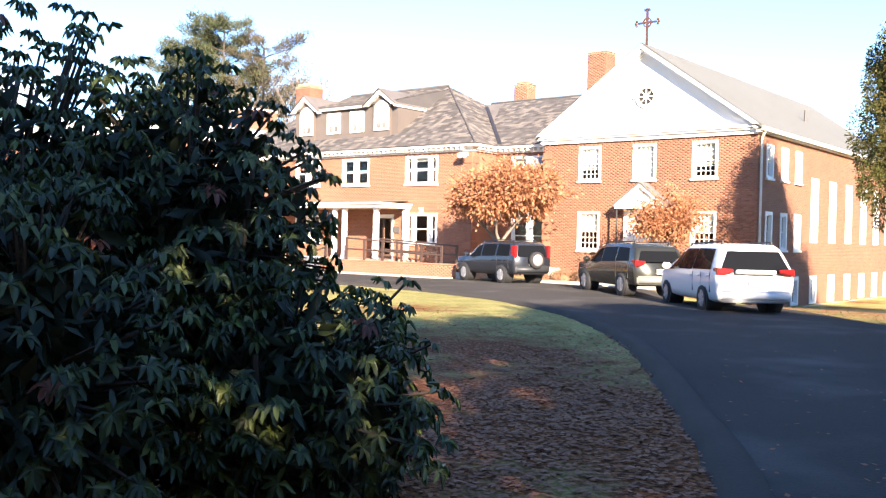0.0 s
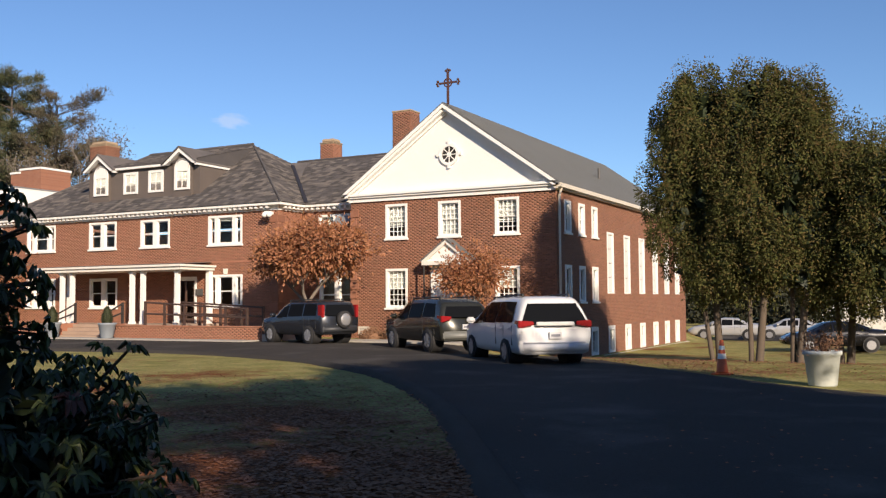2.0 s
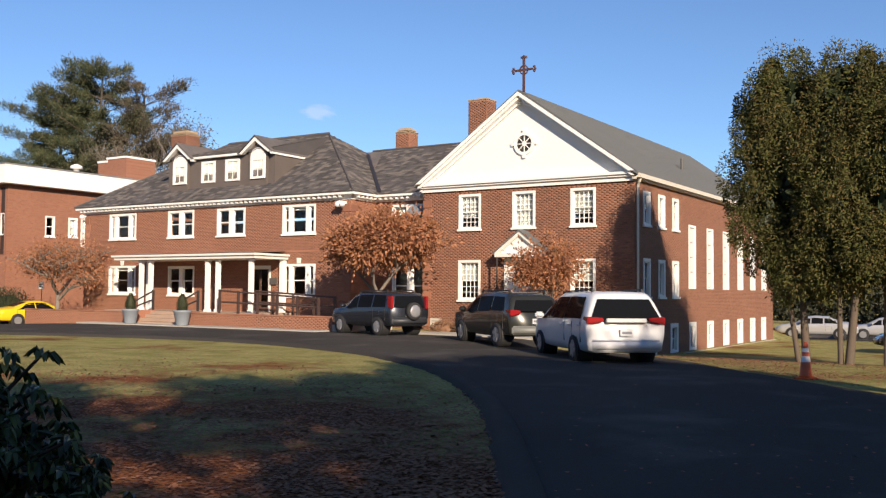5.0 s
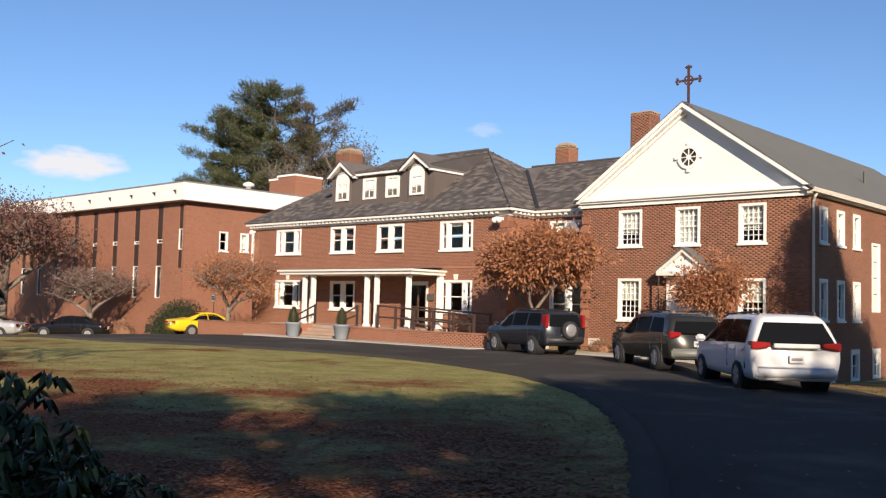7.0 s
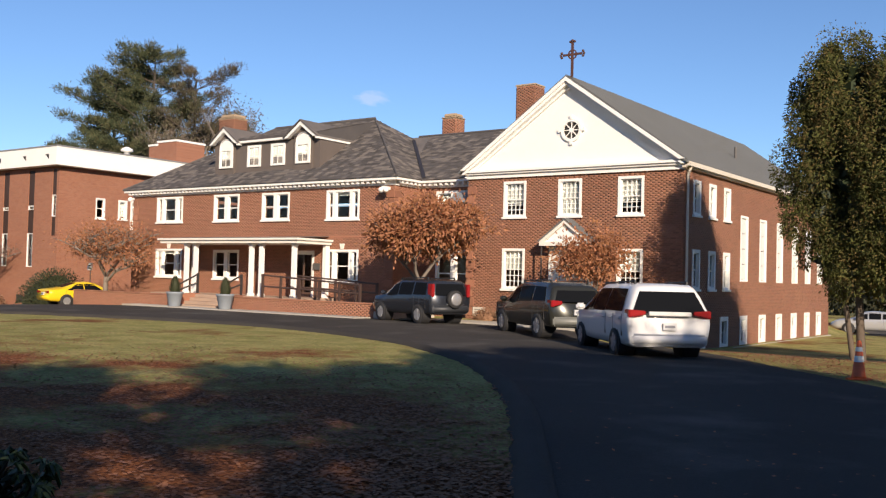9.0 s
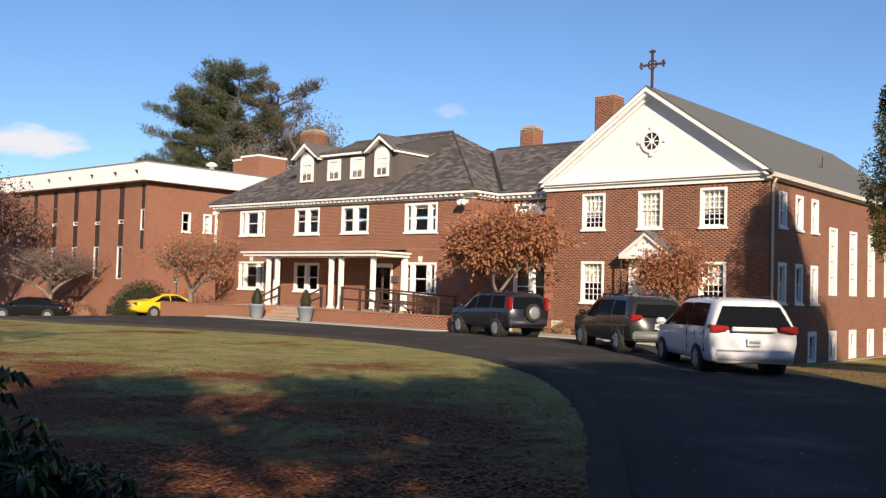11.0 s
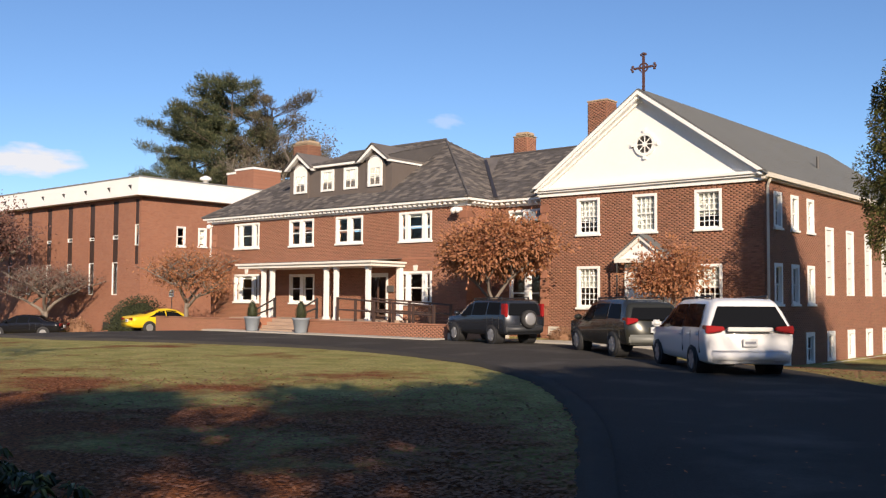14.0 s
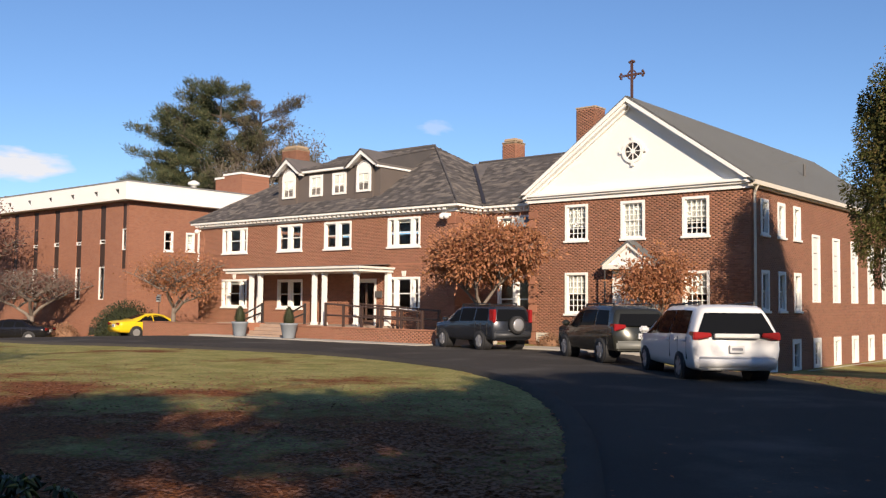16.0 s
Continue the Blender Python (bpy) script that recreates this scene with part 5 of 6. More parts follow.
part("tailgate_trim", bevelled(bm, 0.02), CLEAR_LAMP, van, "bright trim strip over the plate", local=True)
SUV_ST = [(-2.3, 0.36, 1.04, 1.5, 0.86, 0.9, 0.7, 0.5), (-2.2, 0.33, 1.05, 1.6, 0.9, 0.92, 0.72, 0.42), (-1.8, 0.32, 1.05, 1.7, 0.91, 0.92, 0.72, 0.1), (-0.9, 0.3, 1.04, 1.73, 0.915, 0.92, 0.72, 0.0), (0.2, 0.3, 1.02, 1.7, 0.915, 0.92, 0.71, 0.0),
          (0.6, 0.3, 1.02, 1.62, 0.91, 0.92, 0.7, 0.0), (1.35, 0.31, 1.02, 1.12, 0.91, 0.91, 0.78, 0.0), (2.0, 0.33, 0.96, 1.04, 0.89, 0.88, 0.76, 0.0), (2.34, 0.38, 0.8, 0.88, 0.78, 0.74, 0.64, 0.0)]
vehicle("sport_utility_car", (-13.5, 21.36, 0.04), 145.0, "dark olive-grey sport utility car beside the minivan", paint("olive_grey_car_paint", (0.032, 0.033, 0.027), 0.25, 0.3), 4.69, SUV_ST, 0.36, (-1.38, 1.41), 0.845, (0.14, 0.9, 0.86),
        [((-1.85, -1.7), (-0.95, -0.95), 0.12, 0.85), ((-0.85, -0.85), (0.1, 0.1), 0.08, 0.86), ((0.18, 0.18), (0.95, 0.5), 0.06, 0.82)], (1.35, 0.6), (0.55, 0.9, 0.95, 1.16, False), rails=True, lower=material("grey_cladding", (0.16, 0.165, 0.15), 0.5, 0.1))
CRV_ST = [(-2.1, 0.4, 1.02, 1.56, 0.84, 0.87, 0.69, 0.22), (-2.02, 0.36, 1.03, 1.63, 0.87, 0.89, 0.71, 0.2), (-1.7, 0.34, 1.03, 1.67, 0.88, 0.89, 0.71, 0.05), (-0.8, 0.32, 1.02, 1.68, 0.885, 0.89, 0.71, 0.0), (0.2, 0.32, 1.0, 1.66, 0.885, 0.89, 0.7, 0.0),
          (0.6, 0.32, 1.0, 1.56, 0.88, 0.89, 0.69, 0.0), (1.3, 0.33, 1.0, 1.07, 0.88, 0.88, 0.76, 0.0), (1.9, 0.34, 0.94, 1.0, 0.86, 0.85, 0.74, 0.0), (2.22, 0.4, 0.76, 0.84, 0.76, 0.72, 0.62, 0.0)]
vehicle("compact_suv", (-20.25, 23.84, 0.05), 161.0, "dark blue-grey compact sport utility car with rear spare wheel", paint("blue_grey_car_paint", (0.026, 0.03, 0.039), 0.25, 0.3), 4.5, CRV_ST, 0.34, (-1.25, 1.37), 0.815, (0.12, 0.9, 0.84),
        [((-1.75, -1.66), (-0.9, -0.9), 0.1, 0.88), ((-0.8, -0.8), (0.12, 0.12), 0.08, 0.88), ((0.2, 0.2), (0.95, 0.52), 0.06, 0.84)], (1.3, 0.6), (0.74, 0.87, 1.02, 1.5, True), rails=True, spare=True, lower=material("dark_cladding", (0.03, 0.033, 0.038), 0.5, 0.1))
COUPE_ST = [(-2.25, 0.35, 0.88, 0.93, 0.8, 0.84, 0.7, 0.0), (-2.0, 0.3, 0.92, 0.99, 0.85, 0.86, 0.7, 0.0), (-1.5, 0.28, 0.92, 1.06, 0.87, 0.87, 0.66, 0.0), (-0.6, 0.27, 0.9, 1.37, 0.875, 0.87, 0.56, 0.0), (0.0, 0.27, 0.88, 1.4, 0.875, 0.87, 0.56, 0.0),
            (0.4, 0.27, 0.88, 1.34, 0.875, 0.87, 0.56, 0.0), (1.2, 0.28, 0.88, 0.95, 0.87, 0.86, 0.7, 0.0), (1.95, 0.3, 0.78, 0.83, 0.84, 0.82, 0.66, 0.0), (2.3, 0.36, 0.6, 0.66, 0.7, 0.66, 0.55, 0.0)]
COUPE_GL = [((-1.35, -0.8), (-0.33, -0.33), 0.04, 0.92), ((-0.28, -0.28), (0.9, 0.32), 0.03, 0.92)]
vehicle("coupe", (-44.5, 25.9, -0.34), 80.0, "bright yellow coupe half hidden by the terrace wall", paint("yellow_car_paint", (0.72, 0.5, 0.02)), 4.58, COUPE_ST, 0.32, (-1.3, 1.36), 0.805, (0.1, 0.5, 0.7), COUPE_GL, (1.2, 0.4), (0.35, 0.8, 0.72, 0.88, False))
SEDAN_ST = [(-2.35, 0.35, 0.92, 0.97, 0.8, 0.84, 0.72, 0.0), (-2.1, 0.3, 0.98, 1.04, 0.86, 0.88, 0.72, 0.0), (-1.55, 0.28, 0.97, 1.1, 0.89, 0.89, 0.68, 0.0), (-0.75, 0.27, 0.95, 1.42, 0.9, 0.9, 0.6, 0.0), (0.1, 0.27, 0.93, 1.46, 0.9, 0.9, 0.6, 0.0),
            (0.5, 0.27, 0.93, 1.4, 0.9, 0.9, 0.6, 0.0), (1.3, 0.28, 0.92, 1.0, 0.9, 0.89, 0.74, 0.0), (2.05, 0.3, 0.82, 0.87, 0.87, 0.85, 0.7, 0.0), (2.4, 0.36, 0.64, 0.7, 0.72, 0.68, 0.58, 0.0)]
SEDAN_GL = [((-1.35, -0.9), (-0.5, -0.5), 0.1, 0.86), ((-0.42, -0.42), (0.25, 0.25), 0.06, 0.88), ((0.32, 0.32), (1.0, 0.5), 0.06, 0.84)]


def sedan(at, turn, label, mat):
    return vehicle("sedan", at, turn, label, mat, 4.8, SEDAN_ST, 0.33, (-1.38, 1.4), 0.83, (0.1, 0.5, 0.7), SEDAN_GL, (1.3, 0.5), (0.4, 0.82, 0.76, 0.93, False))


SILVER = paint("silver_car_paint", (0.5, 0.5, 0.5), 0.3, 0.4)
BLACKP = paint("black_car_paint", (0.008, 0.008, 0.01), 0.25)
sedan((-54.6, 23.0, ground_z(-54.6, 23.0) + 0.02), 222.0, "black sedan parked below the brick wing", BLACKP)
sedan((-57.9, 19.2, ground_z(-57.9, 19.2) + 0.02), 222.0, "grey sedan parked beside the black one", SILVER)
for cx, cy, tn, lab, mt in ((-11.1, 55.6, 188.0, "silver sedan in the car park behind the trees", SILVER), (-7.6, 58.6, 186.0, "silver sedan in the car park behind the trees", SILVER),
                            (-3.4, 41.0, 200.0, "black sedan in the shade behind the evergreen trees", BLACKP)):
    sedan((cx, cy, ground_z(cx, cy) + 0.03), tn, lab, mt)

# asphalt of the car park behind the trees
pv, pf = [], []
PXS, PYS = np.arange(-12.0, 26.1, 2.0), np.arange(53.0, 82.1, 2.0)
for y in PYS:
    for x in PXS:
        pv.append((x - 4.0 * (y > 60), y, ground_z(x - 4.0 * (y > 60), y) + 0.025))
nw = len(PXS)
pf = [(r * nw + c, r * nw + c + 1, (r + 1) * nw + c + 1, (r + 1) * nw + c) for r in range(len(PYS) - 1) for c in range(nw - 1)]
solo("road", raw_mesh("road", pv, pf, ASPHALT), ASPHALT, "grey asphalt car park behind the trees", "car park", kind="structure")

# ---- things by the drive ----
ORANGE = material("orange_cone_plastic", (0.72, 0.12, 0.03), 0.5, 0.12, 3.0, 30.0)
cone = thing("traffic_cone", (-3.12, 14.75, ground_z(-3.12, 14.75)), "orange traffic cone with pale reflective collars on the verge", "traffic cone")
bm = bmesh.new()
box(bm, -0.19, 0.19, -0.19, 0.19, 0.0, 0.035)
part("base", bevelled(bm, 0.01), ORANGE, cone, local=True)
bm = bmesh.new()
turned(bm, [(0.14, 0.03), (0.12, 0.08), (0.04, 0.7), (0.028, 0.72)], n=20)
body_cone = part("cone_body", bm, ORANGE, cone, smooth=True, local=True)
for z0, z1 in ((0.33, 0.44), (0.52, 0.6)):
    bm = bmesh.new()
    turned(bm, [(0.12 - 0.129 * (z0 - 0.08) + 0.003, z0), (0.12 - 0.129 * (z1 - 0.08) + 0.003, z1)], n=20)
    part("collar", bm, material("reflective_white", (0.75, 0.75, 0.72), 0.4, 0.05), body_cone, local=True)

TUB = material("pale_grey_tub", (0.5, 0.53, 0.5), 0.6, 0.12, 2.0, 16.0)
TWIG = material("dry_twig", (0.16, 0.085, 0.055), 0.9, 0.25, 3.0, 20.0)
DRY = material("dry_plant", (0.24, 0.13, 0.075), 0.9, 0.2, 3.0, 20.0, island=0.35)
tub = thing("planter_tub", (-0.98, 12.95, ground_z(-0.98, 12.95)), "large pale grey planter tub with withered plants", "planter")
bm = bmesh.new()
turned(bm, [(0.27, 0.0), (0.29, 0.03), (0.36, 0.64), (0.4, 0.66), (0.4, 0.74), (0.36, 0.74), (0.35, 0.64), (0.02, 0.62)], n=28)
part("tub", bm, TUB, tub, smooth=True, local=True)
tub.scale = (0.86, 0.86, 0.86)


def leaf_mesh(name, mat, centres, size, droop=0.0, aspect=0.5, seed=0, normals=None):
    """Many small folded leaves, each two faces, at the centres given."""
    rng = np.random.default_rng(seed)
    m = len(centres)
    a = rng.normal(size=(m, 3))
    if normals is not None:
        a = a * 0.6 + normals
    a[:, 2] -= droop
    a /= np.linalg.norm(a, axis=1, keepdims=True)
    b = np.cross(a, rng.normal(size=(m, 3)))
    b /= np.linalg.norm(b, axis=1, keepdims=True) + 1e-9
    c = np.cross(a, b)
    s = (size * rng.uniform(0.65, 1.35, m))[:, None]
    p = np.asarray(centres)
    v = np.stack([p, p + a * s * 0.45 + b * s * aspect * 0.5 + c * s * 0.06, p + a * s, p + a * s * 0.45 - b * s * aspect * 0.5 + c * s * 0.06], 1)
    k = np.arange(m)[:, None] * 4
    f = np.concatenate([k + [0, 1, 2], k + [0, 2, 3]], 0)
    return raw_mesh(name, v.reshape(-1, 3), f, mat)


rng = np.random.default_rng(3)
stems = bmesh.new()
tips = []
for k in range(46):
    a, r = rng.uniform(0, 2 * math.pi), rng.uniform(0, 0.3)
    top = Vector((1.35 * r * math.cos(a), 1.35 * r * math.sin(a), 0.74 + rng.uniform(0.05, 0.3)))
    tube(stems, (r * math.cos(a), r * math.sin(a), 0.62), top, 0.008, 0.004, 4)
    tips += [np.array(top) * np.array((1, 1, 1)) + rng.normal(size=3) * np.array((0.05, 0.05, 0.08)) for _ in range(14)]
part("stem_tuft", stems, TWIG, tub, local=True)
part("withered_leaves", leaf_mesh("withered_leaves", DRY, np.array(tips), 0.07, 0.3), DRY, tub, local=True, kind="stuff")

POT = material("blue_grey_pot", (0.22, 0.25, 0.28), 0.6, 0.12, 2.0, 14.0)
YEW = material("clipped_evergreen", (0.03, 0.036, 0.013), 0.7, 0.2, 3.0, 20.0, island=0.35, trans=0.1)


def clipped_pot(at):
    t = thing("entrance_planter", at, "blue-grey pot with a clipped evergreen beside the steps", "planter", "pots beside the steps")
    bm = bmesh.new()
    turned(bm, [(0.24, 0.0), (0.26, 0.04), (0.36, 0.56), (0.39, 0.58), (0.39, 0.66), (0.35, 0.66), (0.34, 0.58), (0.02, 0.56)], n=24)
    part("pot", bm, POT, t, smooth=True, local=True)
    bm = bmesh.new()
    turned(bm, [(0.14, 0.58), (0.2, 0.75), (0.18, 1.0), (0.1, 1.22), (0.02, 1.32)], n=14)
    part("dense_core", bm, YEW, t, smooth=True, local=True)
    r = np.random.default_rng(11)
    n = 1500
    z, a = r.uniform(0.6, 1.36, n), r.uniform(0, 2 * math.pi, n)
    rad = np.interp(z, [0.6, 0.75, 1.0, 1.2, 1.36], [0.17, 0.23, 0.21, 0.13, 0.03]) * r.uniform(0.85, 1.08, n)
    part("foliage", leaf_mesh("foliage", YEW, np.stack([rad * np.cos(a), rad * np.sin(a), z], 1), 0.06, -0.4, 0.3, 4), YEW, t, local=True, kind="stuff")
    return t


pot = clipped_pot((-34.15, 23.75, 0.075))
copy_thing(pot, pose(-30.75, 23.75, 0.075, 0, 0, 40))
sgn = thing("parking_sign", (-44.4, 26.2, -0.4), "small white parking sign on a thin post", "sign")
bm = bmesh.new()
tube(bm, (-44.4, 26.2, -0.4), (-44.4, 26.2, 2.0), 0.025, 0.025, 6)
part("post", bm, IRON, sgn)
bm = bmesh.new()
box(bm, -44.62, -44.18, 26.15, 26.17, 1.6, 2.0)
brd = part("board", bm, WHITE, sgn)
bm = bmesh.new()
for k in range(2):
    box(bm, -44.55, -44.25, 26.14, 26.148, 1.68 + 0.14 * k, 1.74 + 0.14 * k)
part("text_bars", bm, IRON, brd)

# ---- trees and shrubs ----
def limb_tree(name, at, label, height, spread, trunk_r, trunk_h, bark, leaf_mat, leaf_size, per_tip, seed, levels=4, forks=3, rise=0.55, droop=0.2, group="", aspect=0.55, cluster=0.22, clear=0.0):
    """A tapered trunk that forks into limbs and twigs, with leaves round the twig ends."""
    r = random.Random(seed)
    g = np.random.default_rng(seed)
    t = thing(name, at, label, "tree", group)
    wood, twigs, tips = bmesh.new(), bmesh.new(), []

    def grow(p, way, length, rad, level):
        q = p + way * length
        mid = p.lerp(q, 0.5) + Vector((r.uniform(-1, 1), r.uniform(-1, 1), r.uniform(-0.4, 0.6))) * length * 0.07
        dest = wood if level < 2 else twigs
        sides = 8 if level < 2 else 4
        tube(dest, p, mid, rad, rad * 0.85, sides, False)
        tube(dest, mid, q, rad * 0.85, rad * 0.68, sides, False)
        if level >= levels:
            tips.append(q)
            tips.append(mid)
            return
        if level >= levels - 1:
            tips.append(q)
        n = forks + (r.random() < 0.5)
        base_a = r.uniform(0, 6.28)
        for k in range(n):
            a = base_a + 2 * math.pi * k / n + r.uniform(-0.5, 0.5)
            lift = rise * r.uniform(0.5, 1.4)
            new_way = (way * 0.55 + Vector((math.cos(a) * spread, math.sin(a) * spread, lift))).normalized()
            grow(q if k < n - 1 else mid.lerp(q, 0.6), new_way, length * r.uniform(0.62, 0.86), rad * 0.6, level + 1)

    grow(Vector((0, 0, -0.1)), Vector((r.uniform(-0.05, 0.05), r.uniform(-0.05, 0.05), 1)).normalized(), trunk_h + 0.1, trunk_r, 0)
    top = max(p.z for p in tips)
    k = height / top
    for b in (wood, twigs):
        bmesh.ops.scale(b, vec=(k, k, k), verts=b.verts[:])
    part("trunk", wood, bark, t, local=True, smooth=True)
    part("twig_growth", twigs, bark, t, local=True, kind="stuff")
    if per_tip:
        c = np.repeat(np.array([(p * k)[:] for p in tips]), per_tip, 0) + g.normal(size=(len(tips) * per_tip, 3)) * cluster
        c = c[c[:, 2] > clear]
        part("crown", leaf_mesh("crown", leaf_mat, c, leaf_size, droop, aspect, seed), leaf_mat, t, local=True, kind="stuff")
    return t


RUSSET = material("russet_leaf", (0.43, 0.19, 0.082), 0.75, 0.15, 1.5, 12.0, island=0.4, second=(0.34, 0.15, 0.08), mix_at=0.5, trans=0.3)
REDDISH = material("dull_red_leaf", (0.17, 0.085, 0.066), 0.8, 0.15, 0.8, 8.0, island=0.35, trans=0.2)
limb_tree("ornamental_tree", (-21.15, 25.05, 0.05), "small spreading tree with russet autumn leaves before the link", 4.35, 1.0, 0.09, 1.15, GREY_BARK, RUSSET, 0.15, 36, 21, 4, 4, 0.7, 0.3, "russet trees", cluster=0.25, clear=0.95)
limb_tree("ornamental_tree", (-14.7, 26.6, 0.0), "small russet-leaved tree beside the chapel door", 3.4, 0.85, 0.06, 1.0, GREY_BARK, RUSSET, 0.12, 19, 34, 4, 3, 0.9, 0.3, "russet trees", cluster=0.24, clear=1.2)
limb_tree("ornamental_tree", (-42.3, 25.7, -0.2), "thin russet-leaved tree behind the terrace wall", 4.35, 1.15, 0.1, 1.0, GREY_BARK, RUSSET, 0.12, 9, 55, 4, 4, 0.5, 0.3, "russet trees", cluster=0.28)
limb_tree("red_tree", (-62.5, 22.0, -1.0), "broad dull-red autumn tree by the brick wing", 9.2, 1.0, 0.25, 2.2, GREY_BARK, REDDISH, 0.18, 15, 8, 5, 3, 0.6, 0.3, cluster=0.5)
limb_tree("bare_tree", (-56.8, 25.3, -0.9), "low bare grey-brown tree behind the black sedan", 4.6, 1.2, 0.13, 1.0, GREY_BARK, REDDISH, 0.09, 5, 15, 5, 3, 0.4, 0.3, cluster=0.25)
limb_tree("bare_tree", (-61.0, 18.2, -1.0), "low bare grey-brown tree at the lawn's far edge", 5.0, 1.2, 0.13, 1.0, GREY_BARK, REDDISH, 0.09, 5, 16, 5, 3, 0.4, 0.3, cluster=0.25)
limb_tree("bare_tree", (-17.5, 1.5, 0.0), "bare young tree with a few dark leaves on the lawn", 6.2, 0.75, 0.09, 2.0, BARK, REDDISH, 0.09, 1, 77, 4, 3, 0.7, 0.3, cluster=0.1)

# darker leaf colour that paints the shade inside dense crowns
INNER_SHADE_LEAF = material("inner_shade_leaf", (0.022, 0.034, 0.013), 0.55, 0.2, 1.2, 14.0, island=0.3)
ARBOR = material("arborvitae_foliage", (0.088, 0.096, 0.03), 0.85, 0.35, 0.9, 4.0, island=0.12, second=(0.135, 0.098, 0.04), mix_at=0.58, trans=0.2, spec=0.12)


def column_evergreen(at, label, height, radius, base, seed, count, lean=(0, 0)):
    """An upright evergreen: bare stems below, upright sprays of foliage in uneven bunches above."""
    t = thing("evergreen_tree", at, label, "tree", "evergreens on the verge")
    g = np.random.default_rng(seed)
    r = random.Random(seed)
    wood = bmesh.new()
    for k in range(2):
        a = 2.1 * k + r.random()
        foot = Vector((0.12 * math.cos(a), 0.12 * math.sin(a), -0.1))
        p = foot
        for s in range(5):
            q = Vector((foot.x + (lean[0] + 0.16 * math.cos(a)) * (s + 1) / 2, foot.y + (lean[1] + 0.16 * math.sin(a)) * (s + 1) / 2, height * 0.8 * (s + 1) / 5))
            tube(wood, p, q, 0.13 * (1 - s / 6) * (1.0 if k == 0 else 0.65), 0.13 * (1 - (s + 1) / 6) * (1.0 if k == 0 else 0.65), 7, False)
            p = q
    part("trunk", wood, BARK, t, local=True, smooth=True)
    bunches = []
    n = int(85 * radius)
    for k in range(n):
        f = r.random() ** 0.85
        z = base + (height - base) * f
        prof = radius * (min(1.0, 0.5 + 3.0 * f) if f < 0.2 else max(0.12, (1 - ((f - 0.45) / 0.58) ** 2) ** 0.5 if f > 0.45 else 1.0))
        a, rr = r.uniform(0, 6.28), prof * r.uniform(0.2, 1.0) ** 0.5 * r.uniform(0.75, 1.2)
        bunches.append((lean[0] * f * 2.2 + rr * math.cos(a), lean[1] * f * 2.2 + rr * math.sin(a), z, 0.2 + 0.4 * r.random()))
    b = np.array(bunches)
    pick = g.integers(0, n, count)
    off = g.normal(size=(count, 3))
    off /= np.linalg.norm(off, axis=1, keepdims=True)
    c = b[pick, :3] + off * (b[pick, 3] * g.uniform(0.55, 1.05, count))[:, None] * np.array((0.9, 0.9, 1.9))
    nrm = off * 0.8 + np.array((0, 0, -0.35))
    part("crown", leaf_mesh("crown", ARBOR, c, 0.095, 0.0, 0.4, seed, nrm), ARBOR, t, local=True, kind="stuff")
    # core leaves coloured dark, standing for the shade within the crown
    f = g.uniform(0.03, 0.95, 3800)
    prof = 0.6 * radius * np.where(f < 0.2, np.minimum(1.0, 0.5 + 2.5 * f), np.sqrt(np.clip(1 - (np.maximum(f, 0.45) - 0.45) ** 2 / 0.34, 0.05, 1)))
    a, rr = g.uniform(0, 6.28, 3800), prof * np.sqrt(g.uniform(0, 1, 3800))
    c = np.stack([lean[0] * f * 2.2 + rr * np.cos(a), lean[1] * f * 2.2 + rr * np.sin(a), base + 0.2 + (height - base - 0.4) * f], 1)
    part("inner_foliage", leaf_mesh("inner_foliage", INNER_SHADE_LEAF, c, 0.42, -0.6, 0.6, seed), INNER_SHADE_LEAF, t, local=True, kind="stuff")
    return t


column_evergreen((-5.2, 24.3, ground_z(-5.2, 24.3)), "tall evergreen with shaggy olive-green foliage on the verge", 8.6, 1.75, 2.1, 2, 90000, (-0.26, 0.05))
column_evergreen((-4.0, 23.8, ground_z(-4.0, 23.8)), "tall evergreen with a rounded crown in the verge group", 8.5, 1.5, 2.3, 3, 64000, (0.1, 0))
column_evergreen((-2.85, 23.7, ground_z(-2.85, 23.7)), "tall evergreen merging with its neighbours on the verge", 7.8, 1.5, 2.0, 4, 64000, (0.1, 0))
column_evergreen((-1.6, 25.2, ground_z(-1.6, 25.2)), "evergreen with browned lower foliage in the verge group", 6.8, 1.6, 1.8, 5, 42000)
column_evergreen((-0.15, 23.3, ground_z(-0.15, 23.3)), "shorter evergreen at the end of the verge group", 6.0, 1.5, 1.7, 6, 42000)
column_evergreen((1.85, 24.6, ground_z(1.85, 24.6)), "shorter evergreen at the end of the verge group", 6.2, 1.7, 0.7, 7, 22000)

NEEDLE = material("pine_needles", (0.052, 0.07, 0.028), 0.8, 0.2, 0.3, 3.0, island=0.4, second=(0.11, 0.105, 0.05), mix_at=0.58, trans=0.12)


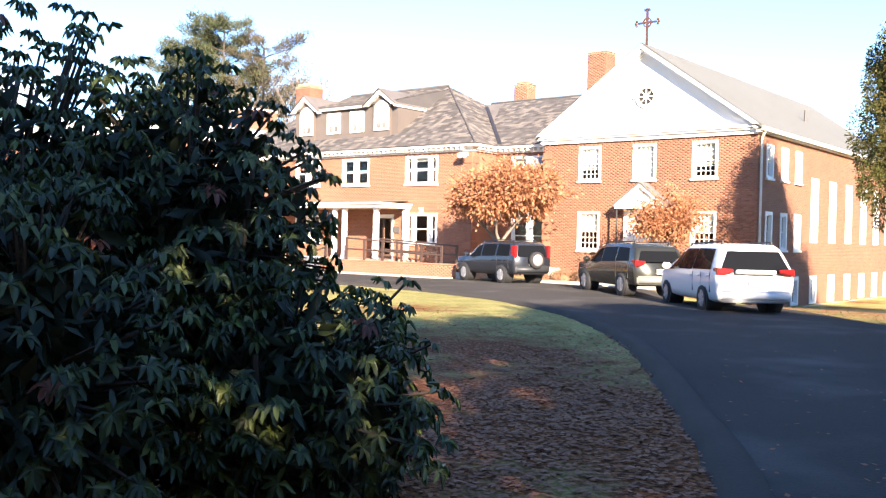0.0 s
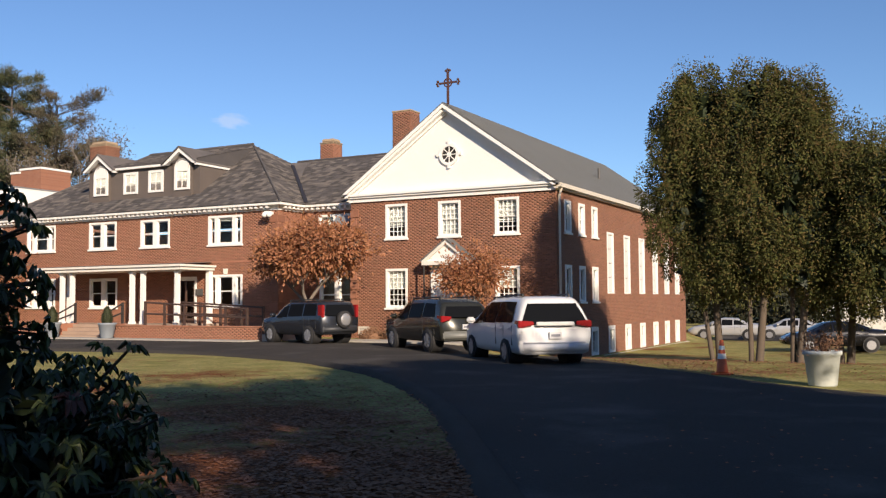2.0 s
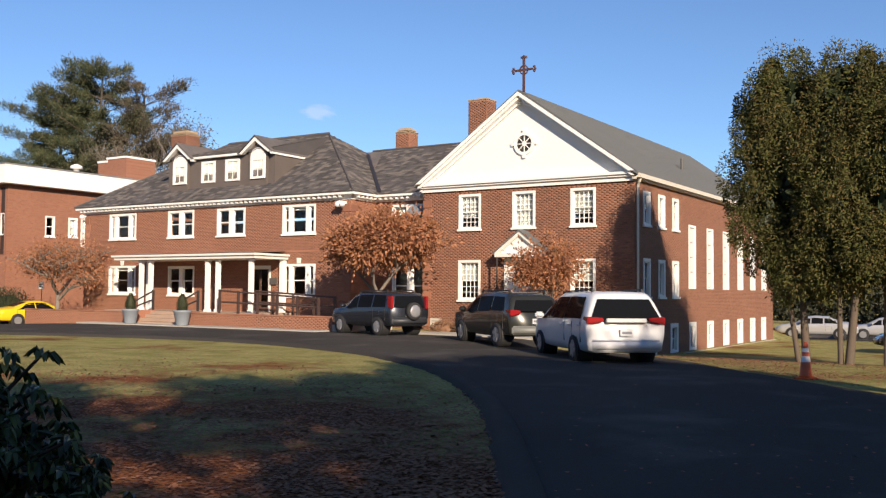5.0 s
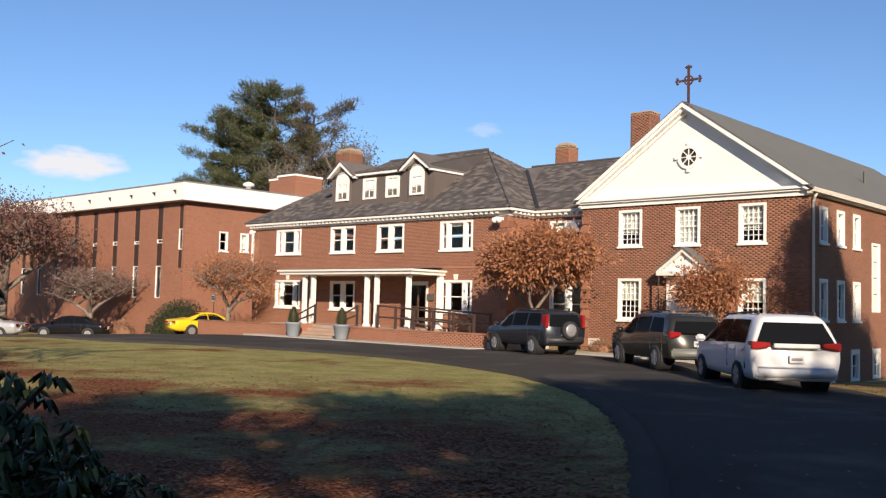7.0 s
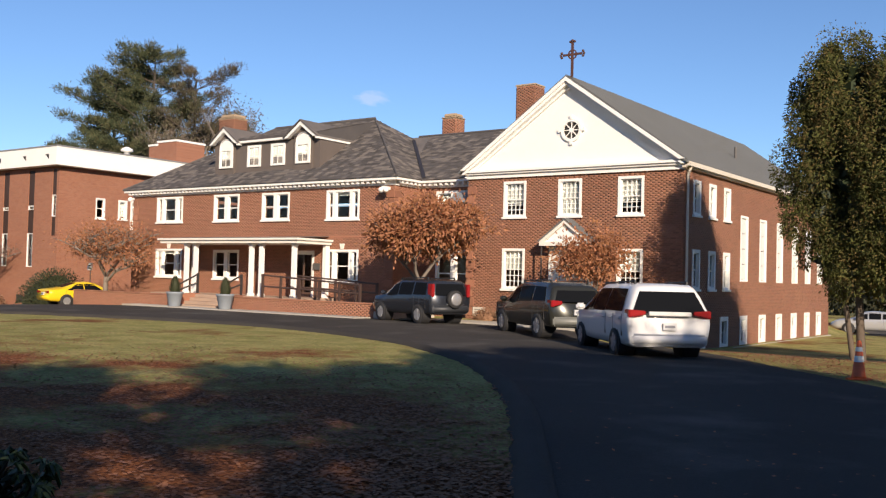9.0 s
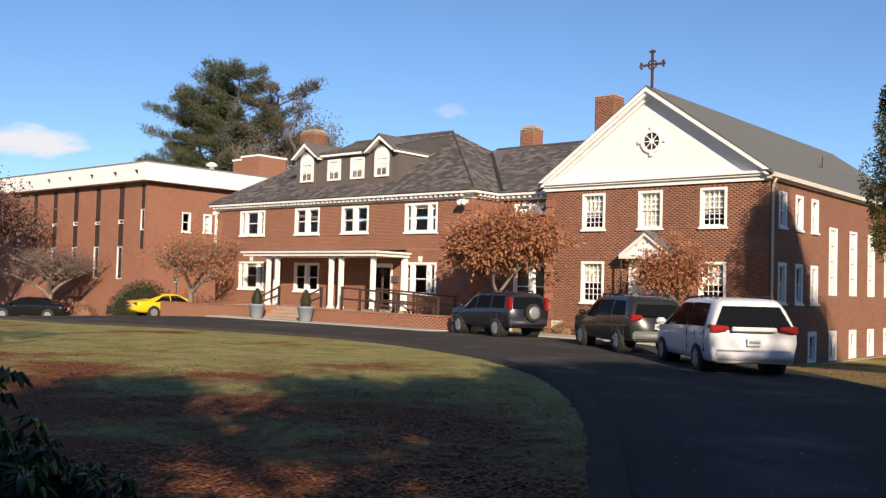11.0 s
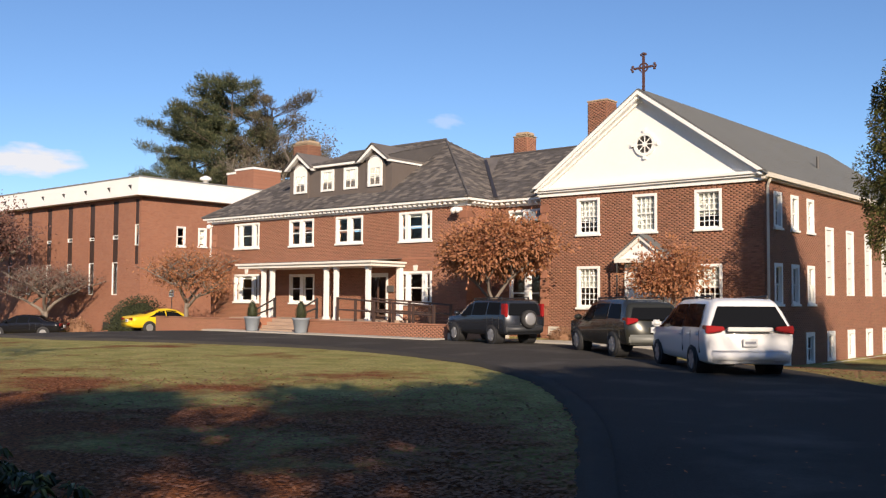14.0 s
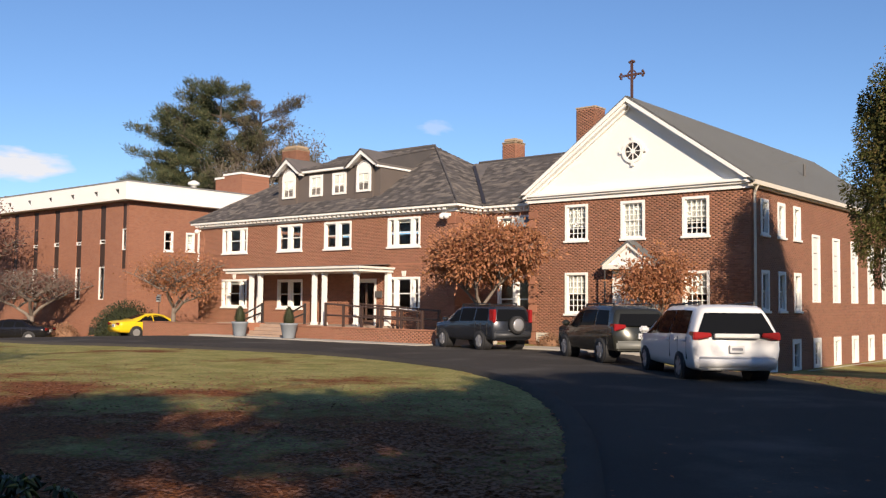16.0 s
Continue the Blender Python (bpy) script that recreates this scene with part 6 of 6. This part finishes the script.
def pine(at, label, height, reach, first, seed, per=150, side=0.0, mat=None, fill=1.0):
    """A tall pine: straight trunk, level limbs in uneven tiers, tufts of needles in flat sprays."""
    t = thing("pine_tree", at, label, "tree", "pines behind the wing")
    r, g = random.Random(seed), np.random.default_rng(seed)
    wood, c = bmesh.new(), []
    tube(wood, (0, 0, -0.2), (0.2, 0, height * 0.97), 0.38, 0.06, 9, False)
    z = first
    while z < height * 0.97:
        f = (z - first) / (height - first)
        for k in range(r.choice((2, 3, 4))):
            a = r.uniform(0, 6.28)
            ln = reach * (0.55 + 0.6 * math.sin(math.pi * min(1, 0.2 + 0.75 * f))) * r.uniform(0.55, 1.1) * (1 - 0.4 * f * f)
            tip = Vector((ln * math.cos(a) + side * f, ln * math.sin(a), z + ln * r.uniform(0.15, 0.6)))
            tube(wood, (0.2 * f, 0, z), tip, 0.1 * (1 - 0.6 * f), 0.025, 5, False)
            for s in range(int(5 + ln * 2.6)):
                u = r.uniform(0.3, 1.05)
                p = Vector((0, 0, z)).lerp(tip, u) + Vector((r.gauss(0, 0.34), r.gauss(0, 0.34), r.gauss(0.15, 0.16)))
                c.append((*p, 0.2 + 0.2 * r.random(), math.cos(a), math.sin(a)))
        z += r.uniform(0.6, 1.15)
    part("trunk", wood, BARK, t, local=True)
    c = np.array(c)
    if fill < 1:
        c = c[g.uniform(0, 1, len(c)) < fill]
    full = np.repeat(c, per // 5, 0)
    off = g.normal(size=(len(full), 3))
    pts = full[:, :3] + off * full[:, 3:4] * np.array((0.62, 0.62, 0.5)) + full[:, 3:4] * np.stack([full[:, 4], full[:, 5], np.full(len(full), 0.8)], 1) * g.uniform(-0.4, 1.0, (len(full), 1))
    ways = np.stack([full[:, 4] * 0.7, full[:, 5] * 0.7, np.full(len(full), 1.1)], 1) + off * 0.35
    part("crown", leaf_mesh("crown", mat or NEEDLE, pts, 0.3, 0.0, 0.15, seed, ways), NEEDLE, t, local=True, kind="stuff")
    return t


BROWNED = material("browned_pine_needles", (0.12, 0.09, 0.062), 0.85, 0.2, 0.3, 3.0, island=0.4, second=(0.075, 0.07, 0.038), mix_at=0.5)
pine((-70.3, 49.0, -1.2), "tall dark pine with layered limbs behind the wing", 22.2, 6.0, 7.5, 12, 460)
pine((-74.7, 48.1, -1.2), "tall pine with open layered limbs behind the wing", 20.9, 5.2, 8.5, 13, 440)
pine((-66.5, 50.6, -1.2), "tall thin pine with browned needles behind the wing", 20.6, 5.4, 7.5, 14, 420, 1.2, BROWNED, 0.6)
limb_tree("bare_tree", (-65.6, 49.2, -1.2), "tall bare tree beside the pines", 18.4, 0.6, 0.3, 5.0, GREY_BARK, BROWNED, 0.2, 6, 91, 5, 3, 0.7, 0.1, cluster=0.45)

# clipped yew behind the yellow car
def mound(name, at, size, label, mat, leaf, count, seed, category="shrub"):
    t = thing(name, at, label, category)
    g = np.random.default_rng(seed)
    bm = bmesh.new()
    bmesh.ops.create_icosphere(bm, subdivisions=3, radius=0.86)
    for v in bm.verts:
        k = 1 + 0.14 * noise.noise(v.co * 2.2 + Vector((seed, 0, 0)))
        v.co = Vector((v.co.x * size[0] * k, v.co.y * size[1] * k, max(-0.02, v.co.z * size[2] * k)))
    part("dense_core", bm, mat, t, local=True, smooth=True)
    d = g.normal(size=(count, 3))
    d[:, 2] = np.abs(d[:, 2])
    d /= np.linalg.norm(d, axis=1, keepdims=True)
    wob = np.array([1 + 0.14 * noise.noise(Vector(p) * 0.86 * 2.2 + Vector((seed, 0, 0))) for p in d])
    p = d * np.array(size) * (wob * g.uniform(0.8, 1.06, count))[:, None]
    part("foliage", leaf_mesh("foliage", mat, p, leaf, -0.3, 0.4, seed, d), mat, t, local=True, kind="stuff")
    return t


mound("yew_hedge", (-49.0, 26.9, -0.6), (3.3, 0.85, 2.15), "dark green clipped yew behind the yellow car", YEW, 0.12, 5000, 61)
for k, (x, y, sx, sz) in enumerate(((-18.1, 27.7, 0.95, 1.15), (-20.3, 28.4, 0.55, 0.45), (-19.2, 28.4, 0.6, 0.5), (-13.6, 28.3, 0.8, 0.9), (-12.7, 28.2, 0.7, 0.8))):
    mound("dry_shrub", (x, y, 0.0), (sx, 0.4, sz), "withered brown shrub at the foot of the chapel wall", DRY, 0.08, 900, 70 + k)
for k, (x, y) in enumerate(((-59.5, 26.6), (-63.0, 26.4), (-56.0, 26.9))):
    mound("dry_shrub", (x, y, -1.0), (1.6, 0.8, 1.1), "brown leafless shrub below the brick wing", DRY, 0.12, 1500, 80 + k)

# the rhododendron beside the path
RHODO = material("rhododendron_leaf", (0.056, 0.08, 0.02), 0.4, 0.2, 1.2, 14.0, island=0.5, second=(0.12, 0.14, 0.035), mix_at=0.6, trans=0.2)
WITHERED = material("withered_red_leaf", (0.19, 0.06, 0.03), 0.6, 0.2, island=0.3)
rhodo = thing("rhododendron", (-4.0, -3.6, 0.0), "large dark green rhododendron with drooping whorled leaves", "shrub")
LOBES = [((-4.35, -3.5, 1.05), (1.7, 1.45, 1.6), 2000), ((-4.2, -5.0, 1.35), (1.5, 1.3, 1.6), 2300), ((-3.25, -2.95, 1.55), (0.8, 0.75, 0.95), 560), ((-2.75, -2.75, 0.72), (0.88, 0.82, 0.75), 700), ((-3.55, -1.6, 0.4), (0.58, 0.55, 0.5), 340), ((-2.55, -2.5, 0.35), (0.38, 0.36, 0.36), 150), ((-2.9, -4.0, 0.9), (0.8, 0.7, 1.0), 540)]
g = np.random.default_rng(17)
lv, lf, stems = [], [], bmesh.new()
withered_v, withered_f = [], []
for (centre, radii, count) in LOBES:
    for k in range(count):
        d = g.normal(size=3)
        d /= np.linalg.norm(d)
        if d[2] < -0.55:
            continue
        depth = g.uniform(0.72, 1.06)
        p = np.array(centre) + d * np.array(radii) * depth * (1 + 0.16 * noise.noise(Vector(d) * 2.4 + Vector(centre)))
        if p[2] < 0.12:
            continue
        axis = d * 0.7 + np.array((0, 0, 0.75)) + g.normal(size=3) * 0.25
        axis /= np.linalg.norm(axis)
        s = np.cross(axis, (0.3, 0.2, 0.9))
        s /= np.linalg.norm(s)
        w2 = np.cross(axis, s)
        if k % 3 == 0:
            tube(stems, Vector(p) - Vector(d) * 0.45, Vector(p), 0.012, 0.006, 4, False)
        n_leaf = int(g.integers(6, 10))
        turn0 = g.uniform(0, 6.28)
        dry = g.random() < 0.012
        vs, fs = (withered_v, withered_f) if dry else (lv, lf)
        for q in range(n_leaf):
            a = turn0 + 2 * math.pi * q / n_leaf + g.uniform(-0.2, 0.2)
            out = s * math.cos(a) + w2 * math.sin(a)
            across = np.cross(axis, out)
            ln, wd = g.uniform(0.065, 0.11), g.uniform(0.024, 0.034)
            fall = g.uniform(0.25, 1.7)
            way0 = out * 0.9 + axis * 0.35
            way1 = out * 0.8 - np.array((0, 0, 1)) * fall
            way0, way1 = way0 / np.linalg.norm(way0), way1 / np.linalg.norm(way1)
            m1 = p + way0 * ln * 0.4
            m2 = m1 + way1 * ln * 0.6
            up = axis * 0.008
            m3 = m1 + way1 * ln * 0.36
            i = len(vs)
            vs += [p, m1 + across * wd * 0.5 + up, m1 - up, m1 - across * wd * 0.5 + up, m3 + across * wd * 0.42 + up, m3 - up, m3 - across * wd * 0.42 + up, m2]
            fs += [(i, i + 1, i + 2), (i, i + 2, i + 3), (i + 1, i + 4, i + 5), (i + 1, i + 5, i + 2), (i + 2, i + 5, i + 6), (i + 2, i + 6, i + 3), (i + 4, i + 7, i + 5), (i + 5, i + 7, i + 6)]
sp = raw_mesh("foliage", lv, lf, RHODO)
part("foliage", sp, RHODO, rhodo, kind="stuff")
part("withered_leaves", raw_mesh("withered_leaves", withered_v, withered_f, WITHERED), WITHERED, rhodo, kind="stuff")
for centre, radii, count in LOBES[:4]:
    for k in range(7):
        a = 0.9 * k
        tube(stems, (centre[0] + 0.2 * math.cos(a), centre[1] + 0.2 * math.sin(a), 0.0), (centre[0] + radii[0] * 0.7 * math.cos(a), centre[1] + radii[1] * 0.7 * math.sin(a), centre[2] + radii[2] * 0.45), 0.035, 0.014, 6, False)
part("stem_growth", stems, BARK, rhodo)
# filler leaves in the darker colour paint the bush's inner shade
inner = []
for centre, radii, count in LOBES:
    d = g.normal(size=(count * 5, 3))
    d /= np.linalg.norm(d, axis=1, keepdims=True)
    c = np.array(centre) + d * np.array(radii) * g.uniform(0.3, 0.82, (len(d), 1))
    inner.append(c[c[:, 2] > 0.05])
part("inner_foliage", leaf_mesh("inner_foliage", INNER_SHADE_LEAF, np.concatenate(inner), 0.15, 0.5, 0.32, 18), INNER_SHADE_LEAF, rhodo, kind="stuff")

# ---- unseen trees behind the path, added to shade lawn and drive ----
SHADE_LEAF = material("shade_tree_leaf", (0.06, 0.07, 0.028), 0.8, 0.2, 0.5, 5.0, island=0.3, trans=0.1)
nrm = Vector((SUN_WAY.y, -SUN_WAY.x, 0.0))
if nrm.y < 0:
    nrm = -nrm


def shade_tree(p, q, height, radius, low, clumps, seed, thin=0.0):
    """An evergreen of dense leaf clumps with gaps between; thin is the share of clumps missing from its lower part."""
    base = SUN_WAY * q + nrm * p
    t = thing("evergreen_tree", (base.x, base.y, ground_z(base.x, base.y)), "tall evergreen out of view, added to shade lawn and drive", "tree", "shade trees")
    g = np.random.default_rng(seed)
    wood = bmesh.new()
    tube(wood, (0, 0, -0.2), (0, 0, height * 0.9), 0.3, 0.06, 9, False)
    for k in range(18):
        a, z = 2.4 * k, low + (height - low) * k / 20
        tube(wood, (0, 0, z - 0.6), (radius * 0.7 * math.cos(a), radius * 0.7 * math.sin(a), z + 0.5), 0.07, 0.03, 5, False)
    part("trunk", wood, BARK, t, local=True)
    zf = g.uniform(0, 1, clumps)
    zf = zf[(zf > 0.68) | (g.uniform(0, 1, clumps) > thin)]
    n = len(zf)
    prof = radius * np.sqrt(np.clip(1 - (zf * 1.05 - 0.35) ** 2 / 0.55, 0.06, 1))
    a, rr = g.uniform(0, 6.28, n), np.sqrt(g.uniform(0.05, 1, n)) * prof
    b = np.stack([rr * np.cos(a), rr * np.sin(a), low + (height - low) * zf], 1)
    c = np.repeat(b, 150, 0) + g.normal(size=(n * 150, 3)) * np.array((0.36, 0.36, 0.26))
    part("crown", leaf_mesh("crown", SHADE_LEAF, c, 0.3, 0.1, 0.55, seed), SHADE_LEAF, t, local=True, kind="stuff")


# unseen casters inferred from the shadows; the last two added to block skylight
SHADE = ((7.4, -12.0, 11.0, 1.6, 8.6, 20, 0.0), (4.9, -12.0, 11.2, 1.8, 3.0, 120, 0.0), (2.8, -14.0, 11.6, 2.0, 2.6, 110, 0.0), (0.6, -16.0, 11.5, 2.0, 2.4, 100, 0.1), (-1.8, -15.5, 11.2, 2.0, 2.6, 80, 0.6), (-5.0, -17.0, 11.6, 2.3, 3.0, 85, 0.65),
         (-8.4, -17.5, 11.8, 2.5, 3.0, 85, 0.7), (-12.4, -22.0, 13.3, 2.6, 4.0, 90, 0.6), (-17.0, -18.0, 11.4, 2.9, 3.0, 90, 0.5), (4.2, -9.0, 8.2, 2.1, 1.6, 100, 0.0), (1.4, -9.5, 7.4, 2.0, 1.4, 80, 0.0),
         (-3.7, -13.0, 6.9, 1.5, 2.6, 17, 0.0), (7.0, -4.6, 7.0, 1.1, 0.8, 70, 0.0), (5.6, -5.6, 7.6, 1.8, 0.8, 95, 0.0), (-6.3, -7.0, 5.5, 1.8, 2.4, 16, 0.0), (-9.2, -7.0, 5.6, 1.9, 2.0, 18, 0.0), (-13.0, 2.0, 7.5, 2.4, 0.8, 100, 0.0), (-13.5, -4.0, 9.5, 2.6, 0.8, 120, 0.0))
for k, row in enumerate(SHADE):
    shade_tree(*row[:6], 300 + k, row[6])

# ---- fallen leaves ----
FALLEN = material("fallen_leaf", (0.32, 0.13, 0.055), 0.85, 0.15, 1.0, 14.0, island=0.5, second=(0.21, 0.085, 0.04), mix_at=0.5)


def scatter_leaves(name, label, spots, seed, size, on_road=False):
    g = np.random.default_rng(seed)
    pts = []
    for x, y, sx, sy, n in spots:
        c = np.stack([g.normal(x, sx, n), g.normal(y, sy, n)], 1)
        pts.append(c)
    pts = np.concatenate(pts)
    if not on_road:
        side = np.array([(q[0], q[1]) for q in inn])
        over = np.array([(q[0], q[1]) for q in outr])
        near = np.argmin(((pts[:, None, :] - side[None]) ** 2).sum(2), 1)
        along = ((pts - side[near]) * (over[near] - side[near])).sum(1) / ((over[near] - side[near]) ** 2).sum(1)
        far = np.argmin(((pts[:, None, :] - over[None]) ** 2).sum(2), 1)
        beyond = ((pts - over[far]) * (over[far] - side[far])).sum(1)
        pts = pts[(along < -0.01) | (beyond > 0.1)]
    keep = [k for k, (x, y) in enumerate(pts) if noise.noise(Vector((x * 0.45, y * 0.45, 3.0))) + g.uniform(-0.25, 0.6) > 0.0]
    pts = pts[keep]
    z = np.array([ground_z(x, y) for x, y in pts]) + (0.05 if on_road else 0.012) + g.uniform(0.0, 0.018, len(pts))
    c = np.concatenate([pts, z[:, None]], 1)
    turn = g.uniform(0, 6.28, len(c))
    tilt = g.normal(0, 0.13, (len(c), 2))
    a = np.stack([np.cos(turn), np.sin(turn), tilt[:, 0]], 1) * (size * g.uniform(0.6, 1.4, len(c)))[:, None]
    b = np.stack([-np.sin(turn), np.cos(turn), tilt[:, 1]], 1) * (size * g.uniform(0.25, 0.45, len(c)))[:, None]
    v = np.stack([c, c + a * 0.45 + b, c + a, c + a * 0.45 - b], 1).reshape(-1, 3)
    f = np.arange(len(c))[:, None] * 4
    m = raw_mesh(name, v, np.concatenate([f + [0, 1, 2], f + [0, 2, 3]], 0), FALLEN)
    return solo(name, m, FALLEN, label, "fallen leaves", kind="stuff")


scatter_leaves("fallen_leaves", "brown fallen leaves lying thick on the lawn", [(-3.6, 0.6, 1.3, 2.2, 15000), (-6.5, 4.5, 2.2, 2.4, 11000), (-10.0, 5.0, 3.2, 3.2, 8000), (-14.0, 7.0, 4.0, 2.0, 3500), (-20.0, 6.0, 6.0, 2.5, 3000)], 41, 0.06)
scatter_leaves("fallen_leaves", "scattered brown leaves on the verge by the trees", [(-5.0, 17.8, 1.8, 1.4, 3600), (-2.2, 15.6, 1.5, 1.0, 3000), (-3.0, 20.0, 2.5, 2.5, 3200), (-8.0, 23.0, 2.5, 3.0, 2600)], 42, 0.06)
scatter_leaves("fallen_leaves", "stray brown leaves on the asphalt drive", [(-0.9, 2.6, 1.2, 2.8, 420), (-3.0, 8.0, 2.5, 3.0, 130), (-14.0, 19.0, 6.0, 2.5, 60)], 43, 0.05, True)

# ---- woods and buildings far off, with an unseen light-blocking belt ----
HAZE = material("far_bare_woods", (0.15, 0.125, 0.115), 0.9, 0.2, 0.05, 0.8, island=0.35)
g = np.random.default_rng(8)
n = 70000
ang = np.radians(g.uniform(-90, 270, n))
# behind the camera: unseen nearer, taller belt added to block skylight, lower sunward
back = (ang > radians(125)) | (ang < radians(-40))
dist = np.where(back, g.uniform(38, 60, n), g.uniform(120, 175, n))
x, y = -np.sin(ang) * dist, np.cos(ang) * dist - 4
hgt = 8.5 + 3.0 * np.sin(ang * 9) + 2.0 * np.sin(ang * 23 + 1) + 1.2 * np.sin(ang * 57)
hgt = np.where(back & (np.abs(ang - radians(242)) > radians(42)), hgt + 9.0, hgt)
z = -2.0 + np.sqrt(g.uniform(0, 1, n)) * hgt * g.uniform(0.7, 1.05, n)
solo("woods", leaf_mesh("woods", HAZE, np.stack([x, y, z], 1), 2.1, -0.6, 0.3, 8), HAZE, "far bare grey-brown woods, with an unseen belt behind the viewpoint blocking skylight", "woods", kind="stuff")
HEDGE = material("dark_hedgerow", (0.03, 0.034, 0.018), 0.9, 0.25, 0.6, 4.0, island=0.4)
for x0, x1, hh in ((-34.0, -6.5, 5.0), (-1.5, 30.0, 4.2)):
    m = int((x1 - x0) * 420)
    hx, hz = g.uniform(x0, x1, m), g.uniform(0, 1, m) ** 0.8
    hc = np.stack([hx, 79 + g.normal(0, 0.8, m), -1.7 + hz * (hh + 0.8 * np.sin(hx * 0.9) + 0.5 * np.sin(hx * 2.3))], 1)
    solo("hedgerow", leaf_mesh("hedgerow", HEDGE, hc, 0.55, -0.3, 0.5, 19), HEDGE, "dark overgrown hedgerow behind the car park", "hedge", kind="stuff")
villa = thing("white_house", (0.5, 92.0, -1.6), "distant white clapboard house beyond the car park", "building")
bm = bmesh.new()
VF = ("x", 88.0)
V_OPEN = [(-8.0 + 3.0 * k, -6.9 + 3.0 * k, zz, zz + 1.6) for k in range(7) for zz in (-0.4, 2.6)]
wall_shape(bm, VF, -10.0, 14.0, -2.2, 5.0, V_OPEN)
box(bm, -10.0, -9.7, 88.3, 97.0, -2.2, 5.0)
box(bm, 13.7, 14.0, 88.3, 97.0, -2.2, 5.0)
box(bm, -9.7, 13.7, 96.7, 97.0, -2.2, 5.0)
part("wall", bm, CREAM, villa)
for o in V_OPEN:
    window(villa, VF, *o, "plain", edge=0.1, sill=False)
bm = bmesh.new()
prism(bm, [(-10.6, 87.4, 4.9), (-10.6, 92.5, 8.2), (-10.6, 97.6, 4.9)], (25.2, 0, 0))
part("roof", bm, SHINGLE, villa)

# ---- small fair-weather clouds, very far off ----
def cloud(bearing, lift, wide, tall, seed, cover=0.9):
    """A soft white cloud on a far backdrop sheet."""
    m = bpy.data.materials.new("cloud")
    m.use_nodes = True
    n, l = m.node_tree.nodes, m.node_tree.links
    n.remove(n["Principled BSDF"])
    tc, nz, gr = n.new("ShaderNodeTexCoord"), n.new("ShaderNodeTexNoise"), n.new("ShaderNodeTexGradient")
    gr.gradient_type = "SPHERICAL"
    nz.inputs["Scale"].default_value, nz.inputs["Detail"].default_value = 2.2, 7.0
    mp = n.new("ShaderNodeMapping")
    mp.inputs["Location"].default_value = (seed, 0, 0)
    l.new(tc.outputs["Object"], mp.inputs["Vector"])
    l.new(mp.outputs[0], nz.inputs["Vector"])
    l.new(tc.outputs["Object"], gr.inputs["Vector"])
    sub, mul = n.new("ShaderNodeMath"), n.new("ShaderNodeMapRange")
    sub.operation = "ADD"
    l.new(gr.outputs["Fac"], sub.inputs[0])
    l.new(nz.outputs["Fac"], sub.inputs[1])
    mul.inputs["From Min"].default_value, mul.inputs["From Max"].default_value, mul.inputs["To Max"].default_value = 0.78, 1.15, cover
    l.new(sub.outputs[0], mul.inputs["Value"])
    em, tr, mx = n.new("ShaderNodeEmission"), n.new("ShaderNodeBsdfTransparent"), n.new("ShaderNodeMixShader")
    em.inputs["Color"].default_value, em.inputs["Strength"].default_value = (0.93, 0.96, 1.0, 1), 0.68
    l.new(mul.outputs[0], mx.inputs["Fac"])
    l.new(tr.outputs[0], mx.inputs[1])
    l.new(em.outputs[0], mx.inputs[2])
    l.new(mx.outputs[0], n["Material Output"].inputs["Surface"])
    bm = bmesh.new()
    bm.faces.new([bm.verts.new(p) for p in ((-1, -1, 0), (1, -1, 0), (1, 1, 0), (-1, 1, 0))])
    ob = solo("backdrop", bm, m, "small white fair-weather cloud low in the sky", "cloud", kind="structure")
    a, d = radians(bearing), 1800.0
    eye, at = Vector((0.9, -4.0, 1.6)), Vector((0.9 - math.sin(a) * d, -4.0 + math.cos(a) * d, 1.6 + d * math.tan(radians(lift))))
    ob.matrix_basis = look(at, at * 2 - eye) @ Matrix.Diagonal((wide, tall, 1, 1))
    ob.visible_shadow = False


cloud(64.6, 7.5, 135.0, 42.0, 1.0)
cloud(40.6, 10.7, 52.0, 20.0, 4.0, 0.27)
